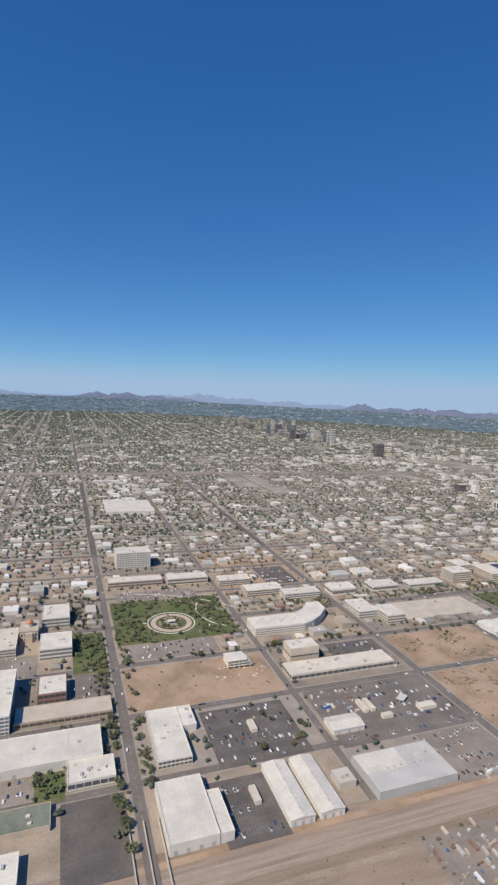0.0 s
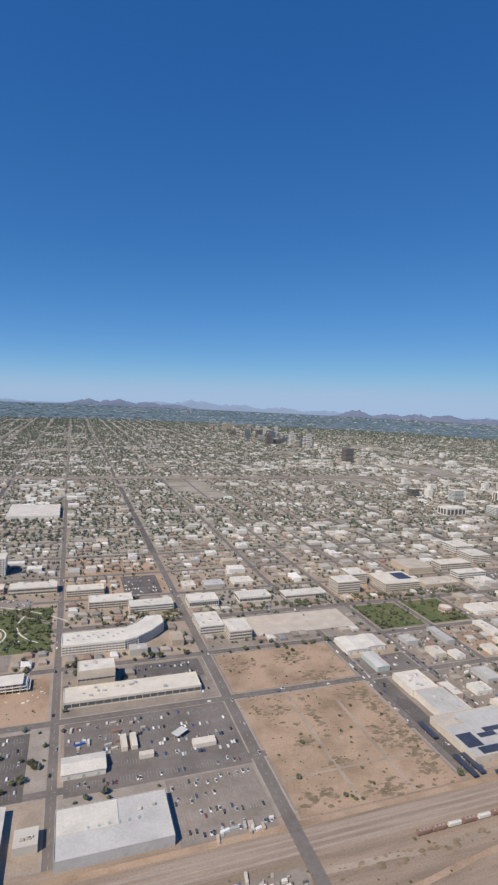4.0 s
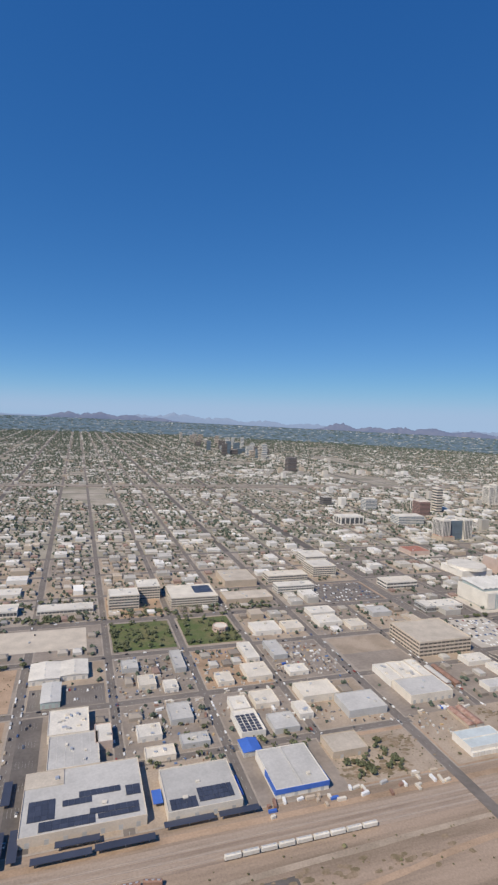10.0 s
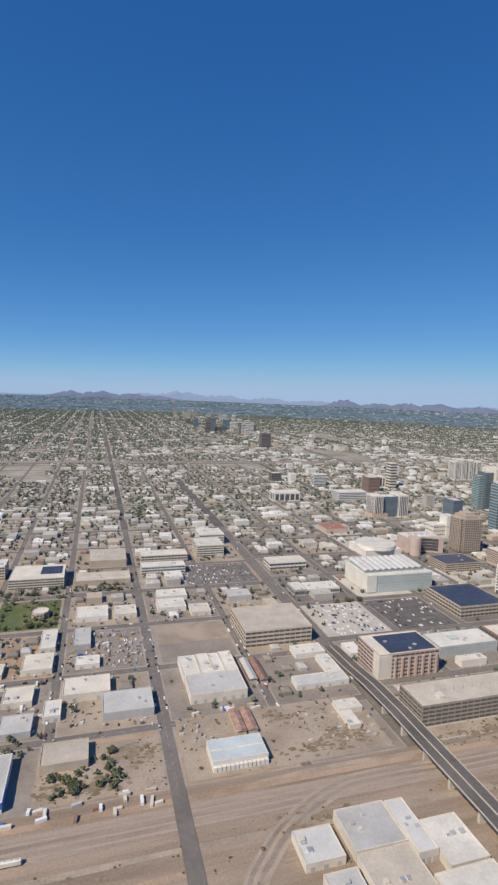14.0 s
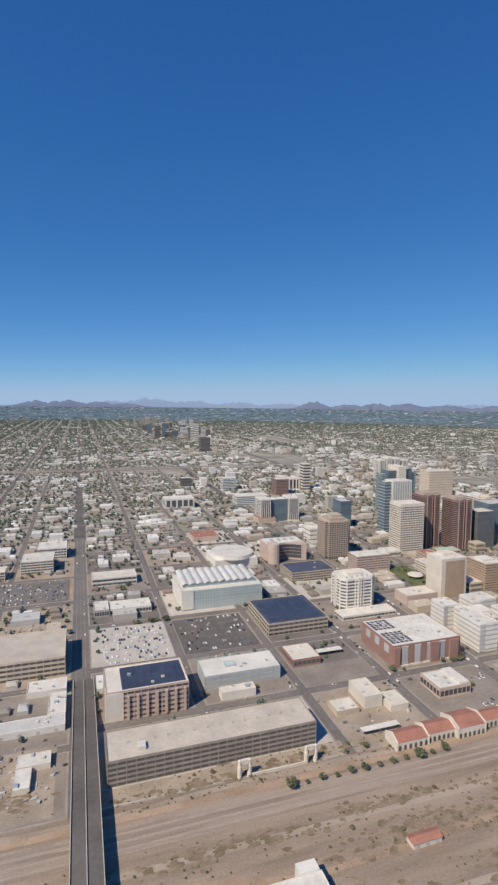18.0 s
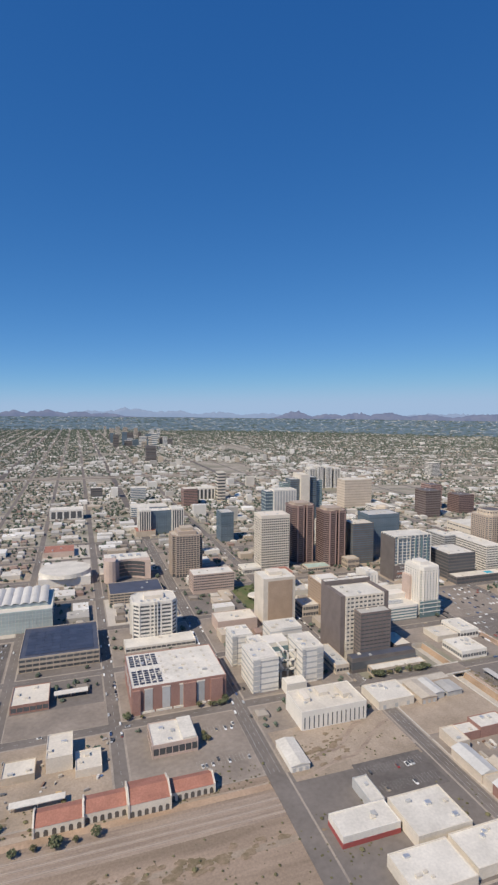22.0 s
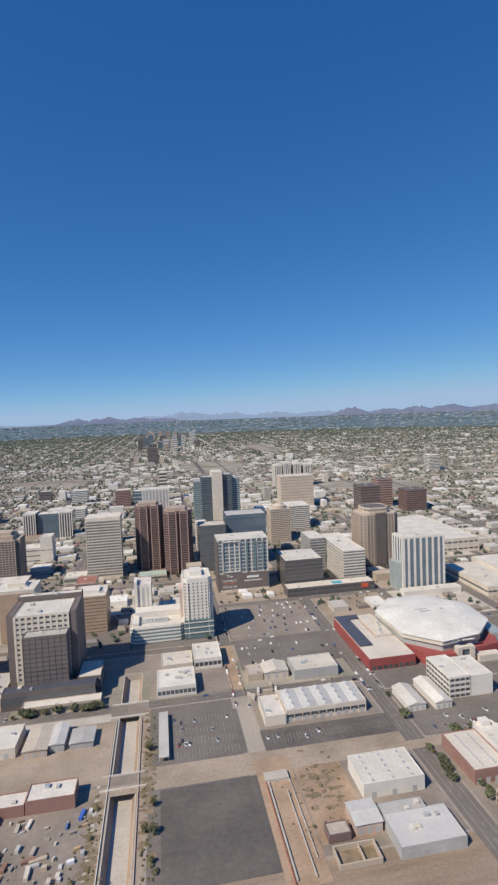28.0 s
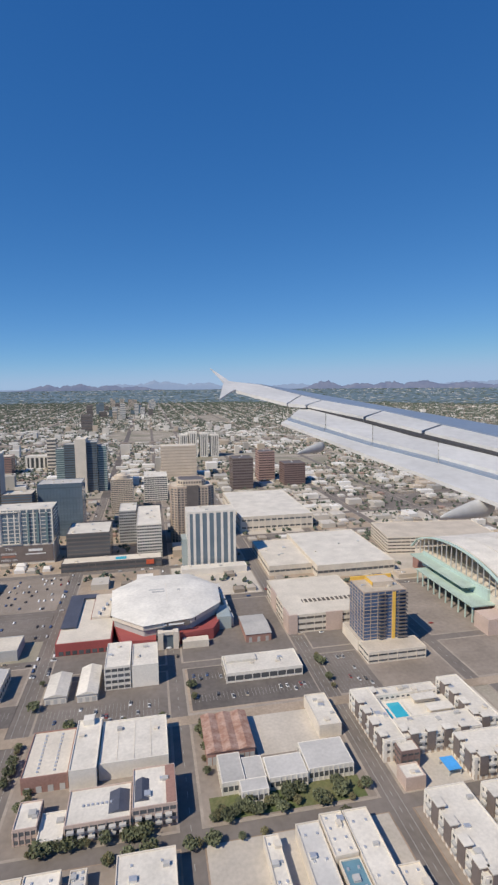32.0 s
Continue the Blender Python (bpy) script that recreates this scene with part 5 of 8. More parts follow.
# white county jail with offset blocks
for x0, x1, y0, y1, h in ((872, 886, 254, 273, 17.5), (900, 912.5, 256, 275, 18.5), (870, 882, 284, 297, 17.5), (893, 912.5, 284, 297, 18), (878, 886, 273.3, 283.7, 16.5)):
    building("white_jail_block", x0, x1, y0, y1, h, "white block of the county jail with slit windows", "wall_white", "roof_white", floors=6, bays=0, units=5, band=0.26, glass="wall_grey")
jl = thing("jail_link", 893, 272, "white open frame and glass link between jail blocks", "building")
TAKEN.append((886, 900, 258, 290))
boxes("wall", "wall_white", jl, (-6.8, 6.8, 2, 12, 0, 15.5))
boxes("glass_front", "glass_teal", jl, (-6.6, 6.6, 1.6, 2.1, 3, 13))
for z0 in (4.5, 9.5, 14.5):
    boxes("frame_beam", "wall_white", jl, (-6.8, 6.8, -9, -8.2, z0, z0 + 0.9), (-0.5, 0.5, -9, 2, z0, z0 + 0.9))
for q in (-6.4, -2, 2, 6.4):
    boxes("frame_post", "wall_white", jl, (q - 0.4, q + 0.4, -9, -8.2, 0, 15.4))
building("jail_entry", 888, 899, 247.4, 254.6, 5.5, "plain white entry box of the jail", "wall_white", "roof_white", units=0)
for x0, x1, y0, z0, z1 in ((872.3, 876, 254, 0.5, 17.2), (908.6, 912.2, 256, 0.5, 18), (870.3, 873, 284, 0.5, 17), (900.3, 902, 256, 0.5, 18)):
    lv = thing("jail_louvre", (x0 + x1) / 2, y0 - 0.2, "grey louvred screen on the white jail wall", "louvre", "jail louvres", z=0.12)
    w = (x1 - x0) / 2
    piece("screen", "wall_grey", lv, -w, w, -0.12, 0.12, z0, z1)
    for k in range(6):
        piece("louvre_blade", "concrete_pale", lv, -w, w, -0.25, -0.1, z0 + 0.6 + (z1 - z0 - 1) * k / 6, z0 + 0.9 + (z1 - z0 - 1) * k / 6)
b = building("white_deck", 883, 916, 218.5, 237, 8.5, "white ribbed building with rooftop plant", "wall_white", "roof_cream", units=6)
for q in ((-12, -9, -2, 6, 8.5, 10.4), (-3, 2, 1, 7, 8.5, 10), (7, 11, -4, 5, 8.5, 10.6)):
    piece("roof_plant", "wall_cream", ROOFS[b.name], *q)
for k in range(14):
    piece("slit_window", "glass_dark", b, -15.2 + k * 2.3, -14.75 + k * 2.3, -9.33, -9.2, 0.6, 6.2)
tt = building("tan_tower", 906, 929, 331.5, 350, 31, "blank cream tower with a tan brick front panel", "wall_cream", "roof_white", units=7, floors=0)
boxes("brick_panel", "brick_tan", tt, (-8.2, 9.4, -9.5, -9.2, 1, 29.5))
boxes("roof_house", "wall_cream", tt, (-5, 5, -2, 6, 31, 33.4))
tb = building("tan_tower", 950, 969, 334, 356, 22.5, "broad tan brick tower with fine window rows", "brick_tan", "roof_white", units=6, floors=11, bays=0, band=0.16)
boxes("roof_house", "wall_white", tb, (-6, 5, -4, 6, 22.5, 24.2))
building("tan_annexe", 937, 949, 336, 350, 8, "lower tan wing with a cream roof", "wall_sand", "roof_cream", units=3, floors=2, bays=6)
building("rose_office", 941.5, 955.5, 394, 412, 12.5, "rose-brown historic office with arched bays", "wall_pink", "tile_red", floors=5, bays=8, units=1)
building("old_courts", 932, 941, 384, 400, 9, "small cream historic courts wing", "wall_cream", "roof_cream", floors=4, bays=5, units=1)
building("dark_jail_tower", 933.7, 958.8, 270.6, 290, 37.5, "jail tower with a cream frame between dark side walls", "wall_cream", "roof_white", floors=13, bays=9, units=4, band=0.4, pier_w=1.0, base=6)
building("dark_wall_block", 930.5, 933.4, 271, 292, 38, "dark brown flank wall of the jail tower", "stone_dark", "stone_dark", units=0, parapet=0.2)
building("dark_wall_block", 959.1, 962, 271, 291, 38, "dark brown flank wall of the jail tower", "stone_dark", "stone_dark", units=0, parapet=0.2)
building("dark_wall_block", 930.6, 962, 291.3, 296, 40, "dark brown rear slab of the jail tower", "stone_dark", "roof_white", units=3, parapet=0.3)
building("jail_side_house", 921.6, 929.6, 258.5, 284, 5, "narrow tan house with a blue-grey roof", "wall_sand", "roof_grey", units=3, floors=1, bays=4, band=0.3)
building("dark_jail_block", 939, 958.5, 263, 270.3, 30, "dark grey front block of the jail tower", "stone_dark", "roof_grey", floors=14, bays=7, units=2, glass="glass_dark", band=0.3)
building("jail_podium", 930.5, 971, 256.8, 262.7, 8, "dark brown podium of the jail", "wall_dark", "roof_dark", units=2, floors=1, bays=0)
building("jail_annexe", 962.4, 973, 263, 280, 8.5, "lower dark annexe of the jail tower", "stone_dark", "roof_cream", units=2, floors=2, bays=0)
building("jail_lodge", 940, 974, 250.8, 256.6, 3.4, "low tan building with a white roof before the jail", "wall_tan", "roof_white", floors=1, bays=8, units=0)
ht = faceted("white_hotel_slab", 1023, 321, chamfered(8, 10, 2.0), 35, 15, "white hotel tower with rows of windows", "wall_white", "glass_dark", "roof_white", band=0.42, base=5, cap=2.2, spacing=2.6, rib_w=0.75)
boxes("roof_house", "wall_white", ht, (-4, 3, -4, 6, 35, 37.5))
boxes("lift_shaft", "wall_pink", ht, (-10, -8.2, 0, 9, 0, 27))
boxes("glass_base", "glass_teal", ht, (-8.4, 8.4, -10.6, -10.0, 0.3, 11.5))
for z0 in (3.6, 6.6, 9.6):
    piece("floor_edge", "wall_white", ht, -8.6, 8.6, -10.9, -10.2, z0, z0 + 0.5)
cs = building("cream_slab", 986.5, 996, 335.4, 350, 26.5, "white slab tower with an upright fin beside the hotel", "wall_white", "roof_white", floors=1, bays=3, units=1, band=0.86, glass="wall_grey", pier_w=1.6)
boxes("fin", "wall_white", cs, (-5.4, -3.6, -8.4, 2, 0, 29), (3.6, 4.8, -7.6, 0, 0, 24))
hp = faceted("hotel_podium", 999.3, 323, chamfered(15.4, 12, 2.5), 9.5, 4, "white layered hotel podium with window bands", "wall_white", "glass_teal", "roof_white", band=0.5, base=0.6, cap=0.9)
boxes("roof_court", "wall_grey", hp, (-9, 6, -6, 0, 9.5, 10.2))
boxes("upper_storey", "wall_white", hp, (-13, 14, 2.5, 11.4, 9.5, 13.2), (-14, -10.5, -9, 2.5, 9.5, 11.4))
for k in range(6):
    piece("roof_unit", "steel", hp, -7 + 2.4 * k, -5.6 + 2.4 * k, -5, -3.4, 10.2, 11)
building("podium_hall", 1000, 1030, 336, 356, 8, "broad pale hall behind the hotel", "wall_cream", "roof_cream", units=7, floors=2, bays=10, band=0.3)
building("low_office", 874, 901, 329, 345, 7, "low pinkish tan brick office", "wall_pink", "roof_cream", units=4)
bs = building("beige_slab_tower", 944, 971, 441, 460, 50, "tall cream office slab with close window rows", "wall_cream", "roof_cream", floors=21, bays=9, units=3, band=0.55, pier_w=0.5, base=2.5)
boxes("crown_band", "wall_cream", bs, (-13.7, 13.7, -9.7, 9.7, 47.2, 50.3))
building("slab_podium", 926, 943, 437, 452, 5, "low white podium beside the pale slab", "wall_white", "roof_white", floors=1, bays=8, units=3)
for k, (x, y, h) in enumerate(((993.5, 466, 54), (1017, 446.5, 51.5))):
    a, b = 11.6, 10.5
    tw2 = faceted("brown_glass_tower", x, y, [(-a, -b + 5), (-a + 4, -b + 1.6), (-a + 4, -b), (-1.6, -b), (-1.6, -b + 2.4), (1.6, -b + 2.4), (1.6, -b), (a - 4, -b), (a - 4, -b + 1.6), (a, -b + 5), (a, b), (-a, b)], h, (26, 24)[k], "brown stone and mirror-glass office tower", "brick_brown", "glass_brown", "stone_brown", band=0.62, base=3, cap=2.2)
    for q in (-a + 4, -1.6, 1.6, a - 4):
        boxes("stone_edge", "wall_rose", tw2, (q - 0.45, q + 0.45, -b - 0.35, -b + 0.6, 0, h))
    boxes("roof_house", "stone_brown", tw2, (-a + 3, a - 5, -b + 5, b - 2, h, h + 2.4))
building("tower_garden", 984, 1006, 428, 440, 3.5, "low planted podium before the brown towers", "wall_sand", "roof_green", units=1, floors=1, bays=8)
RND = thing("round_kiosk", 918, 380, "round white pavilion roof in the plaza", "pavilion")
bm = bmesh.new()
bmesh.ops.create_cone(bm, cap_ends=True, segments=24, radius1=6.5, radius2=6.0, depth=0.8, matrix=Matrix.Translation((0, 0, 2.8)))
bmesh.ops.create_cone(bm, cap_ends=True, segments=16, radius1=3, radius2=3, depth=2.4, matrix=Matrix.Translation((0, 0, 1.2)))
me = bpy.data.meshes.new("roof")
bm.to_mesh(me)
bm.free()
me.materials.append(MATS["roof_cream"])
link("roof", me, RND)

# ---- union station ----
us = thing("station", 805.5, 197.6, "mission-style railway station with red tile roofs and cream arches", "station")
for x0, x1, y0, y1, h in ((-32, -16, -5, 4, 3.6), (-15.8, -1, -4, 5, 3.8), (-0.8, 14, -6, 6, 4.8), (14.2, 31, -3, 5, 3.4)):
    boxes("wall", "wall_cream", us, (x0, x1, y0, y1, 0, h))
    gable("roof", "tile_red", us, x0, x1, y0, y1, h, 1.8, "x", 0.1)
    for x in (x0, x1):
        quads("gable_wall", [(x - 0.3, y0 - 0.3, 0), (x + 0.3, y0 - 0.3, 0), (x + 0.3, y1 + 0.3, 0), (x - 0.3, y1 + 0.3, 0), (x - 0.3, y0 - 0.3, h + 0.4), (x + 0.3, y0 - 0.3, h + 0.4), (x + 0.3, y1 + 0.3, h + 0.4), (x - 0.3, y1 + 0.3, h + 0.4), (x - 0.3, (y0 + y1) / 2, h + 2.6), (x + 0.3, (y0 + y1) / 2, h + 2.6)], [(0, 1, 5, 4), (2, 3, 7, 6), (1, 2, 6, 9, 5), (3, 0, 4, 8, 7), (4, 5, 9, 8), (7, 8, 9, 6)], "wall_cream", us)
    n = int((x1 - x0) / 2.4)
    for k in range(n):
        xc = x0 + (k + 0.5) * (x1 - x0) / n
        pts = [(-0.7, 0.1), (0.7, 0.1)] + [(0.7 * math.cos(q), 1.7 + 0.7 * math.sin(q)) for q in [math.pi * i / 8 for i in range(9)]]
        # flat dark face: the shade inside the arch, painted on the wall
        quads("arch_opening", [(xc + px, y0 - 0.06, pz) for px, pz in pts], [tuple(range(len(pts)))], "opening_shade", us)

# ---- the stores south of the tracks ----
rs = building("red_store_hall", 870, 892, 157, 167.5, 4, "white-roofed store with a red lower wall", "wall_white", "roof_white", units=2, doors=4, category="warehouse")
boxes("red_base", "paint_red", rs, (-11.1, 11.1, -5.34, -5.26, 0, 1.9), (-11.1, -11.02, -5.26, 5.3, 0, 1.9))
building("small_store", 887, 893, 168, 181, 3.6, "narrow white-roofed store with grey walls", "wall_grey", "roof_white", units=1)
building("store_hall", 893.3, 915, 149, 167, 4.6, "white flat-roofed store hall", "wall_cream", "roof_white", units=5, category="warehouse")
shed("store_shed", 868, 876, 195, 212, 2.8, 0.8, "long low white shed", along="y")
building("store_hall", 925, 945, 222, 238, 4, "white-roofed hall by the street", "wall_cream", "roof_white", units=5, doors=3)
b = shed("store_shed", 948, 957, 220, 236, 3.2, 0.8, "tan-roofed shed with a domed metal neighbour", "wall_tan", "roof_tan", along="y")
shed("store_shed", 957.3, 963, 222, 236, 3.2, 0.7, "small blue-grey metal-roofed storage shed", "wall_grey", "roof_metal", along="y")
shed("store_shed", 965, 974, 222, 232, 2.6, 0.5, "low grey metal storage shed", "wall_grey", "roof_grey", along="y")
shed("terrace_store", 935.5, 943, 167, 184, 4, 1.3, "old sandy store with a pale metal gable roof", "wall_sand", "roof_metal", along="y")
shed("terrace_store", 935.5, 943, 151, 161.5, 4.6, 1.4, "old brick store with a pale metal gable roof", "brick_red", "roof_metal", along="y")
building("terrace_store", 936, 943, 161.8, 166.7, 3.6, "low sandy flat-roofed link store", "wall_sand", "roof_tan", units=0)
building("terrace_store", 939, 946, 185, 196, 4.4, "sandy store with a pale flat roof", "wall_sand", "roof_cream", units=1)
building("brick_store", 946.4, 956, 190, 197, 3.6, "white-roofed brick store along the strip", "brick_red", "roof_white", units=1)
building("brick_store", 956.3, 972, 190, 198.5, 4.6, "red brick store with a white roof", "brick_red", "roof_white", units=2)
shed("yard_hut", 945, 951, 164, 174, 3, 1.8, "ochre hut with a steep roof in the yard", "wall_tan", "roof_tan", along="y", category="hut")
for x0, x1, y0, y1, h in ((880, 902, 132, 147, 4), (904, 925, 134, 148, 3.6), (942, 962, 130, 148, 4), (964, 976, 128, 146, 3)):
    building("store_hall", x0, x1, y0, y1, h, "pale flat-roofed store south of the tracks", "wall_cream", "roof_white", units=5, category="warehouse")

# ---- arena district ----
building("corner_store", 999, 1016.7, 251, 268, 5, "white flat-roofed corner store with a bright shopfront", "wall_white", "roof_white", floors=1, bays=9, units=9, band=0.35)
building("corner_store", 1017.6, 1031.5, 274, 292, 5.4, "white flat-roofed store with shopfront", "wall_white", "roof_white", floors=1, bays=6, units=5, band=0.35)
building("store_hall", 1001, 1016.8, 275, 289, 3.5, "low cream-roofed store", "wall_cream", "roof_cream", units=4)
b = building("market_hall", 1052, 1087, 220, 236, 5, "old market hall with saw-tooth grey roofs", "wall_cream", "roof_grey", units=0, doors=10, floors=1, bays=10, band=0.3)
for k in range(5):
    gable("roof_bay", "roof_metal", b, -17.2 + 6.9 * k, -10.6 + 6.9 * k, -7.8, 7.8, 5.02, 0.8, "y", 0.0)
    for q in range(3):
        piece("roof_unit", "steel", b, -14.6 + 6.9 * k, -13.7 + 6.9 * k, -5 + 4.5 * q, -4.2 + 4.5 * q, 5.4, 6.3)
building("market_annex", 1042.8, 1051.6, 219, 235, 4, "white-roofed annex of the market hall", "wall_cream", "roof_white", units=2)
shed("garage_hall", 1050, 1062, 256, 266, 3.4, 1.4, "cream vaulted garage hall", "wall_cream", "roof_cream", along="y")
building("store_hall", 1042, 1049.5, 256, 266, 3.2, "low tan store", "wall_tan", "roof_tan", units=2)
building("store_hall", 1064, 1086, 252, 266, 4.6, "grey flat-roofed store", "wall_grey", "roof_cream", units=3)
b = building("white_warehouse", 1066.5, 1088.2, 172.5, 187.5, 5, "bright white warehouse with skylights", "wall_white", "roof_white", units=0, doors=3, category="warehouse")
skylights(b, 21, 15, 5, 3, 5, "steel", 0.34)
building("grey_workshop", 1068, 1088.6, 148.5, 161.5, 3.6, "blue-grey metal-roofed workshop", "wall_grey", "roof_metal", units=4, doors=4, category="workshop", parapet=0.15)
building("workshop_lean_to", 1068.4, 1083, 161.7, 166.4, 3.0, "lower grey roof behind a workshop", "wall_grey", "roof_grey", units=2, category="workshop", parapet=0.1)
shed("grey_workshop", 1058.5, 1067, 159, 168.5, 3.6, 0.7, "grey ridged metal workshop", "wall_pink", "roof_metal", along="x", category="workshop")
building("brick_ruin", 1049.5, 1056.5, 158, 163, 2.6, "small brown hut in a bare lot", "brick_brown", "roof_tan", units=0)
wr = thing("walled_ruin", 1056, 152, "low walls of an unroofed ruin with an earth floor", "ruin")
boxes("wall", "wall_tan", wr, (-6, 6, -3.4, -3.0, 0.1, 1.9), (-6, 6, 3.0, 3.4, 0.1, 1.9), (-6.4, -6, -3.4, 3.4, 0.1, 1.9), (6, 6.4, -3.4, 3.4, 0.1, 1.9), (1.2, 1.5, -3, 3, 0.1, 1.6))
boxes("floor", "scrub_earth", wr, (-6, 6, -3, 3, 0.1, 0.24))
building("white_flats", 1126, 1136, 220, 240, 9.5, "white apartment slab with balconies", "wall_white", "roof_white", floors=4, bays=4, units=2)
building("white_flats", 1136.5, 1147, 220, 238, 9, "blank white apartment slab", "wall_white", "roof_white", units=2)
shed("row_shed", 1104, 1112, 215, 231, 3, 1.2, "small white ridged shed", along="y")
shed("row_shed", 1116, 1123.5, 214, 234, 3.2, 1.4, "small white vaulted shed", along="y")

# the arena
ar = thing("arena", 1152.5, 282, "white-roofed sports arena with red side walls", "arena")
TAKEN.append((1102, 1190, 240, 320))
OCTA = [(-27.5, 14), (-11.5, 31), (13.5, 30), (27.5, 10), (26, -12), (11, -27), (-11.5, -31), (-26, -17)]


def prism(name, material, outline, z0, z1, top=1.0, label=""):
    n = len(outline)
    v = [(x, y, z0) for x, y in outline] + [(x * top, y * top, z1) for x, y in outline]
    return quads(name, v, [(i, (i + 1) % n, n + (i + 1) % n, n + i) for i in range(n)] + [tuple(range(n, 2 * n))], material, ar, label)


# outline runs clockwise, so the faces are turned with it reversed
RING8 = OCTA[::-1]
prism("drum", "wall_grey", [(x * 0.98, y * 0.98) for x, y in RING8], 0, 8.6)
prism("fascia", "roof_cream", [(x * 1.01, y * 1.01) for x, y in RING8], 8.6, 11.0, 1.0)
# shallow domed roof in eight fields, each rising in four steps to a flat crown
LEV = ((1.03, 11.0), (0.90, 12.1), (0.74, 13.0), (0.55, 13.6), (0.30, 13.9))
v = [(x * k, y * k, z) for k, z in LEV for x, y in RING8]
f = [(8 * q + i, 8 * q + (i + 1) % 8, 8 * q + 8 + (i + 1) % 8, 8 * q + 8 + i) for q in range(4) for i in range(8)] + [tuple(range(32, 40))]
mat("roof_membrane", (0.7, 0.675, 0.62), 0.8, 0.12, 0.08, 14)
arena_roof = quads("roof", v, f, "roof_membrane", ar)
for k in range(9):
    x = -20 + 5 * k
    boxes("roof_rib", "roof_cream", arena_roof, (x - 0.08, x + 0.08, -12, 12, 13.0 - abs(x) * 0.03, 13.96 - abs(x) * 0.03)) if abs(x) < 12 else None
for k, (x, w) in enumerate(((-5, 8), (-4, 6.6), (6.5, 1.6))):
    boxes("roof_sign", "wall_grey", arena_roof, (x - w / 2, x + w / 2, 2.4 - 3 * k if k < 2 else 0, 4.2 - 3 * k if k < 2 else 2.6, 13.88, 13.98))
prism("red_wall", "paint_red", [(-25, -7), (-25.5, -16), (-21, -33), (-6, -34.5), (-6, -20)], 0, 5.4)
prism("red_wall", "paint_red", [(5, -20), (5, -31), (21, -28.5), (26.5, -17), (18, -12)], 0, 5.4)
board = boxes("sign_board", "wall_dark", ar, (-10.5, 10, -29.6, -28.9, 8.8, 10.6))
boxes("sign_bars", "paint_bright", board, (-8, -1, -29.7, -29.6, 9.3, 10.1), (0, 7, -29.7, -29.6, 9.3, 10.1))
boxes("sign_board", "wall_dark", ar, (12.5, 13, -26, -21, 8.8, 10.4))
for x in (-4, 3.0):
    piece("gate_tower", "wall_cream", ar, x - 1.2, x + 1.2, -34.5, -31, 0, 8.2)
piece("gate_lintel", "wall_cream", ar, -4, 3, -34, -32, 6.8, 8.2)
piece("gate_glass", "glass_blue", ar, -2.8, 1.8, -33.4, -32, 0, 6.8)
boxes("entry_hall", "wall_cream", ar, (6, 18, -35.5, -31, 0, 3.4))
boxes("entry_hall", "glass_pale", ar, (24, 31, -20, -6, 0, 6.5))
for k in range(6):
    piece("stair_frame", "roof_metal", ar, 28 + 0.5 * k, 30 + 0.5 * k, 12 - 6 * k, 17 - 6 * k, 0, 9 - 0.8 * k)
red_wing = boxes("red_wing", "paint_red", ar, (-50.5, -26, -30.5, -8, 0, 5.8), (-50.5, -37, -8, 22, 0, 5.8))
boxes("wing_terrace", "roof_cream", red_wing, (-50, -26.5, -30, -8.2, 5.8, 6.0), (-50, -37.5, -8.2, 21.5, 5.8, 6.0))
boxes("wing_block", "wall_cream", ar, (-36.9, -28, -8, 20, 0, 7.2))
boxes("wing_canopy", "roof_dark", red_wing, (-50.2, -43, -17, 22, 6.6, 7.0), (-43, -36, 17, 22, 6.6, 7.0))
for k in range(5):
    piece("terrace_unit", "steel", ar, -34 + 1.6 * k, -33 + 1.6 * k, -7 + 5 * k, -4 + 5 * k, 7.2, 8.2)
for k in range(8):
    piece("wing_glass", "glass_dark", red_wing, -49 + 2.9 * k, -47 + 2.9 * k, -30.6, -30.4, 0.4, 2.2)

# ---- downtown towers ----
bt = building("banner_tower", 1043, 1080, 384, 404, 38, "white and glass tower above a grey banner wall", "concrete_pale", "roof_white", floors=9, bays=9, base=14, glass="glass_blue", units=3, band=0.8, pier_w=0.9)
banner = boxes("banner", "stone_dark", bt, (-17.9, 17.9, -10.35, -10.0, 2, 13.2))
boxes("dark_edge", "wall_dark", bt, (-18.9, -17.9, -10.3, 10, 0, 37))
boxes("bay_frame", "roof_white", bt, (-15.5, -14.8, -10.9, -10.0, 15, 37), (-3.2, -2.5, -10.9, -10.0, 15, 37), (-15.5, -2.5, -10.9, -10.0, 14.4, 15.1), (-15.5, -2.5, -10.9, -10.0, 36.4, 37.1))
boxes("panel_strip", "glass_teal", bt, (2, 3.4, -10.8, -10.1, 15, 36), (8, 9.4, -10.8, -10.1, 15, 36), (14, 15.4, -10.8, -10.1, 15, 36))


def words(text, size, x, y, z, parent, material, label=""):
    cu = bpy.data.curves.new("lettering", "FONT")
    cu.body, cu.size, cu.extrude, cu.align_x = text, size, 0.02, "CENTER"
    tmp = new("lettering", cu)
    dg = bpy.context.evaluated_depsgraph_get()
    me = bpy.data.meshes.new_from_object(tmp.evaluated_get(dg))
    bpy.data.objects.remove(tmp)
    me.materials.clear()
    me.materials.append(MATS[material])
    return link("lettering", me, parent, label, pose(x, y, z, 90, 0, 0))


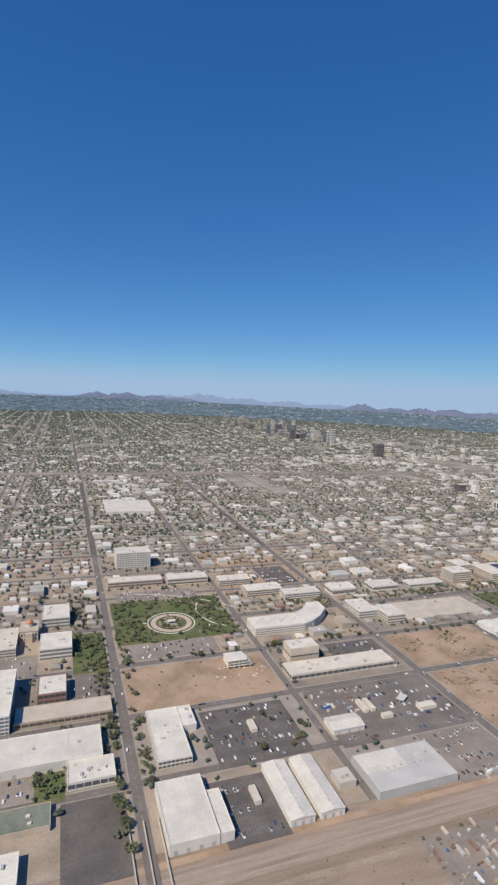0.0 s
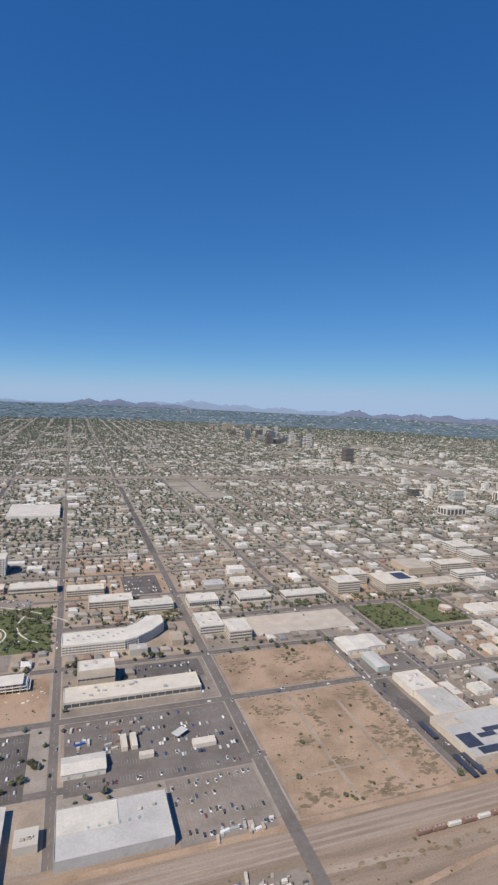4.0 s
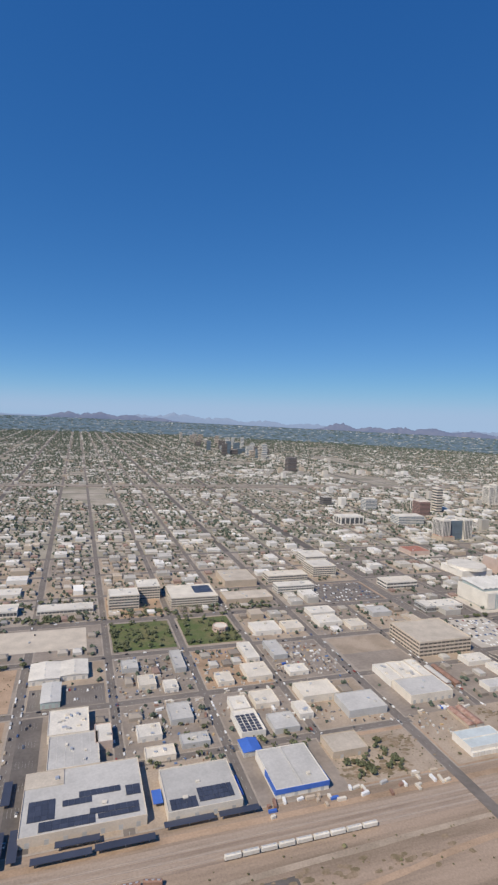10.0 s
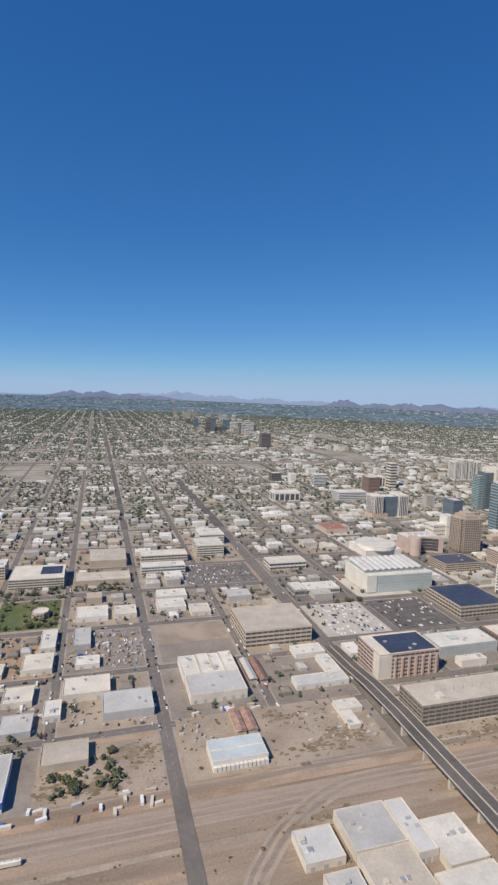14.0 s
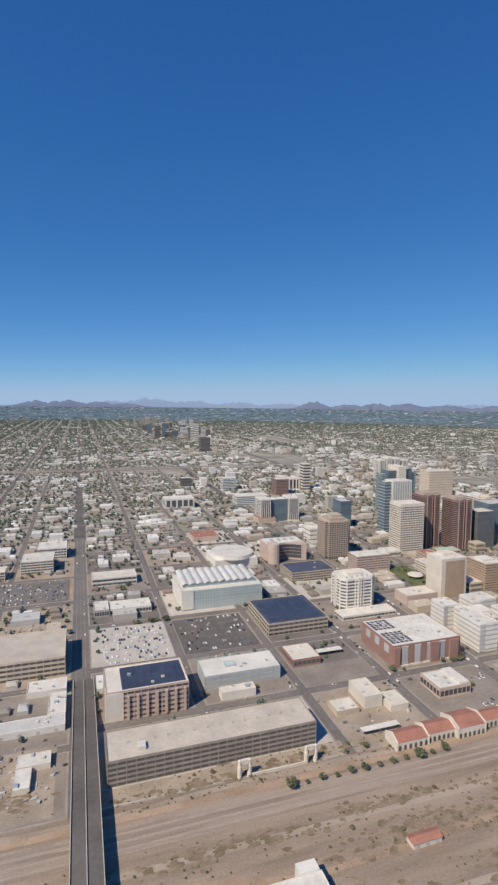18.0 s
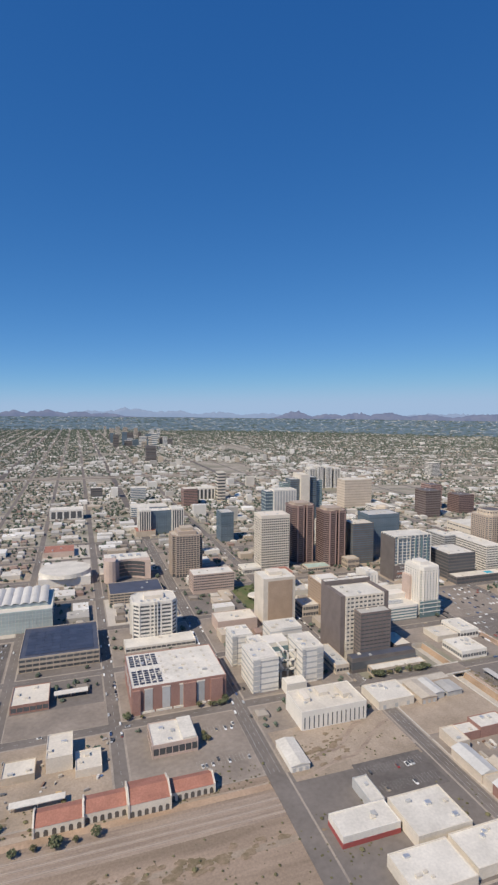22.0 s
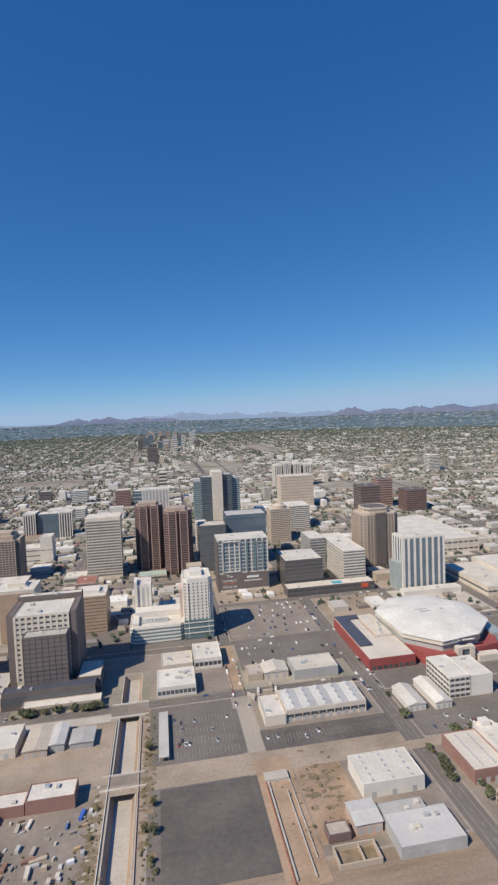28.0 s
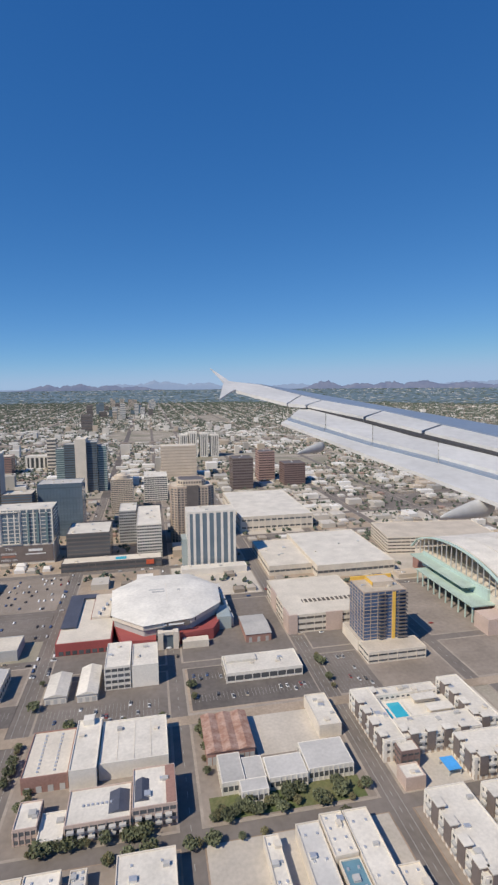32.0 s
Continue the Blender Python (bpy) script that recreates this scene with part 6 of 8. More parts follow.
words("The\nnetwork", 3.0, -10.6, -10.42, 10.4, banner, "paint_bright", "white words on the banner")
words("relies on", 3.0, -10.6, -10.42, 2.9, banner, "paint_bright", "white words on the banner")
boxes("red_word_bar", "tile_red", banner, (-15.2, -6.6, -10.42, -10.36, 5.6, 6.9))
boxes("logo_bar", "paint_bright", banner, (2, 11, -10.42, -10.36, 9.2, 10.8), (0, 13, -10.42, -10.36, 7.0, 7.7))
building("glass_tower", 1058, 1092, 448, 470, 43, "blue-green glass office tower", "glass_blue", "roof_grey", floors=20, bays=9, glass="glass_blue", units=4, band=0.6)
building("navy_slab", 1034, 1056, 437, 455, 38, "dark brown office with horizontal window bands", "wall_dark", "roof_cream", floors=18, bays=0, units=3, band=0.4, glass="glass_blue")
building("white_slab", 1036, 1046, 507, 522, 26, "narrow white office with upright ribs", "wall_white", "roof_white", floors=10, bays=4, units=1)
building("drum_office", 1022, 1034, 425, 436, 9, "low stone drum with arches", "wall_tan", "roof_tan", floors=2, bays=6, units=0)
building("dark_slab", 1090, 1118, 373, 402, 22, "black glass office with a white roof deck", "wall_dark", "roof_white", floors=8, bays=0, units=6, glass="glass_dark", band=0.6)
sp_ = building("shopping_podium", 1088, 1152, 360, 371.6, 6, "low dark shopping podium with coloured screens", "wall_dark", "roof_cream", floors=2, bays=10, units=5)
boxes("sign_panel", "paint_orange", sp_, (22, 27, -6.3, -6.0, 2.4, 5.4))
boxes("roof_pool", "pool", sp_, (2, 9, -3, 2, 6.02, 6.2))
building("stone_flats", 1136, 1153, 379, 436, 24, "tan and white apartment slab", "wall_white", "roof_white", floors=11, bays=7, units=6, band=0.5)
building("stone_flats", 1122, 1135, 418, 446, 25, "grey apartment slab with a white roof", "wall_grey", "roof_white", floors=11, bays=5, units=3)
fw_ = building("white_fin_tower", 1169, 1201, 350, 366, 38, "white apartment tower with pale blue glass strips", "wall_white", "roof_white", floors=1, bays=7, units=3, glass="glass_blue", band=0.95, pier_w=1.7)
boxes("glass_wing", "glass_pale", fw_, (-19.6, -16.2, -6, 6, 0, 20))
building("apartment_podium", 1164, 1206, 338, 345.6, 4, "white podium of the apartment tower", "wall_white", "roof_white", units=3)
ct = faceted("copper_tower", 1177.5, 418, chamfered(16, 13.5, 4.5), 44, 20, "brown stone office tower with cut corners and a dark glass centre", "stone_brown", "glass_dark", "roof_tan", band=0.55, base=4, cap=1.2, spacing=2.7, rib_w=0.5)
boxes("glass_bay", "wall_dark", ct, (-4.5, 4.5, -14.3, -13.2, 3, 45))
faceted("copper_pavilion", 1177.5, 419, chamfered(10.5, 9.5, 3.5), 4.2, 1, "stepped crown of the brown tower", "wall_sand", "wall_dark", "wall_dark", band=0.6, base=0.4, cap=0.8, spacing=2.0, rib_w=0.4, z=44.1)
building("sliver_tower", 1064.3, 1076.3, 622, 650, 61, "slender cream office tower with a blank side", "wall_cream", "roof_cream", floors=0, units=1)
building("flank_tower", 1052, 1064, 627, 645, 55, "grey-blue glass flank of the slender tower", "glass_blue", "roof_grey", floors=20, bays=4, glass="glass_dark", units=1)
building("flank_tower", 1042.5, 1051.7, 630, 645, 50, "teal glass shoulder of the slender tower", "glass_teal", "roof_grey", floors=20, bays=0, glass="glass_pale", units=0, band=0.3)
building("flank_tower", 1076.6, 1088, 626, 648, 57, "dark blue glass flank of the slender tower", "glass_blue", "roof_grey", floors=20, bays=4, glass="glass_dark", units=1)
building("flank_tower", 1088.3, 1098, 630, 648, 52, "teal glass shoulder of the slender tower", "glass_teal", "roof_grey", floors=20, bays=0, glass="glass_pale", units=0, band=0.3)
building("round_hotel", 1110, 1130, 512, 530, 33, "tan hotel tower with a round crown", "wall_sand", "roof_cream", floors=18, bays=6, units=1, band=0.35)
CR = thing("revolving_lounge", 1120, 521, "round revolving crown on a tan hotel tower", "crown", z=33.3)
bm = bmesh.new()
bmesh.ops.create_cone(bm, cap_ends=True, segments=24, radius1=7.5, radius2=7.5, depth=2.7, matrix=Matrix.Translation((0, 0, 1.35)))
bmesh.ops.create_cone(bm, cap_ends=True, segments=24, radius1=5.5, radius2=4, depth=1.6, matrix=Matrix.Translation((0, 0, 3.4)))
me = bpy.data.meshes.new("crown")
bm.to_mesh(me)
bm.free()
me.materials.append(MATS["wall_sand"])
link("crown", me, CR)
building("grid_hotel", 1161, 1206, 682, 706, 43, "broad cream hotel slab with a fine window grid", "wall_sand", "roof_cream", floors=18, bays=22, units=2, band=0.22, pier_w=0.7, glass="stone_brown")
building("office_tower", 1140, 1164, 560, 590, 26, "white office tower with dark bands", "wall_white", "roof_white", floors=12, bays=6, units=3)
building("striped_tower", 986.4, 1012, 519, 536, 59.5, "white tower with upright stripes", "wall_white", "roof_white", floors=1, base=2, band=0.96, bays=8, units=2, glass="wall_grey", pier_w=1.3)
building("blue_flats", 978.5, 986.2, 522, 536, 58, "blue glass flank of the striped tower", "glass_blue", "roof_white", floors=16, bays=2, units=0, glass="glass_pale", band=0.3)
building("navy_tower", 938, 952, 552, 572, 32, "dark blue glass office", "glass_blue", "roof_grey", floors=14, bays=5, units=2, glass="glass_blue")
building("courtyard_flats", 856, 869, 604, 626, 29, "white striped end tower of a courtyard block", "wall_white", "roof_white", floors=1, band=0.9, bays=5, units=2, glass="glass_dark", pier_w=0.9)
building("courtyard_flats", 869.3, 893, 608, 626, 27, "blue glass middle of a courtyard block", "glass_blue", "roof_white", floors=9, bays=6, units=3, glass="glass_blue")
building("courtyard_flats", 893.3, 907, 604, 626, 29, "white striped end tower of a courtyard block", "wall_white", "roof_white", floors=1, band=0.9, bays=5, units=2, glass="glass_dark", pier_w=0.9)
building("white_chapel_office", 894, 905, 506, 520, 24, "white stepped office tower", "wall_white", "roof_white", floors=1, band=0.02, units=2)
building("white_chapel_office", 878, 893.6, 508, 524, 14, "white low office wing", "wall_white", "roof_white", floors=3, bays=4, units=2, band=0.2)
building("old_hall", 852, 874, 600, 622, 6, "old hall with a red roof", "wall_tan", "tile_red", units=2)
building("red_hall", 758, 786, 540, 566, 5, "orange-red roofed hall", "wall_pink", "tile_red", units=2)
DOME = thing("dome_hall", 779, 468, "white hall with a round flat roof", "hall")
TAKEN.append((756, 803, 450, 490))
bm = bmesh.new()
bmesh.ops.create_cone(bm, cap_ends=True, segments=28, radius1=21, radius2=20, depth=3.0, matrix=Matrix.Translation((0, 0, 8.5)))
me = bpy.data.meshes.new("roof")
bm.to_mesh(me)
bm.free()
me.materials.append(MATS["roof_white"])
link("roof", me, DOME)
boxes("wall", "wall_white", DOME, (-20, 20, -17, 18, 0, 7))
building("tower_block", 940, 961, 768, 790, 26, "brown brick tower block", "brick_red", "roof_cream", floors=11, bays=6, units=2)
building("tower_block", 969, 1001, 815, 836, 19, "white block with upright stripes", "wall_white", "roof_white", floors=1, band=0.8, bays=5, units=2, pier_w=2.5)
building("tower_block", 1002, 1014, 802, 818, 45, "stepped cream tower block", "wall_cream", "roof_white", floors=9, bays=6, units=2)
building("tower_block", 870, 893, 832, 850, 21, "white and blue tower block", "wall_white", "roof_white", floors=8, bays=5, units=2, glass="glass_blue")
building("tower_block", 858, 906, 711, 735, 13, "long white apartment block", "wall_white", "roof_white", floors=5, units=2, glass="glass_blue")
building("tower_block", 756, 797, 717, 740, 13, "white office with upright window strips", "wall_white", "roof_white", floors=1, band=0.7, bays=5, units=2, pier_w=2.0)
building("tower_block", 811, 829, 888, 904, 15, "dark and white small tower", "wall_dark", "roof_white", floors=4, units=1)
for x, h in ((1197, 38), (1213, 42), (1231, 40), (1249, 37)):
    building("twin_tower", x, x + 13, 880, 900, h, "white and dark striped apartment tower", "wall_white", "roof_white", floors=1, band=0.9, bays=4, units=1, pier_w=1.6)
building("dark_office", 1240, 1264, 600, 624, 36, "dark brown glass office", "stone_dark", "wall_dark", floors=11, bays=6, units=2, glass="glass_brown")
building("dark_office", 1280, 1300, 642, 664, 37, "brown brick office tower", "wall_rose", "wall_dark", floors=12, bays=5, units=2, glass="glass_brown")
building("dark_office", 1304, 1330, 610, 634, 26, "brown glass office with dark bands", "brick_brown", "wall_dark", floors=10, bays=5, units=2, glass="glass_brown")
building("far_flats", 1530, 1552, 960, 984, 32, "white far apartment tower", "wall_white", "roof_white", floors=12, bays=5, units=1)
# far uptown cluster along the central avenue
building("plum_tower", 972, 1000, 1448, 1474, 44, "far plum-brown office tower", "stone_dark", "wall_dark", floors=14, bays=0, units=1, glass="glass_dark")
for k in range(34):
    x, y = rng.uniform(930, 1180), rng.uniform(1900, 3100)
    h, w = rng.uniform(14, 58), rng.uniform(7, 15)
    wl, gl = rng.choice((("wall_grey", "glass_blue"), ("wall_cream", "glass_dark"), ("wall_white", "glass_blue"), ("wall_sand", "glass_dark"), ("stone_dark", "glass_dark"), ("glass_blue", "glass_blue")))
    building("uptown_tower", x - w, x + w, y - w * 0.7, y + w * 0.7, h, "far office tower of the uptown row", wl, "roof_white", floors=max(4, min(8, int(h / 5))), bays=0, units=1, glass=gl)

# ---- convention halls and ballpark ----
building("convention_hall", 1218, 1246, 326, 380, 6.4, "lower wing of a white convention hall", "wall_cream", "roof_cream", floors=1, bays=8, units=4, band=0.2)
building("convention_hall", 1246.4, 1298, 316, 388, 8, "huge white flat-roofed convention hall", "wall_cream", "roof_white", floors=1, bays=14, units=3, band=0.2)
building("convention_hall", 1218, 1280, 428, 530, 12, "huge white-roofed convention hall", "wall_cream", "roof_white", floors=2, bays=12, units=0, band=0.22, pier_w=1.0)
td = building("theatre_deck", 1210, 1252, 250, 297, 9, "tan parking structure with roof openings", "wall_cream", "roof_cream", floors=3, bays=10, units=0, glass="opening_shade", band=0.36)
# dark slab painted as the shade in the roof openings
boxes("deck_slot", "opening_shade", td, (-10, 18, -9.5, -5.5, 9.0, 9.06))
for k in range(12):
    piece("slot_beam", "roof_cream", td, -9.4 + 2.4 * k, -8.8 + 2.4 * k, -9.6, -5.4, 9.05, 9.4)
for x0, x1 in ((-21.3, -17), (-2.5, 6), (16, 21.3)):
    piece("brick_bay", "wall_pink", td, x0, x1, -24.0, -23.2, 0, 9.6)
for y0, y1 in ((-23, -14), (2, 12)):
    piece("brick_bay", "wall_pink", td, -21.6, -20.8, y0, y1, 0, 9.6)
tw = building("blue_tower", 1238, 1258.5, 227, 243, 27.5, "navy glass apartment tower with yellow strips", "stone_brown", "roof_tan", floors=15, bays=6, glass="glass_royal", units=4, band=0.74, base=3)
boxes("yellow_strip", "paint_yellow", tw, (3.6, 5.0, -8.5, -7.9, 4, 27))
boxes("roof_house", "wall_sand", tw, (-4, 6, -3, 5, 27.5, 30))
boxes("roof_edge", "paint_yellow", tw, (-10.4, 10.4, 7.4, 8.1, 27.4, 29.2), (-4.2, -3.9, -3.2, 5.2, 28.6, 30.2))
for k in range(14):
    piece("balcony", "wall_dark", tw, 6.0, 10.6, -9.3, -8.0, 4 + 1.7 * k, 4.5 + 1.7 * k)
    piece("balcony", "wall_dark", tw, -3.0, 0.5, -9.0, -8.0, 4 + 1.7 * k, 4.35 + 1.7 * k)
building("tower_podium", 1236, 1263, 216.5, 226.8, 5, "tan podium of the blue tower", "wall_cream", "roof_tan", floors=2, bays=6, units=0, band=0.3)
building("tower_podium", 1235.6, 1238.8, 227, 246, 5, "tan side podium of the blue tower", "wall_cream", "roof_tan", units=0)
building("east_garage", 1312, 1392, 344, 384, 12, "cream parking structure near the ballpark", "wall_cream", "roof_tan", floors=5, bays=16, units=0, glass="opening_shade", band=0.4, turn=-8)
shed("old_hall", 1188, 1200, 246, 266, 4, 1.0, "old brick hall with a grey ridged roof", "brick_red", "roof_grey", along="x", category="hall")
bp_ = thing("ballpark", 1376, 275, "huge ballpark with a white vaulted roof and green trusses", "stadium")
TAKEN.append((1310, 1442, 222, 326))
boxes("wall", "brick_red", bp_, (-62, 62, -47, 47, 0, 7))
boxes("upper_wall", "wall_cream", bp_, (-61, 62, -46, 46, 7, 13))
boxes("green_wall", "paint_green", bp_, (-62.6, -61, -30, 34, 6, 15), (-60, 60, -47.6, -46, 8, 15))
porch = boxes("porch_roof", "roof_green", bp_, (-74, -61, -34, 22, 8.4, 9), (-70, -61, -20, 36, 12.6, 13.2))
for k in range(10):
    piece("porch_post", "paint_green", porch, -73, -72.4, -33 + 6 * k, -32.4 + 6 * k, 0, 8.4)
boxes("gate_house", "wall_pink", bp_, (-74, -62.6, -47, -36, 0, 8))


def vault(y, lift):
    return 14 + lift + 15 * max(0.0, 1 - (y / 48) ** 2) ** 0.6


for k in range(8):
    x0 = -60 + 15.2 * k
    v, f = [], []
    for i in range(17):
        y = -47.9 + 95.8 * i / 16
        z = vault(y, 0)
        v += [(x0, y, z), (x0 + 14.7, y, z), (x0 + 14.7, y, z - 0.9), (x0, y, z - 0.9)]
        if i:
            for j in range(4):
                f.append((4 * i - 4 + j, 4 * i + j, 4 * i + (j + 1) % 4, 4 * i - 4 + (j + 1) % 4))
    quads("roof_leaf", v, f, "roof_white", bp_)
for k in range(19):
    y = -44 + 88 * k / 18
    piece("truss_post", "steel", bp_, -61.5, -61, y - 0.25, y + 0.25, 13, vault(y, -0.6))
for k in range(16):
    y0, y1 = -47.9 + 95.8 * k / 16, -47.9 + 95.8 * (k + 1) / 16
    z0, z1 = vault(y0, 0.2), vault(y1, 0.2)
    quads("arch_beam", [(-63, y0, z0 - 0.9), (-61.4, y0, z0 - 0.9), (-61.4, y1, z1 - 0.9), (-63, y1, z1 - 0.9), (-63, y0, z0 - 0.1), (-61.4, y0, z0 - 0.1), (-61.4, y1, z1 - 0.1), (-63, y1, z1 - 0.1)], BOX_F, "paint_green", bp_)

# ---- last quarter: near stores and flats ----
b = building("white_shop", 1174, 1206, 215, 229, 4, "white flat-roofed shop in a car park", "wall_white", "roof_white", floors=1, bays=9, units=5)
boxes("roof_step", "roof_white", b, (-15, -2, 1, 6, 4, 4.9))
for k, m in enumerate(("rust_roof", "rust_roof", "rust_roof")):
    shed("rust_hall", 1161 + 5.2 * k, 1166.1 + 5.2 * k, 171, 190, 4.4, 0.8, "bay of an old hall with a rusty ridged roof", "brick_red", m, along="y")
for x0, x1, y0, y1, h, lab in ((1164, 1171, 158, 170, 4.2, "grey-roofed old school wing"), (1169, 1177, 153, 157.8, 4.6, "white-walled school front with tall windows"), (1178, 1190, 157, 166, 4.2, "pale old school wing with tall windows"), (1190.5, 1205, 158, 170, 4.4, "pale old school hall with tall windows"), (1171.4, 1177.6, 158.2, 168, 3.6, "low grey-roofed school link")):
    building("garden_school", x0, x1, y0, y1, h, lab, "wall_white", "roof_grey", floors=1, bays=max(4, int((x1 - x0) / 1.6)), units=0, parapet=0.1, band=0.35)
building("corner_house", 1200, 1208, 176, 194, 4.5, "cream store with rooftop plant", "wall_cream", "roof_white", units=6)
b = building("works_loft", 1105.5, 1119, 170.5, 191.5, 5, "brick loft with rows of vents on a pale roof", "brick_red", "roof_cream", units=0, doors=4)
skylights(b, 10, 18, 5, 2, 11, "steel", 0.3)
b = building("works_loft", 1119.4, 1127.4, 169, 193, 6.4, "tall white-roofed loft hall", "wall_white", "roof_white", units=1)
boxes("roof_tower", "wall_white", b, (-2, 1.5, 9, 12, 6.4, 8.4))
b = building("works_loft", 1127.8, 1149, 171.5, 192, 5.4, "bright white-roofed loft hall with seams", "wall_white", "roof_white", units=2)
seams(b, 21, 20, 5.4, 4)
b = building("brick_lofts", 1120.8, 1138, 150.5, 163, 5, "pink brick loft flats with a stepped roof", "wall_pink", "roof_white", floors=2, bays=8, units=0)
skylights(b, 10, 3, 5, 8, 1, "steel", 0.3)
gable("roof_vault", "roof_dark", b, 2.6, 8.2, -4, 3.8, 5.0, 0.9, "y", 0.0)
b2 = building("brick_lofts", 1138.4, 1150.5, 151, 166, 6.5, "taller pink brick loft flats with balconies", "wall_pink", "roof_white", floors=3, bays=6, units=3)
gable("roof_vault", "roof_dark", b2, -5.4, -1.4, -5, 3, 6.5, 0.9, "y", 0.0)
boxes("roof_terrace", "brick_red", b2, (3.2, 5.9, -7.2, 7, 6.5, 6.9))
for bb, half, front, lev in ((b, 8.2, -6.25, (1.6, 3.4)), (b2, 5.6, -7.5, (1.8, 3.8))):
    for z in lev:
        for k in range(int(half * 2 / 2.7)):
            x = -half + 1.2 + 2.7 * k
            piece("balcony", "wall_grey", bb, x - 0.9, x + 0.9, front - 1.1, front, z, z + 0.55)
building("white_cabin", 1107.5, 1113.6, 152.5, 162, 4.5, "narrow brick store with a white roof", "wall_pink", "roof_white", floors=2, bays=4, units=2)
building("white_cabin", 1114, 1120.5, 149.2, 158.5, 3, "low store with a bright roof", "wall_white", "roof_white", units=1)
for x0, x1, y0, y1, h, r in ((1106, 1113, 118, 139, 3.8, "roof_cream"), (1113.4, 1122, 120, 139, 4, "roof_white"), (1135, 1149.5, 112, 139.5, 4.6, "roof_white"), (1124, 1128, 132, 139, 3.2, "roof_grey"), (1172, 1176, 118, 139, 3.2, "roof_white"), (1181, 1187.4, 110, 140, 4, "roof_metal"), (1187.8, 1194, 128, 141, 4.8, "roof_white"), (1188.6, 1194, 108, 127.6, 4, "roof_sea"), (1194.4, 1201.4, 110, 141, 4.6, "roof_white"), (1160, 1168, 108, 124, 3.4, "roof_grey"), (1202, 1208, 108, 124, 3.6, "roof_cream")):
    b = building("street_store", x0, x1, y0, y1, h, "pale flat-roofed street store", "wall_cream", r, units=2, doors=2)
    skylights(b, x1 - x0, y1 - y0, h, 2, 4, "steel", 0.28)
# white flats round a raised pool court
def flats(x0, x1, y0, y1, h, south=True):
    wf = building("white_flats", x0, x1, y0, y1, h, "white terraced flats with balconies", "wall_white", "roof_white", floors=3, bays=max(3, int((x1 - x0) / 2.0)), units=4, band=0.36, pier_w=0.9)
    a, b = (x1 - x0) / 2, (y1 - y0) / 2
    boxes("brown_base", "stone_brown", wf, (-a - 0.12, a + 0.12, -b - 0.12, b + 0.12, 0, 1.7))
    for k in range(max(1, int((y1 - y0) / 6))):
        y = -b + 3 + 6 * k
        boxes("bay_front", "stone_dark", wf, (-a - 0.5, -a + 1.6, y - 1.5, y + 1.5, 1.7, h + 1.0))
        boxes("bay_roof", "roof_white", wf, (-a - 0.7, -a + 2.0, y - 1.7, y + 1.7, h + 1.0, h + 1.3))
        for fl in (2.4, 4.6):
            piece("balcony", "wall_grey", wf, -a - 1.0, -a, y + 1.7, y + 3.4, fl, fl + 0.6)
    if south:
        for k in range(max(1, int((x1 - x0) / 6))):
            x = -a + 3 + 6 * k
            boxes("bay_front", "stone_dark", wf, (x - 1.4, x + 1.4, -b - 0.5, -b + 1.4, 1.7, h + 1.0))
            boxes("bay_roof", "roof_white", wf, (x - 1.6, x + 1.6, -b - 0.7, -b + 1.9, h + 1.0, h + 1.3))
            for fl in (2.4, 4.6):
                piece("balcony", "wall_grey", wf, x + 1.6, x + 3.4, -b - 1.0, -b, fl, fl + 0.6)
    return wf


for x0, x1, y0, y1, h, so in ((1216.5, 1224, 161, 190, 7, False), (1224.4, 1250, 186.2, 191, 5.4, False), (1224.4, 1252, 162, 171, 7, True), (1252.4, 1261, 165, 191, 7, True), (1240, 1262, 148.5, 160.5, 7, True), (1219, 1231, 114, 141, 7, True), (1236, 1262, 114, 140, 7, True)):
    flats(x0, x1, y0, y1, h, so)
building("corner_block", 1220, 1226.4, 156.5, 161.6, 6.2, "brown brick corner of the white flats", "brick_brown", "roof_white", floors=3, bays=3, units=0, band=0.3)
building("corner_shop", 1217.5, 1224, 148.6, 154.5, 4, "small pink brick shop with a white roof", "wall_pink", "roof_white", units=2)
pl = thing("pool", 1238, 178.6, "turquoise swimming pool in a raised paved court", "pool")
boxes("deck", "concrete_pale", pl, (-13.6, 14, -7.4, 7.4, 0.1, 3.4))
boxes("water", "pool", pl, (-9.5, -4.6, -5.4, 6.0, 3.3, 3.46))
boxes("small_water", "pool", pl, (-12, -10.4, -2.5, 3.0, 3.3, 3.46))
for x0, x1, y0, y1 in ((0, 9.5, 2.6, 6.4), (2.5, 12, -4.2, 0)):
    boxes("pavilion_roof", "roof_white", pl, (x0, x1, y0, y1, 5.4, 5.7))
    boxes("pavilion_wall", "wall_cream", pl, (x0 + 0.6, x1 - 0.6, y0 + 1.2, y1 - 0.4, 3.4, 5.4))
for k in range(9):
    piece("lounger", "roof_white", pl, -4.0, -3.3, -5 + 1.2 * k, -4.5 + 1.2 * k, 3.4, 3.7)
cnp = thing("shade_canopy", 1235.4, 154, "bright blue shade roof in a garden court", "canopy")
boxes("roof", "paint_azure", cnp, (-2.2, 2.2, -2.8, 2.8, 2.2, 2.4))
for x in (-2, 2):
    for y in (-2.6, 2.6):
        piece("post", "steel", cnp, x - 0.1, x + 0.1, y - 0.1, y + 0.1, 0, 2.2)

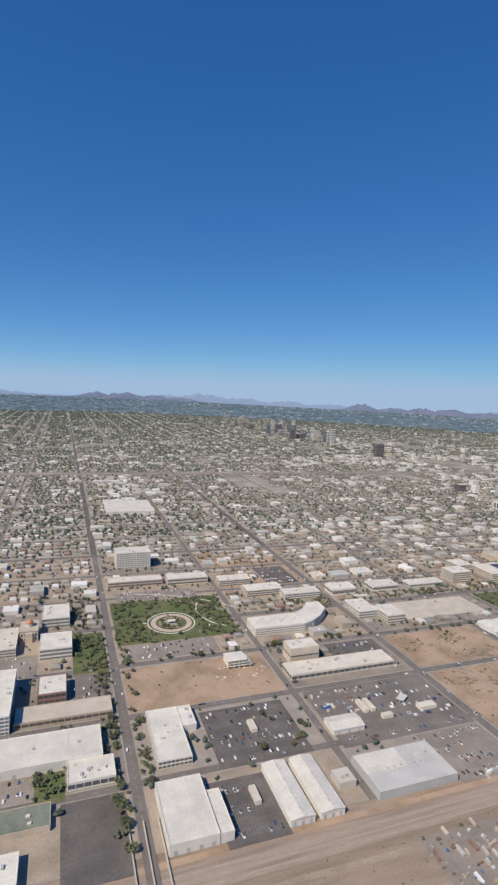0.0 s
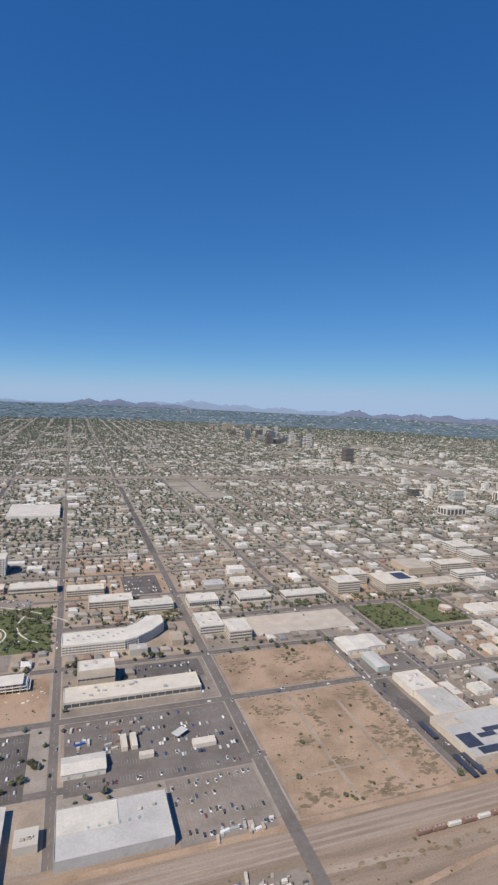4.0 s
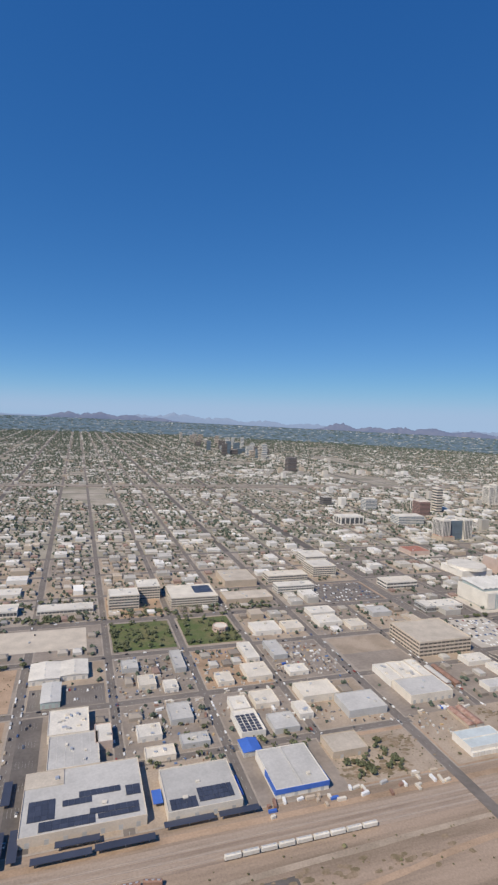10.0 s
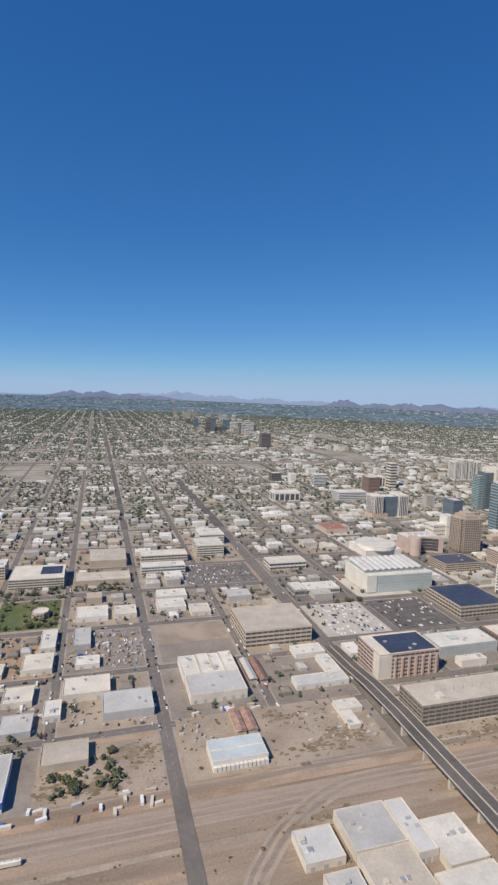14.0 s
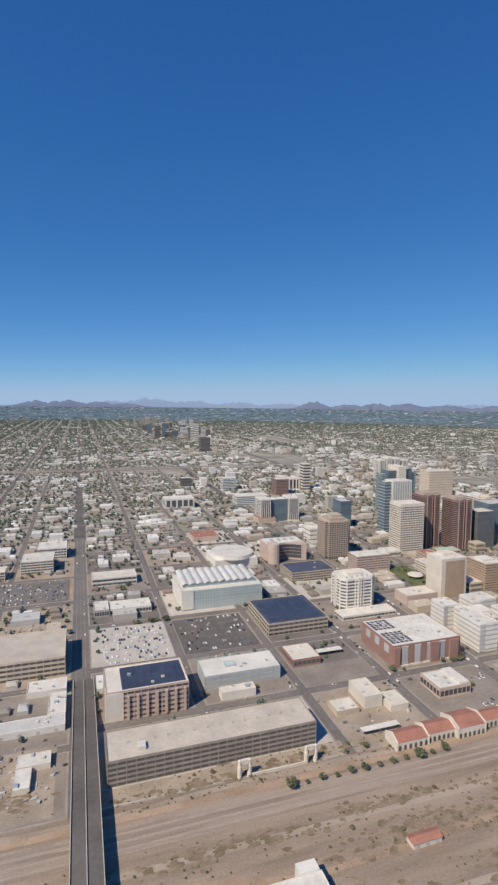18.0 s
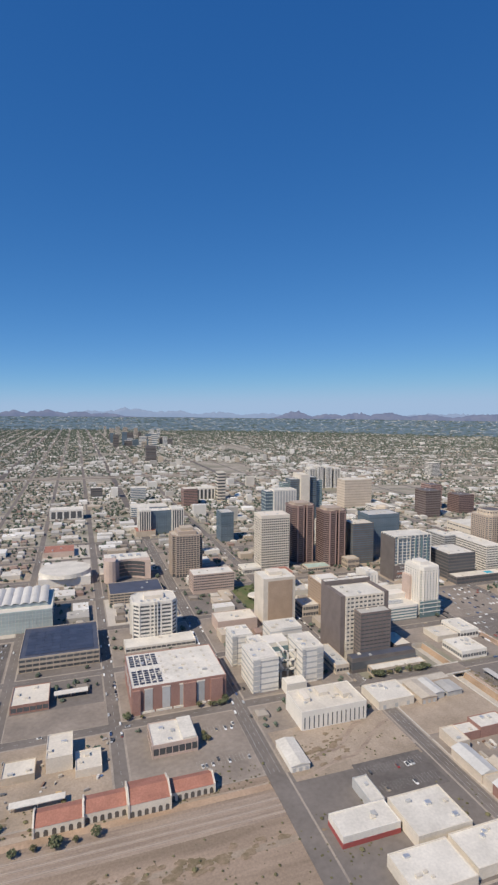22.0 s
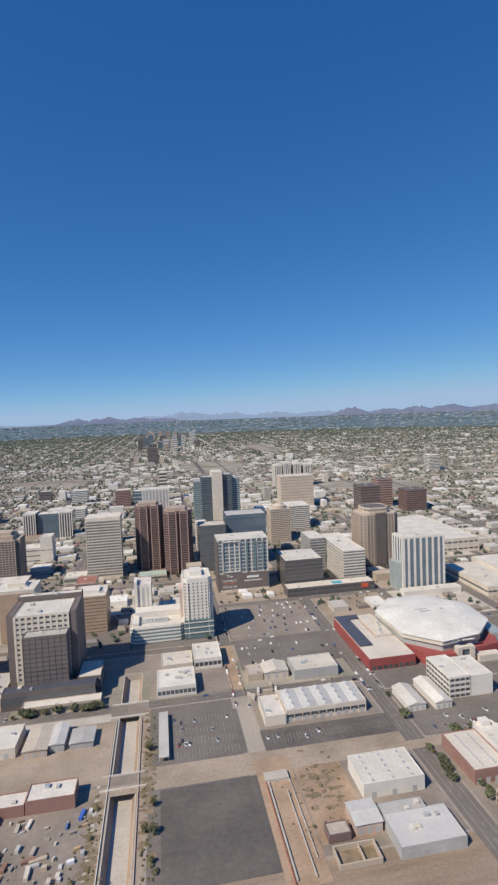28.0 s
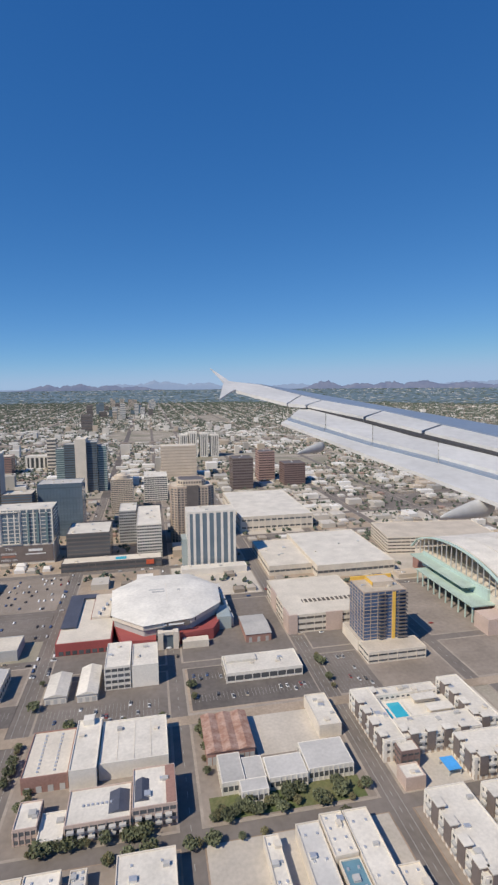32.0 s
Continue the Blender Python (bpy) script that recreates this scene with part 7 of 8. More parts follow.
fl_ = building("track_flats", 682, 714.5, 128, 146, 5.5, "white flat-roofed block with red edges", "wall_white", "roof_white", floors=2, bays=10, units=0)
boxes("red_edge", "paint_red", fl_, (-16.5, -15.9, -9.2, -4, 1.5, 5.8))
boxes("roof_tower", "wall_white", fl_, (9, 15.6, 9.05, 13, 0, 6.2))
for k in range(9):
    for q in range(2):
        piece("roof_unit", "steel", fl_, -13 + 3 * k, -12.2 + 3 * k, -4 + 6 * q, -3.2 + 6 * q, 5.5, 6.0)

shed("track_hut", 750, 761.5, 148.5, 152.5, 2, 0.9, "long low hut with a faded red-tiled roof", "wall_cream", "tile_red", along="x", category="hut")

# ---- more of the west quarter ----
def ring_path(name, cx, cy, r0, r1, z, material, label, a0=0.0, a1=360.0):
    v, f = [], []
    n = 40
    for k in range(n + 1):
        a = radians(a0 + (a1 - a0) * k / n)
        for r in (r0, r1):
            v.append((cx + r * math.cos(a), cy + r * math.sin(a), z))
        if k:
            f.append((2 * k - 2, 2 * k - 1, 2 * k + 1, 2 * k))
    return tagged(quads(name, v, f, material), label, "path", kind="structure")


ring_path("plaza", 86, 404, 12.5, 16.5, 0.175, "wall_pink", "ring of brown paving round the memorial garden")
ring_path("plaza", 86, 404, 0.3, 6.5, 0.176, "paving", "round tan memorial plaza in the park")
ring_path("plaza", 86, 404, 8.5, 10, 0.174, "dirt", "beaten earth ring in the memorial garden", 20, 300)
ring_path("plaza_walk", 86, 404, 18.4, 19.4, 0.18, "concrete_pale", "pale walk round the plaza")
ring_path("park_drive", 40, 330, 128, 132, 0.165, "asphalt_old", "curved park drive", 42, 78)
ring_path("park_drive", 40, 330, 140, 141, 0.165, "concrete_pale", "curved pale park walk", 40, 80)
ring_path("park_walk", 150, 420, 38, 39.2, 0.17, "concrete_pale", "curved pale park walk", 150, 235)
mon = thing("memorial", 86, 404, "white memorial canopy in the round plaza", "memorial")
piece("roof", "roof_white", mon, -3, 3, -2, 2, 1.8, 2.1)
for sx in (-2.6, 2.6):
    for sy in (-1.6, 1.6):
        piece("post", "wall_white", mon, sx - 0.15, sx + 0.15, sy - 0.15, sy + 0.15, 0, 1.8)
fr_ = thing("building_frame", 118, 330, "half-demolished concrete building frame with rubble", "building")
TAKEN.append((108, 128, 324, 337))
for fl in range(3):
    piece("floor_slab", "concrete_pale", fr_, -9, 9 - fl * 2, -6, 6, 1.9 * fl + 1.7, 1.9 * fl + 2.0)
    for k in range(5):
        for sy in (-5.5, 0, 5.5):
            piece("column", "concrete", fr_, -8.6 + 4 * k - 0.2, -8.4 + 4 * k + 0.2, sy - 0.2, sy + 0.2, 1.9 * fl, 1.9 * fl + 1.75)
rub = random.Random(5)
for k in range(26):
    x, y, s = rub.uniform(96, 136), rub.uniform(312, 328), rub.uniform(0.3, 1.0)
    t = thing("rubble_heap", x, y, "heap of pale broken concrete rubble", "rubble", "rubble heaps", turn=rub.uniform(0, 180), z=0.12)
    quads("rubble", [(-s, -s * 0.7, 0), (s, -s * 0.6, 0), (s * 0.8, s * 0.7, 0), (-s * 0.9, s * 0.8, 0), (-s * 0.2, 0.1, s * 0.7), (s * 0.4, 0.2, s * 0.5)], [(0, 1, 5, 4), (1, 2, 5), (2, 3, 4, 5), (3, 0, 4)], "concrete_pale", t)
for x in (29.5, 36, 42.5):
    w_ = boxes("underpass_wall", "concrete", None, (x - 0.25, x + 0.25, 150, 214, 0, 1.1))
    tagged(w_, "concrete wall beside the sinking street", "wall", kind="structure")
for x0, x1, y0, y1 in ((275, 277, 194.5, 284), (303, 305, 194.5, 270), (245.5, 274.9, 216, 217.5), (277.1, 302.9, 216.2, 217.6), (305.1, 330, 216, 217.5)):
    tagged(boxes("lot_track", "dirt_grey", None, (x0, x1, y0, y1, 0.1, 0.185)), "faint wheel track over bare earth", "lane", kind="structure")
bar = thing("yard_shelter", 205, 262, "tilted pale canopy roof in the yard", "canopy", turn=35)
piece("roof", "roof_metal", bar, -4, 4, -2.4, 2.4, 2.2, 2.4)
for sx in (-3.6, 3.6):
    piece("post", "steel", bar, sx - 0.12, sx + 0.12, -0.12, 0.12, 0, 2.2)
for x, y, w, d in ((216, 252, 12, 5), (186, 250, 7, 3), (104, 262, 3.5, 9), (176, 262, 3, 11), (181, 262, 3, 11), (88, 214, 3, 10)):
    building("yard_office", x - w / 2, x + w / 2, y - d / 2, y + d / 2, 2.2, "small pale flat-roofed yard office", "wall_cream", "roof_cream", units=0, parapet=0.1)
# low scrap yards south of the main line
sheet("scrap_yard", "asphalt_old", 148, 236, 140, 172, 0.07, "grey scrap yard south of the railway", "yard")
sheet("wagon_yard", "asphalt_dark", 352, 440, 120, 164, 0.07, "dark paved yard south of the railway", "yard")
for x0, x1, y0, y1, h in ((398, 408, 150, 160, 3), (414, 421, 152, 157, 2.4), (410, 420, 128, 140, 3), (178, 196, 132, 142, 3), (200, 212, 128, 138, 3.4)):
    building("yard_shed", x0, x1, y0, y1, h, "pale low shed south of the railway", "wall_cream", "roof_cream", units=1, parapet=0.15)


# dry brown growth in the vacant lots: many small ragged patches
gr = random.Random(33)
patch_v, patch_f = [], []
for cx, cy, a, b, n in ((325, 250, 5, 30, 130), (322, 212, 7, 14, 80), (297, 199, 16, 4, 60), (268, 240, 5, 4, 30), (305, 300, 12, 6, 70), (299, 325, 10, 10, 70), (283, 260, 3, 14, 40), (258, 202, 10, 4, 40), (312, 232, 9, 8, 60), (279, 222, 8, 3, 30), (262, 322, 10, 6, 40), (318, 275, 8, 8, 50), (262, 270, 12, 14, 40), (505, 206, 14, 6, 60), (520, 222, 9, 6, 50), (490, 206, 7, 5, 40), (600, 206, 18, 4, 60), (615, 212, 12, 7, 60), (590, 232, 12, 4, 40), (885, 205, 16, 6, 60), (690, 200, 26, 2.4, 70), (735, 201.5, 22, 3, 70), (690, 168, 34, 4, 110), (760, 156, 40, 6, 150), (820, 166, 30, 4, 90), (700, 140, 36, 7, 120), (800, 136, 40, 6, 120), (752, 170, 24, 3, 60), (590, 170, 16, 4, 40), (300, 165, 60, 3, 60), (450, 160, 60, 4, 70), (1056, 178, 7, 14, 50), (995.5, 200, 1.6, 34, 90), (979, 165, 1.6, 26, 60)):
    for k in range(n):
        x, y, r = gr.gauss(cx, a * 0.55), gr.gauss(cy, b * 0.55), gr.uniform(0.3, 1.3)
        z, o, m = gr.uniform(0.176, 0.2), len(patch_v), 7
        for q in range(m):
            w = r * gr.uniform(0.6, 1.3)
            patch_v.append((x + 1.7 * w * math.cos(6.283 * q / m), y + w * math.sin(6.283 * q / m), z))
        patch_f.append(tuple(range(o, o + m)))
tagged(quads("dry_growth", patch_v, patch_f, "scrub_earth"), "patches of dry brown growth on bare earth", "dry growth", kind="stuff")

# ---- what fills the city: houses, trees, cars ----
OCC_X, OCC_Y, OCC_S = -460.0, 100.0, 1.0
occ = np.zeros((2200, 600), bool)  # one metre cells that are taken


def mark(x0, x1, y0, y1):
    i0, i1 = max(0, int(x0 - OCC_X)), max(0, int(x1 - OCC_X) + 1)
    j0, j1 = max(0, int(y0 - OCC_Y)), max(0, int(y1 - OCC_Y) + 1)
    occ[i0:i1, j0:j1] = True


def free(x0, x1, y0, y1):
    i0, i1 = int(x0 - OCC_X), int(x1 - OCC_X) + 1
    j0, j1 = int(y0 - OCC_Y), int(y1 - OCC_Y) + 1
    if i0 < 0 or j0 < 0 or i1 > 2200 or j1 > 600:
        return True
    return not occ[i0:i1, j0:j1].any()


for x, w in NS:
    mark(x - w / 2 - 0.5, x + w / 2 + 0.5, 100, 700)
for rows, lo, hi in ((EW_WEST, -460, SPLIT), (EW_EAST, SPLIT, 1740)):
    for y, w in rows:
        mark(lo, hi, y - w / 2 - 0.5, y + w / 2 + 0.5)
for b4 in TAKEN:
    mark(b4[0] - 1, b4[1] + 1, b4[2] - 1, b4[3] + 1)
for kind, x0, x1, y0, y1, rows in LOTS:
    mark(x0, x1, y0, y1)
mark(-460, 1740, 100, 198)
mark(930, 1100, 100, 300)
mark(1098, 1500, 100, 300)
mark(CUT[0] - 2, CUT[1] + 2, 100, 280)

HV = np.array([(-1, -1, 0), (1, -1, 0), (1, 1, 0), (-1, 1, 0), (-1, -1, 1), (1, -1, 1), (1, 1, 1), (-1, 1, 1), (-0.5, 0, 1.5), (0.5, 0, 1.5)], float)
HF = [(0, 1, 5, 4), (1, 2, 6, 5), (2, 3, 7, 6), (3, 0, 4, 7), (4, 5, 9, 8), (6, 7, 8, 9), (5, 6, 9), (7, 4, 8)]


def scatter(name, template, faces, rows, material, label, category, lift=None):
    """One mesh of many small solids: rows of x, y, z, half sizes, height, turn."""
    r = np.array(rows, float)
    n, m = len(r), len(template)
    c, s = np.cos(r[:, 6])[:, None], np.sin(r[:, 6])[:, None]
    lx, ly = template[:, 0] * r[:, 3, None], template[:, 1] * r[:, 4, None]
    lz = template[:, 2] * r[:, 5, None]
    v = np.stack([r[:, 0, None] + lx * c - ly * s, r[:, 1, None] + lx * s + ly * c, r[:, 2, None] + lz], -1).reshape(-1, 3)
    if lift is not None:
        v += np.random.uniform(-1, 1, v.shape) * lift
    sizes = np.array([len(q) for q in faces])
    flat = np.concatenate([np.array(q) for q in faces])
    loops = (flat[None] + (np.arange(n) * m)[:, None]).ravel()
    me = bpy.data.meshes.new(name)
    me.vertices.add(len(v))
    me.vertices.foreach_set("co", v.ravel())
    me.loops.add(len(loops))
    me.loops.foreach_set("vertex_index", loops.astype(np.int32))
    me.polygons.add(n * len(faces))
    start = (np.concatenate([[0], np.cumsum(sizes)[:-1]])[None] + (np.arange(n) * len(flat))[:, None]).ravel()
    me.polygons.foreach_set("loop_start", start.astype(np.int32))
    me.materials.append(MATS[material])
    me.update(calc_edges=True)
    me.validate()
    me.shade_flat()
    return tagged(link(name, me), label, category, kind="stuff")


FLAT_V = np.array(box_v(-1, 1, -1, 1, 0, 1), float)
FLAT_F = [q for q in BOX_F[1:]]
scatter("backdrop_roofs", FLAT_V, FLAT_F, far_roofs, "shop_roofs", "far pale rooftops near the horizon", "buildings")
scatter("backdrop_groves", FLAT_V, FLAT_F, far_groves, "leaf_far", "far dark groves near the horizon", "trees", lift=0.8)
houses, shops, trees = [], [], []
near_houses = []
fr = random.Random(21)
# near belt, 200 to 640
for gx_ in range(-200, 1640, 9):
    for gy_ in range(200, 640, 12):
        x, y = gx_ + fr.uniform(-1.5, 1.5), gy_ + fr.uniform(-1.5, 1.5)
        busy = 0.16 if x < 480 else 0.40
        if fr.random() < busy:
            a, b, h = fr.uniform(4, 9), fr.uniform(4, 8), fr.uniform(2.4, 5.0)
            if free(x - a, x + a, y - b, y + b):
                shops.append((x, y, 0.1, a, b, h, 0))
                mark(x - a, x + a, y - b, y + b)
                for q in range(fr.randint(1, 4)):
                    shops.append((x + fr.uniform(-a, a) * 0.7, y + fr.uniform(-b, b) * 0.7, h, 0.8, 0.6, 0.7, 0))
        elif fr.random() < 0.80:
            a, b, h = fr.uniform(2.3, 3.6), fr.uniform(2.4, 4.0), fr.uniform(1.7, 2.2)
            if y > 230 and free(x - a, x + a, y - b, y + b):
                (near_houses if len(near_houses) < 150 and y < 600 else houses).append((x, y, 0.1, a, b, h, 0))
                mark(x - a, x + a, y - b, y + b)
        for q in range(3 if y > 380 else 2):
            tx, ty = x + fr.uniform(-5, 5), y + fr.uniform(-6, 6)
            if fr.random() < 0.8 and free(tx - 0.6, tx + 0.6, ty - 0.6, ty + 0.6) and ty > 225:
                trees.append((tx, ty, fr.uniform(0.6, 1.7)))
# the wide city beyond
ew_far = list(range(650, 4400, 64)) + [1131]
ns_far = [x for x, w in NS] + list(range(-2500, -70, 56)) + list(range(1460, 4300, 56))
ns_far = np.array(sorted(ns_far), float)
ew_far = np.array(sorted(ew_far), float)


for band_lo, band_hi, dx, dy, keep in ((640, 1500, 9.5, 11.5, 0.88), (1500, 2400, 12, 15, 0.8), (2400, 3900, 16, 21, 0.8)):
    y = band_lo
    while y < band_hi:
        if np.abs(ew_far - y).min() > 5 and not 1112 < y < 1150:
            x = -0.22 * y - 120
            while x < 1250 + 0.95 * y:
                px_, py_ = x + fr.uniform(-2, 2), y + fr.uniform(-2, 2)
                x += dx
                if np.abs(ns_far - px_).min() < 4.5:
                    continue
                patch = noise.noise((px_ * 0.004, py_ * 0.004, 1.0))
                strip = np.abs(ew_far - py_).min() < 16 and py_ % 128 < 40
                core = max(0.0, 1 - abs(px_ - 1150) / 420) * (1 if py_ < 1500 else 0.5)
                if patch > 0.52 - core * 0.25:
                    continue
                if fr.random() < (0.03 if py_ < 1500 else 0.075) + 0.22 * core + (0.14 if strip else 0) + (0.2 if patch < -0.35 else 0):
                    a, b = fr.uniform(3, 9), fr.uniform(3, 8)
                    tall = fr.random() < 0.10 * core + 0.004
                    shops.append((px_, py_, 0, a, b, fr.uniform(2.5, 5) if not tall else fr.uniform(7, 18), 0))
                    x += a
                elif fr.random() < keep:
                    k = 1.0 if band_lo < 1500 else dx / 10.5
                    houses.append((px_, py_, 0, fr.uniform(1.8, 3.1) * k, fr.uniform(2.0, 3.6) * k, fr.uniform(1.6, 2.1), 0))
                for q in range(4 if py_ > 1150 else 3):
                    if fr.random() < 0.9:
                        trees.append((px_ + fr.uniform(-6, 6), py_ + fr.uniform(-7, 7), fr.uniform(0.9, 2.2) * (1.0 if band_lo < 1500 else dx / 8.0)))
        y += dy
for p in TAKEN:
    shops = [q for q in shops if not (p[0] - q[3] < q[0] < p[1] + q[3] and p[2] - q[4] < q[1] < p[3] + q[4])] if p[2] > 600 else shops
scatter("far_houses", HV, HF, houses, "house_roofs", "far houses with pale and brown pitched roofs", "houses")
scatter("far_shops", FLAT_V, FLAT_F, shops, "shop_roofs", "far flat-roofed shops and workshops", "buildings")
OCT = np.array([(1, 0, 0.5), (0.35, 0.9, 0.45), (-0.75, 0.65, 0.5), (-0.8, -0.6, 0.4), (0.4, -0.9, 0.5), (0, 0, 1.05), (0.45, 0.3, 0.95), (0.1, 0, 0.02)], float)
OCT_F = [(0, 1, 6), (1, 5, 6), (0, 6, 5), (1, 2, 5), (2, 3, 5), (3, 4, 5), (4, 0, 5), (1, 0, 7), (2, 1, 7), (3, 2, 7), (4, 3, 7), (0, 4, 7)]
WIDE = np.array((36, 240, 535, 644, 862, 1098), float)
trees = [p for p in trees if np.abs(ns_far - p[0]).min() > 2.6 + p[2] and np.abs(WIDE - p[0]).min() > 4.6 + p[2] and (p[1] < 640 or np.abs(ew_far - p[1]).min() > 2.6 + p[2] * 0.5)]
houses = [p for p in houses if np.abs(WIDE - p[0]).min() > 5.0 + p[3]]
crowns = []
for x, y, s in trees:
    for q in range(3 if y < 800 else 2 if y < 1500 else 1):
        crowns.append((x + fr.uniform(-0.7, 0.7) * s, y + fr.uniform(-0.7, 0.7) * s, fr.uniform(0.0, 0.5) * s, s * fr.uniform(0.6, 1.0), s * fr.uniform(0.6, 1.0), s * fr.uniform(1.2, 1.9), fr.uniform(0, 6.28)))
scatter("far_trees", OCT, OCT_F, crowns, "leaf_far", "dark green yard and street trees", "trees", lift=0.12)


def house(rows):
    for k, (x, y, z, a, b, h, t) in enumerate(rows):
        root = thing("house", x, y, ("small stucco house with a brown pitched roof", "small stucco house with a pale pitched roof")[k % 2], "house", "small houses")
        piece("wall", ("wall_cream", "wall_tan", "wall_white")[k % 3], root, -a, a, -b, b, 0, h)
        along = "x" if a > b else "y"
        gable("roof", ("stone_brown", "roof_cream", "roof_tan", "roof_grey")[k % 4], root, -a, a, -b, b, h, 0.9, along, 0.25)


house(near_houses)

# near trees
def tree_kind(seed, spread, height, leaf):
    tr = random.Random(seed)
    root = thing("tree", 0, 0, "green street tree with an uneven crown", "tree", "street trees")
    bm = bmesh.new()
    bmesh.ops.create_cone(bm, cap_ends=True, segments=7, radius1=0.16, radius2=0.08, depth=height * 0.6, matrix=Matrix.Translation((0, 0, height * 0.3)))
    for k in range(4):
        a = k * 1.6 + tr.random()
        bmesh.ops.create_cone(bm, cap_ends=False, segments=5, radius1=0.07, radius2=0.03, depth=height * 0.45, matrix=Matrix.Translation((math.cos(a) * 0.3 * spread, math.sin(a) * 0.3 * spread, height * 0.62)) @ Euler((0.7 * -math.sin(a), 0.7 * math.cos(a), 0)).to_matrix().to_4x4())
    me = bpy.data.meshes.new("trunk")
    bm.to_mesh(me)
    bm.free()
    me.materials.append(MATS["bark"])
    link("trunk", me, root)
    v, f = [], []
    for k in range(110):
        d = Vector((tr.gauss(0, 1), tr.gauss(0, 1), tr.gauss(0, 0.7))).normalized() * (tr.random() ** 0.4)
        c = Vector((d.x * spread, d.y * spread, height * 0.66 + d.z * height * 0.36))
        s = tr.uniform(0.16, 0.34) * spread
        e = Euler((tr.uniform(0, 6), tr.uniform(0, 6), tr.uniform(0, 6))).to_matrix()
        o = len(v)
        for q in ((1, 0, 0), (-0.4, 0.9, 0.15), (-0.5, -0.8, 0.2), (0.05, 0.0, 0.8)):
            v.append(c + e @ (Vector(q) * s))
        f += [(o, o + 1, o + 2), (o, o + 1, o + 3), (o + 1, o + 2, o + 3), (o + 2, o, o + 3)]
    quads("crown", v, f, leaf, root)
    return root


kinds = [tree_kind(1, 1.7, 3.4, "leaf"), tree_kind(2, 2.2, 3.2, "leaf"), tree_kind(3, 1.3, 2.6, "leaf_dry")]
spots = []
for x0, x1, y0, y1, n in ((389, 432, 352, 398, 22), (8, 32, 402, 470, 20), (42, 60, 376, 450, 14), (104, 136, 400, 450, 14), (441, 480, 352, 398, 16), (24, 32, 200, 400, 26), (42, 47, 230, 400, 16), (62, 130, 428, 452, 12), (44, 136, 373, 376, 10), (904, 928, 362, 410, 14), (934, 978, 250.5, 251.4, 12), (1160, 1208, 148.6, 152.5, 26), (1106, 1150, 148, 148.6, 14), (1120, 1200, 142, 142.6, 12), (1106, 1109, 163, 172, 4), (1182, 1206, 152, 156, 10), (932, 975, 248.8, 250.2, 14), (1099.5, 1101, 160, 230, 8), (1215, 1217, 200, 230, 6), (40, 140, 346, 352, 14), (146, 234, 346, 350, 12), (246, 380, 342, 344, 12), (146, 236, 400, 424, 16), (100, 134, 240, 282, 10), (655, 700, 353.5, 355, 6), (806, 860, 249.6, 251, 8), (1105, 1150, 196.5, 198.5, 6), (483, 500, 200, 215, 8), (505, 512, 200, 228, 6), (246, 330, 200, 330, 5), (290, 372, 446, 456, 10), (746, 800, 198, 201, 10), (832, 842, 224, 240, 6), (1159, 1162, 162, 226, 10), (995, 998, 160, 236, 6), (440, 480, 402, 403, 8), (620, 636, 340, 344, 4)):
    for k in range(n):
        spots.append((fr.uniform(x0, x1), fr.uniform(y0, y1)))
spots += [(287, 202.6), (270, 199.7), (272.7, 198.3), (291, 242), (266, 239), (293, 324), (299, 339), (322, 250), (325, 220), (332, 196.5), (306, 195.5), (297, 330), (302, 334), (296, 318)]
spots += [(250 + 5.6 * k + fr.uniform(-1, 1), fr.choice((409.5, 420.5))) for k in range(50)]
spots += [(722 + 6.5 * k, 186.6 + 0.2 * (k % 3)) for k in range(12)]
spots.sort(key=lambda p: p[1])
rest = []
for x0, x1, y0, y1, n in ((41, 136, 374, 452, 120), (10, 32, 345, 400, 75), (-9, 3, 238, 255, 24), (389, 432, 352, 399, 40), (440, 480, 352, 399, 26), (290, 380, 440, 458, 30), (146, 236, 402, 424, 24), (4, 33, 402, 470, 50), (22, 33, 200, 400, 60), (39.5, 44, 232, 400, 34), (395, 432, 232, 262, 16), (441, 480, 228, 242, 14), (486, 500, 200, 216, 10), (504, 514, 204, 228, 14), (246, 380, 409, 420, 90), (388, 482, 409, 421, 70), (486, 531, 409, 414, 16), (389, 392, 352, 399, 16), (440, 480, 353, 358, 14), (104, 136, 380, 450, 60), (44, 62, 376, 452, 50), (180, 236, 404, 424, 26), (1, 32, 240, 290, 16), (66, 104, 386, 422, 26)):
    rest += [(fr.uniform(x0, x1), fr.uniform(y0, y1)) for k in range(n)]
rest = [p for p in rest if not 0 < math.hypot(p[0] - 86, p[1] - 404) - 12 < 7.5 and math.hypot(p[0] - 86, p[1] - 404) > 5]
clumps = []
for x, y in rest + spots[290:]:
    s = fr.uniform(0.8, 1.7)
    for q in range(7):
        clumps.append((x + fr.uniform(-0.9, 0.9) * s, y + fr.uniform(-0.9, 0.9) * s, 0.1 + fr.uniform(0.2, 1.0) * s, s * fr.uniform(0.35, 0.7), s * fr.uniform(0.35, 0.7), s * fr.uniform(0.7, 1.2), fr.uniform(0, 6)))
scatter("park_trees", OCT, OCT_F, clumps, "leaf", "dense green park trees", "trees", lift=0.15)
spots = spots[:290]
for k, (x, y) in enumerate(spots):
    s = fr.uniform(0.65, 1.15) * (0.55 if 245 < x < 331 and y < 331 else 1.0)
    t = copy_thing(kinds[k % 3], pose(x, y, 0.1, 0, 0, fr.uniform(0, 360)) @ Matrix.Diagonal((s, s, s, 1)))
for k, t in enumerate(kinds):
    t.matrix_basis = pose(27 + k, 282 - 9 * k, 0.1)
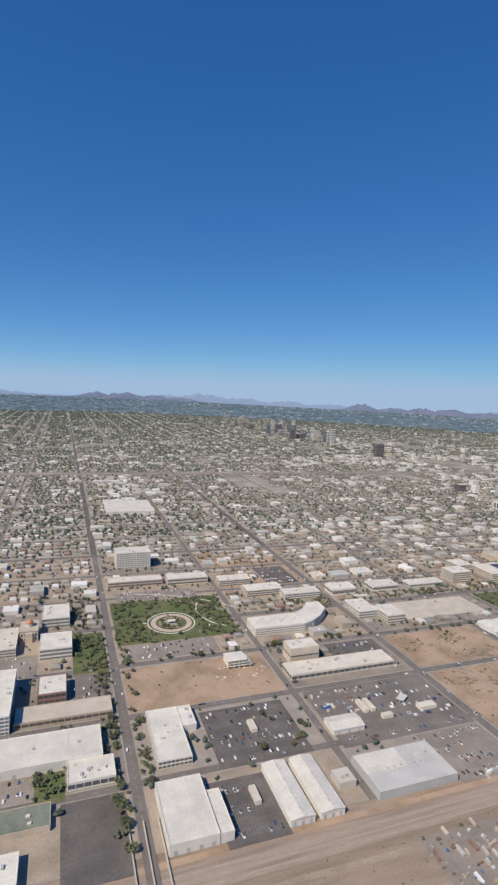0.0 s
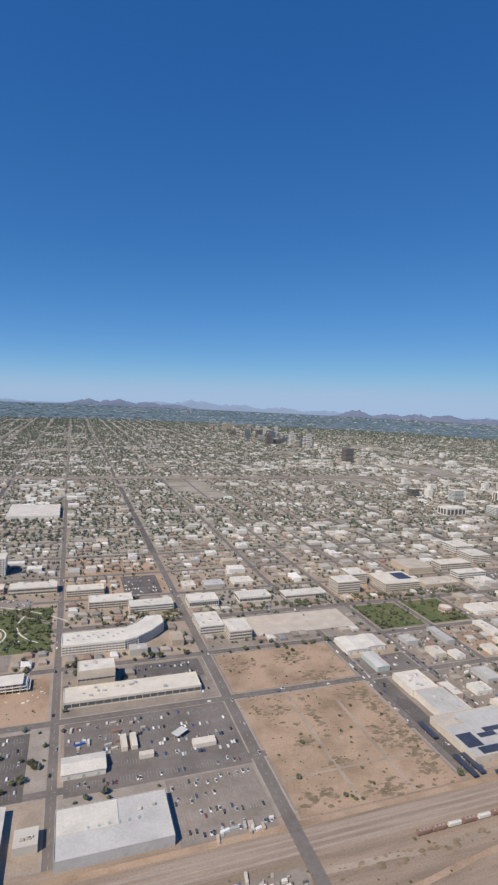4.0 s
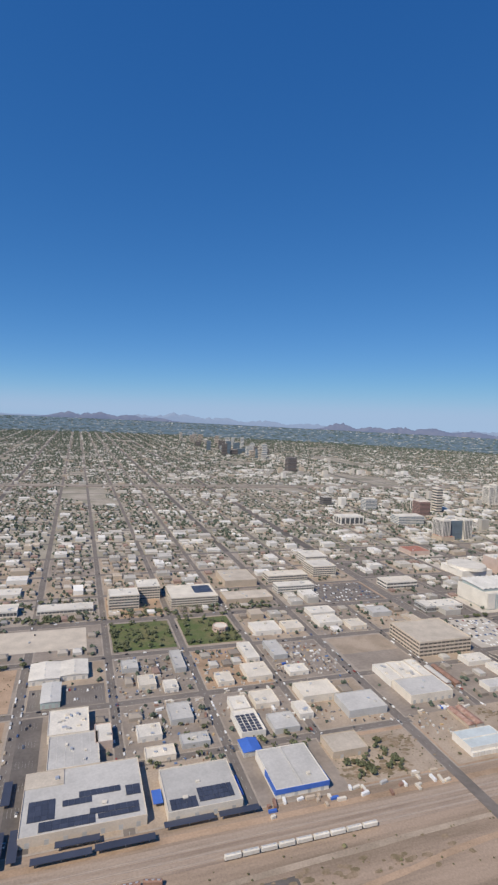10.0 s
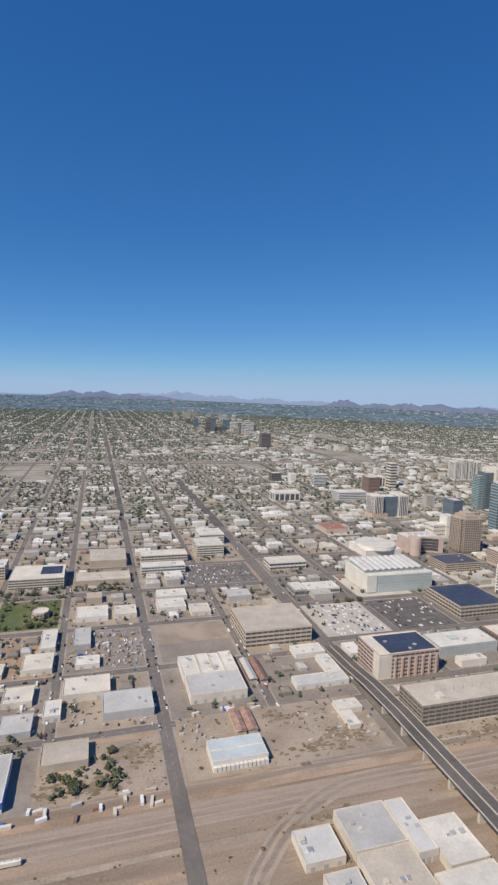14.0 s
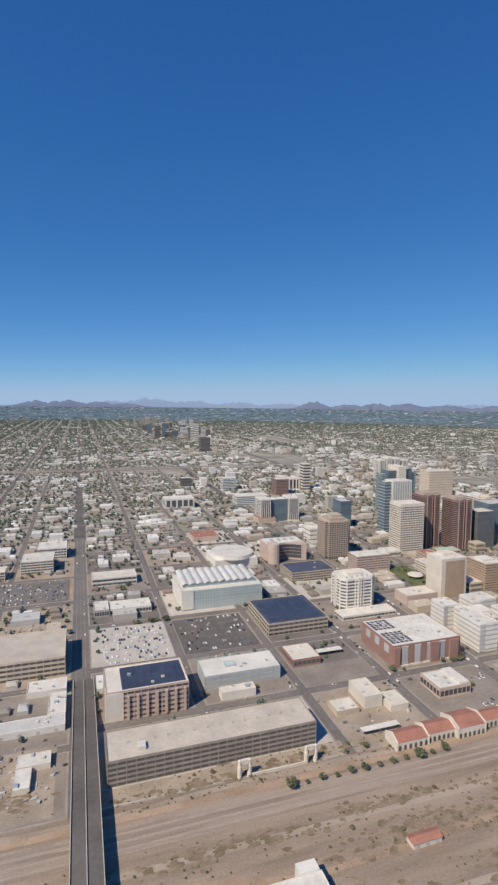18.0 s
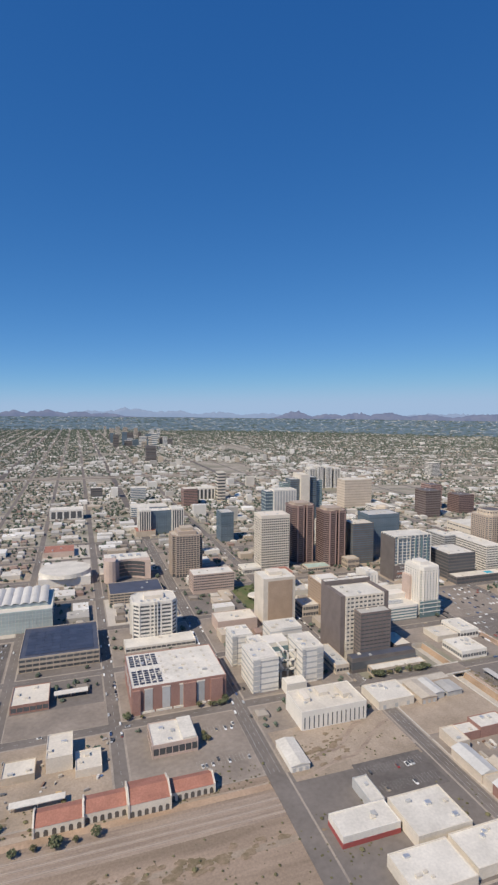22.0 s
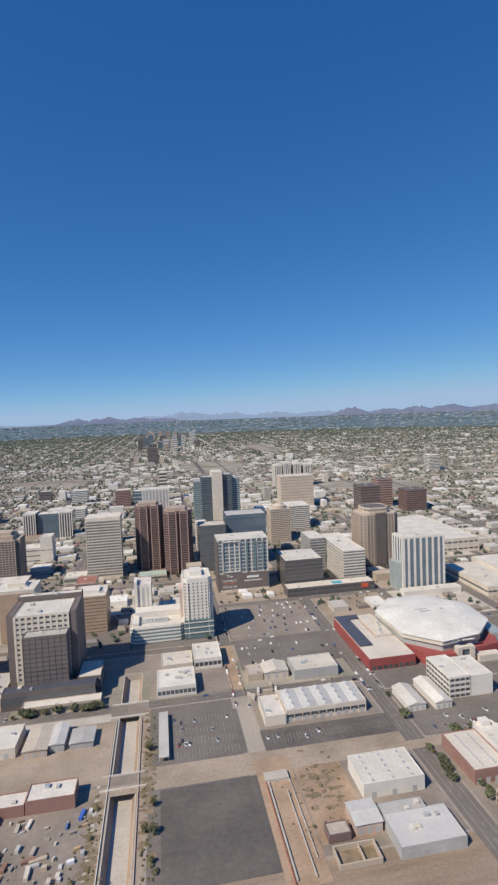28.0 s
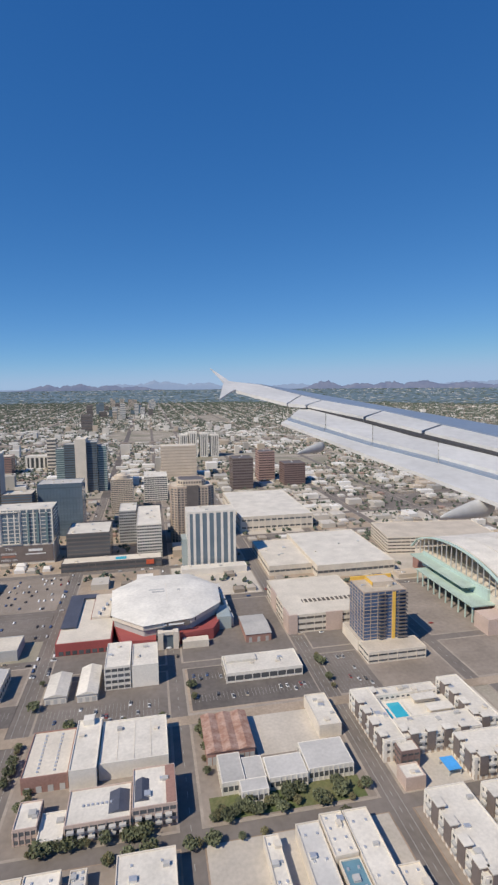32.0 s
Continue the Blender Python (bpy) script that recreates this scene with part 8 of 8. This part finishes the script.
# shrubs and dry tufts
tufts = []
for x0, x1, y0, y1, n in ((245, 331, 193, 341, 420), (481, 531, 199, 231, 120), (540, 634, 199, 240, 120), (-200, 975, 150, 175, 380), (655, 860, 192, 207, 330), (655, 975, 120, 174, 420), (868, 926, 190, 222, 60), (994, 999, 150, 238, 120), (974, 981, 130, 196, 90), (40, 138, 292, 341, 60), (1040, 1064, 158, 196, 60)):
    for k in range(n):
        s = fr.uniform(0.15, 0.55) * (2.2 if fr.random() < 0.10 else 1)
        tufts.append((fr.uniform(x0, x1), fr.uniform(y0, y1), 0.1, s, s, s * 1.1, fr.uniform(0, 6)))
scatter("desert_shrubs", OCT, OCT_F, tufts, "leaf_dry", "dry desert shrubs on bare earth", "shrubs", lift=0.05)


# cars
def car_kind(shade, long, high, label):
    root = thing("car", 0, 0, label, "car", "parked cars")
    a = long / 2
    prof = [(-a, 0.16), (-a, 0.42), (-a * 0.92, 0.46), (a * 0.50, 0.46), (a * 0.96, 0.40), (a, 0.30), (a, 0.16)]
    v = [(x, s * 0.46, z) for s in (-1, 1) for x, z in prof]
    n = len(prof)
    f = [tuple(range(n)), tuple(range(2 * n - 1, n - 1, -1))] + [(i, n + i, n + (i + 1) % n, (i + 1) % n) for i in range(n)]
    quads("body", v, f, "car_" + shade, root)
    v = [(-a * 0.85, -0.42, 0.46), (a * 0.42, -0.42, 0.46), (a * 0.42, 0.42, 0.46), (-a * 0.85, 0.42, 0.46), (-a * 0.62, -0.34, high), (a * 0.12, -0.34, high), (a * 0.12, 0.34, high), (-a * 0.62, 0.34, high)]
    quads("cabin_glass", v, BOX_F, "glass_dark", root)
    if high > 2:
        boxes("roof", "car_" + shade, root, (-a * 0.60, a * 0.10, -0.33, 0.33, high, high + 0.03))
    return root


cars = [car_kind(s, 2.35, 0.74, "%s saloon car parked on asphalt" % s) for s in ("white", "silver", "black", "red", "blue", "sand")]
vans = [car_kind("white", 2.7, 0.98, "white van parked on asphalt"), car_kind("silver", 2.5, 0.9, "silver van parked on asphalt")]
pick = [0, 0, 0, 0, 1, 1, 1, 2, 2, 2, 3, 4, 5, 6, 6, 7]
allc = cars + vans
places = []
for kind, x0, x1, y0, y1, rows in LOTS:
    fill = 0.62 if kind == "concrete" and rows > 4 else 0.30 if x0 < 860 else 0.19
    for r in range(rows):
        yc = y0 + (y1 - y0) * (r + 0.5) / rows
        x = x0 + 2.2
        while x < x1 - 2.2:
            if fr.random() < fill and not any(p[0] - 0.8 < x < p[1] + 0.8 and p[2] - 1.3 < yc < p[3] + 1.3 for p in TAKEN):
                places.append((x, yc + fr.choice((-1.3, 1.3)), 90 + fr.choice((0, 180)) + fr.uniform(-3, 3)))
            x += 1.4
for x, w in NS:
    if -70 < x < 1420:
        for k in range(9):
            s = fr.choice((-1, 1))
            places.append((x + s * w * 0.27, fr.uniform(235, 580), 90 * s))
for y, w in EW_WEST[1:5] + EW_EAST[:4]:
    for k in range(14):
        s = fr.choice((-1, 1))
        places.append((fr.uniform(-20, 640) if (y, w) in EW_WEST else fr.uniform(650, 1300), y + s * w * 0.25, 0 if s < 0 else 180))
for x, w in NS:
    if 330 < x < 600 or 760 < x < 1110:
        for k in range(26):
            s = fr.choice((-1, 1))
            places.append((x + s * w * 0.42, fr.uniform(235, 345), 90 * s))
fr.shuffle(places)
places.sort(key=lambda p: p[1] // 60)
for k, (x, y, t) in enumerate(places[:230]):
    copy_thing(allc[fr.choice(pick)], pose(x, y, 0.04, 0, 0, t))
CV = np.array([(-1.15, -0.46, 0.15), (1.15, -0.46, 0.15), (1.15, 0.46, 0.15), (-1.15, 0.46, 0.15), (-1.15, -0.46, 0.45), (1.15, -0.46, 0.45), (1.15, 0.46, 0.45), (-1.15, 0.46, 0.45), (-0.8, -0.36, 0.74), (0.35, -0.36, 0.74), (0.35, 0.36, 0.74), (-0.8, 0.36, 0.74)], float)
CF = [(0, 1, 5, 4), (1, 2, 6, 5), (2, 3, 7, 6), (3, 0, 4, 7), (4, 5, 9, 8), (5, 6, 10, 9), (6, 7, 11, 10), (7, 4, 8, 11), (8, 9, 10, 11)]
cells("car_paints", stops((0.0, (0.75, 0.75, 0.74)), (0.38, (0.40, 0.41, 0.42)), (0.58, (0.03, 0.03, 0.035)), (0.80, (0.25, 0.05, 0.04)), (0.83, (0.05, 0.09, 0.2)), (0.93, (0.4, 0.33, 0.25))), 1, "island", 0.35)
scatter("parked_cars", CV, CF, [(x, y, 0.08, 1, 1, 1, radians(t)) for x, y, t in places[230:]], "car_paints", "parked and moving cars of many colours", "cars")
for k, t in enumerate(allc):
    t.matrix_basis = pose(84 + 4 * k, 254, 0.04, 0, 0, 90)

# loose clutter of the small yards
clutter = []
for x0, x1, y0, y1, n in ((389, 432, 232, 286, 120), (440, 481, 240, 286, 90), (389, 432, 293, 342, 150), (440, 480, 293, 342, 130), (487, 531, 234, 290, 80), (488, 531, 293, 342, 150), (541, 587, 347, 400, 110), (592, 637, 206, 243, 60), (541, 560, 219, 241, 30), (489, 531, 350, 400, 90), (592, 638, 350, 400, 90), (148, 236, 142, 172, 140), (936, 978, 152, 188, 70), (655, 752, 246, 300, 40), (757, 800, 205, 245, 40)):
    for k in range(n):
        x, y = fr.uniform(x0, x1), fr.uniform(y0, y1)
        if not any(p[0] - 0.8 < x < p[1] + 0.8 and p[2] - 0.8 < y < p[3] + 0.8 for p in TAKEN):
            clutter.append((x, y, 0.1, fr.uniform(0.25, 1.1), fr.uniform(0.2, 0.6), fr.uniform(0.3, 1.0), fr.choice((0, 1.57, 0.3, 1.2))))
cells("clutter_colours", stops((0.0, (0.55, 0.53, 0.50)), (0.25, (0.33, 0.30, 0.27)), (0.45, (0.22, 0.14, 0.10)), (0.6, (0.40, 0.36, 0.30)), (0.75, (0.12, 0.12, 0.125)), (0.88, (0.10, 0.17, 0.32)), (0.94, (0.50, 0.36, 0.20))), 1, "island")
scatter("yard_clutter", FLAT_V, FLAT_F, clutter, "clutter_colours", "scrap, pallets and crates lying in the yards", "clutter")

# ---- railway and yard clutter ----
def rail_car(shade, long, label):
    root = thing("rail_car", 0, 0, label, "rail car", "rail cars")
    a = long / 2
    v = [(-a, -0.7, 0.6), (a, -0.7, 0.6), (a, 0.7, 0.6), (-a, 0.7, 0.6), (-a * 0.96, -0.75, 2.0), (a * 0.96, -0.75, 2.0), (a * 0.96, 0.75, 2.0), (-a * 0.96, 0.75, 2.0), (-a * 0.96, 0, 2.25), (a * 0.96, 0, 2.25)]
    quads("hopper", v, [(0, 3, 2, 1), (0, 1, 5, 4), (2, 3, 7, 6), (1, 2, 6, 9, 5), (3, 0, 4, 8, 7), (4, 5, 9, 8), (6, 7, 8, 9)], shade, root)
    for s in (-0.7, 0.7):
        boxes("bogie", "rubber", root, (s * a - 0.9, s * a + 0.9, -0.55, 0.55, 0.24, 0.62))
    for k in range(3):
        piece("hatch", "steel", root, -a * 0.6 + k * a * 0.6 - 0.5, -a * 0.6 + k * a * 0.6 + 0.5, -0.2, 0.2, 2.2, 2.38)
    return root


hop = rail_car("roof_white", 6.4, "white covered hopper car standing on the track")
dark = rail_car("rust", 6.8, "rust-brown goods wagon standing on the track")
for k in range(8):
    copy_thing(hop, pose(427 + 7.2 * k, 176.6, 0, 0, 0, 0))
for k in range(9):
    copy_thing(dark if k % 4 else hop, pose(346 + 7.4 * k, 175 - 0.0026 * (7.4 * k) ** 2 * (1 if k > 6 else 0.3), 0, 0, 0, -2 if k < 6 else -14))
for k in range(5):
    copy_thing(hop if k % 2 else dark, pose(300 + 8 * k, 172, 0))
hop.matrix_basis, dark.matrix_basis = pose(420, 176.6, 0), pose(292, 172, 0)
for x0, x1, y0, y1 in ((350, 371, 190, 193), (372, 394, 190.5, 193.6), (358, 374, 195.5, 198.5), (398, 418, 194.5, 197.5), (336.6, 340, 192, 208), (342, 345.4, 193, 208), (336.6, 340, 222, 236), (420, 437, 194.5, 197.5)):
    cp = thing("solar_carport", (x0 + x1) / 2, (y0 + y1) / 2, "dark solar carport roof on steel posts", "carport", "solar carports")
    a, b = (x1 - x0) / 2, (y1 - y0) / 2
    piece("roof", "solar", cp, -a, a, -b, b, 2.0, 2.2)
    for s in (-0.8, 0, 0.8):
        piece("post", "steel", cp, s * a - 0.12, s * a + 0.12, -0.12, 0.12, 0, 2.0)
# scrap, pallets and containers lying in the yards
for x0, x1, y0, y1, n in ((150, 235, 148, 174, 34), (200, 234, 192, 197, 12), (396, 432, 262, 286, 16), (488, 530, 300, 340, 14), (440, 478, 190, 199, 16), (480, 530, 190, 200, 18), (938, 978, 150, 188, 30), (540, 590, 240, 243, 10), (575, 598, 118, 150, 22), (1000, 1016, 255, 262, 4), (1040, 1060, 240, 250, 8), (150, 190, 256, 284, 20), (410, 432, 300, 340, 12), (443, 481, 262, 288, 10)):
    for k in range(n):
        x, y = fr.uniform(x0, x1), fr.uniform(y0, y1)
        if any(p[0] - 1.4 < x < p[1] + 1.4 and p[2] - 1.4 < y < p[3] + 1.4 for p in TAKEN):
            continue
        c = fr.choice(("roof_white", "rust", "wall_grey", "roof_cream", "car_white", "roof_tan", "paint_blue" if fr.random() < 0.3 else "wall_tan"))
        t = thing("container", x, y, "%s storage box standing in a yard" % {"rust": "rusty brown", "wall_grey": "grey", "paint_blue": "blue", "roof_tan": "tan", "wall_tan": "tan"}.get(c, "white"), "container", "yard containers", turn=fr.choice((0, 90, 12, 80)), z=0.1)
        a = fr.uniform(0.7, 2.6)
        piece("box", c, t, -a, a, -0.6, 0.6, 0, fr.uniform(0.8, 1.3))
        piece("lid", "steel" if c != "roof_white" else "roof_cream", t, -a + 0.1, a - 0.1, -0.5, 0.5, 0.8, 0.86) if fr.random() < 0.1 else None

# ---- the aircraft's wing, fitted to the camera's view at the end of the way ----
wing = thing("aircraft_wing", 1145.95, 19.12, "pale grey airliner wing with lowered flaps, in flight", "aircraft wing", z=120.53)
mat("wing_grey", (0.56, 0.56, 0.55), 0.5, 0.09, 0.07, 0.7, spec=0.4, tint=0.05)
# slate blue: the sky's reflection on the upper skin, put into the colour
mat("wing_dark", (0.20, 0.25, 0.33), 0.35, 0.06, 0.05, 0.9, spec=0.5)
mat("wing_pod", (0.47, 0.47, 0.46), 0.5, 0.1, 0.08, 0.5)
# near-black that paints the shade in the slot before the flaps
mat("wing_gap_shade", (0.05, 0.05, 0.055), 0.7, 0.1, 0.1, 0.5)


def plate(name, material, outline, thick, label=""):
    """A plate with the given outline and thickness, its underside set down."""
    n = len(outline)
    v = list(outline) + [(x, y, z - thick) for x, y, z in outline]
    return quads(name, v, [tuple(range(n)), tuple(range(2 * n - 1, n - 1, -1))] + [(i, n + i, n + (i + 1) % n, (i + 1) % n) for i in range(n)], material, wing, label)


plate("upper_skin", "wing_dark", [(1.759, 8.027, 0.006), (2.206, 7.294, -0.101), (2.802, 6.223, -0.257), (3.631, 4.836, -0.458), (3.853, 4.471, -0.511), (3.537, 4.096, -0.578), (3.34, 4.441, -0.528), (2.782, 5.816, -0.322), (2.284, 6.613, -0.207), (2.044, 7.221, -0.116)], 0.05, "upper skin of the wing, the sky's blue reflection painted in")
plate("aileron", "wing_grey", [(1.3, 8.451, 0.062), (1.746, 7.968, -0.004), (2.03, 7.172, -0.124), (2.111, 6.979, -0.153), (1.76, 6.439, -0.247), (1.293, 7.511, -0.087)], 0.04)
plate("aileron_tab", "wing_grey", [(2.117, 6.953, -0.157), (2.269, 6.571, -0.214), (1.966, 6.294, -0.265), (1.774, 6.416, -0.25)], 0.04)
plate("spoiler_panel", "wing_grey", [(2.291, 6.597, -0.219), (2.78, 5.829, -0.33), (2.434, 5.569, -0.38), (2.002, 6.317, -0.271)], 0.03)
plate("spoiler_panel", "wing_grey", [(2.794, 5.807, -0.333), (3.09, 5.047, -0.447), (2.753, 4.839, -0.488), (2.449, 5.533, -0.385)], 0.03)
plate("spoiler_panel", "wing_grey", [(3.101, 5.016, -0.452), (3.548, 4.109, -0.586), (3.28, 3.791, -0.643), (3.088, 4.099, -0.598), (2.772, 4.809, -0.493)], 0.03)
plate("flap_slot", "wing_gap_shade", [(2.032, 6.505, -0.27), (2.496, 5.711, -0.386), (2.753, 5.072, -0.481), (3.172, 4.21, -0.608), (3.368, 3.893, -0.654), (3.214, 3.71, -0.687), (3.043, 4.035, -0.639), (2.637, 4.854, -0.519), (2.404, 5.5, -0.421), (1.982, 6.412, -0.286)], 0.03, "dark plate painted as the shaded slot ahead of the flaps")
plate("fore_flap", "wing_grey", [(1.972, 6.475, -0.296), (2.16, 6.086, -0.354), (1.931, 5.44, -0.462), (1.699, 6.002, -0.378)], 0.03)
# blue-grey plates added to stand for the gap between the flap segments
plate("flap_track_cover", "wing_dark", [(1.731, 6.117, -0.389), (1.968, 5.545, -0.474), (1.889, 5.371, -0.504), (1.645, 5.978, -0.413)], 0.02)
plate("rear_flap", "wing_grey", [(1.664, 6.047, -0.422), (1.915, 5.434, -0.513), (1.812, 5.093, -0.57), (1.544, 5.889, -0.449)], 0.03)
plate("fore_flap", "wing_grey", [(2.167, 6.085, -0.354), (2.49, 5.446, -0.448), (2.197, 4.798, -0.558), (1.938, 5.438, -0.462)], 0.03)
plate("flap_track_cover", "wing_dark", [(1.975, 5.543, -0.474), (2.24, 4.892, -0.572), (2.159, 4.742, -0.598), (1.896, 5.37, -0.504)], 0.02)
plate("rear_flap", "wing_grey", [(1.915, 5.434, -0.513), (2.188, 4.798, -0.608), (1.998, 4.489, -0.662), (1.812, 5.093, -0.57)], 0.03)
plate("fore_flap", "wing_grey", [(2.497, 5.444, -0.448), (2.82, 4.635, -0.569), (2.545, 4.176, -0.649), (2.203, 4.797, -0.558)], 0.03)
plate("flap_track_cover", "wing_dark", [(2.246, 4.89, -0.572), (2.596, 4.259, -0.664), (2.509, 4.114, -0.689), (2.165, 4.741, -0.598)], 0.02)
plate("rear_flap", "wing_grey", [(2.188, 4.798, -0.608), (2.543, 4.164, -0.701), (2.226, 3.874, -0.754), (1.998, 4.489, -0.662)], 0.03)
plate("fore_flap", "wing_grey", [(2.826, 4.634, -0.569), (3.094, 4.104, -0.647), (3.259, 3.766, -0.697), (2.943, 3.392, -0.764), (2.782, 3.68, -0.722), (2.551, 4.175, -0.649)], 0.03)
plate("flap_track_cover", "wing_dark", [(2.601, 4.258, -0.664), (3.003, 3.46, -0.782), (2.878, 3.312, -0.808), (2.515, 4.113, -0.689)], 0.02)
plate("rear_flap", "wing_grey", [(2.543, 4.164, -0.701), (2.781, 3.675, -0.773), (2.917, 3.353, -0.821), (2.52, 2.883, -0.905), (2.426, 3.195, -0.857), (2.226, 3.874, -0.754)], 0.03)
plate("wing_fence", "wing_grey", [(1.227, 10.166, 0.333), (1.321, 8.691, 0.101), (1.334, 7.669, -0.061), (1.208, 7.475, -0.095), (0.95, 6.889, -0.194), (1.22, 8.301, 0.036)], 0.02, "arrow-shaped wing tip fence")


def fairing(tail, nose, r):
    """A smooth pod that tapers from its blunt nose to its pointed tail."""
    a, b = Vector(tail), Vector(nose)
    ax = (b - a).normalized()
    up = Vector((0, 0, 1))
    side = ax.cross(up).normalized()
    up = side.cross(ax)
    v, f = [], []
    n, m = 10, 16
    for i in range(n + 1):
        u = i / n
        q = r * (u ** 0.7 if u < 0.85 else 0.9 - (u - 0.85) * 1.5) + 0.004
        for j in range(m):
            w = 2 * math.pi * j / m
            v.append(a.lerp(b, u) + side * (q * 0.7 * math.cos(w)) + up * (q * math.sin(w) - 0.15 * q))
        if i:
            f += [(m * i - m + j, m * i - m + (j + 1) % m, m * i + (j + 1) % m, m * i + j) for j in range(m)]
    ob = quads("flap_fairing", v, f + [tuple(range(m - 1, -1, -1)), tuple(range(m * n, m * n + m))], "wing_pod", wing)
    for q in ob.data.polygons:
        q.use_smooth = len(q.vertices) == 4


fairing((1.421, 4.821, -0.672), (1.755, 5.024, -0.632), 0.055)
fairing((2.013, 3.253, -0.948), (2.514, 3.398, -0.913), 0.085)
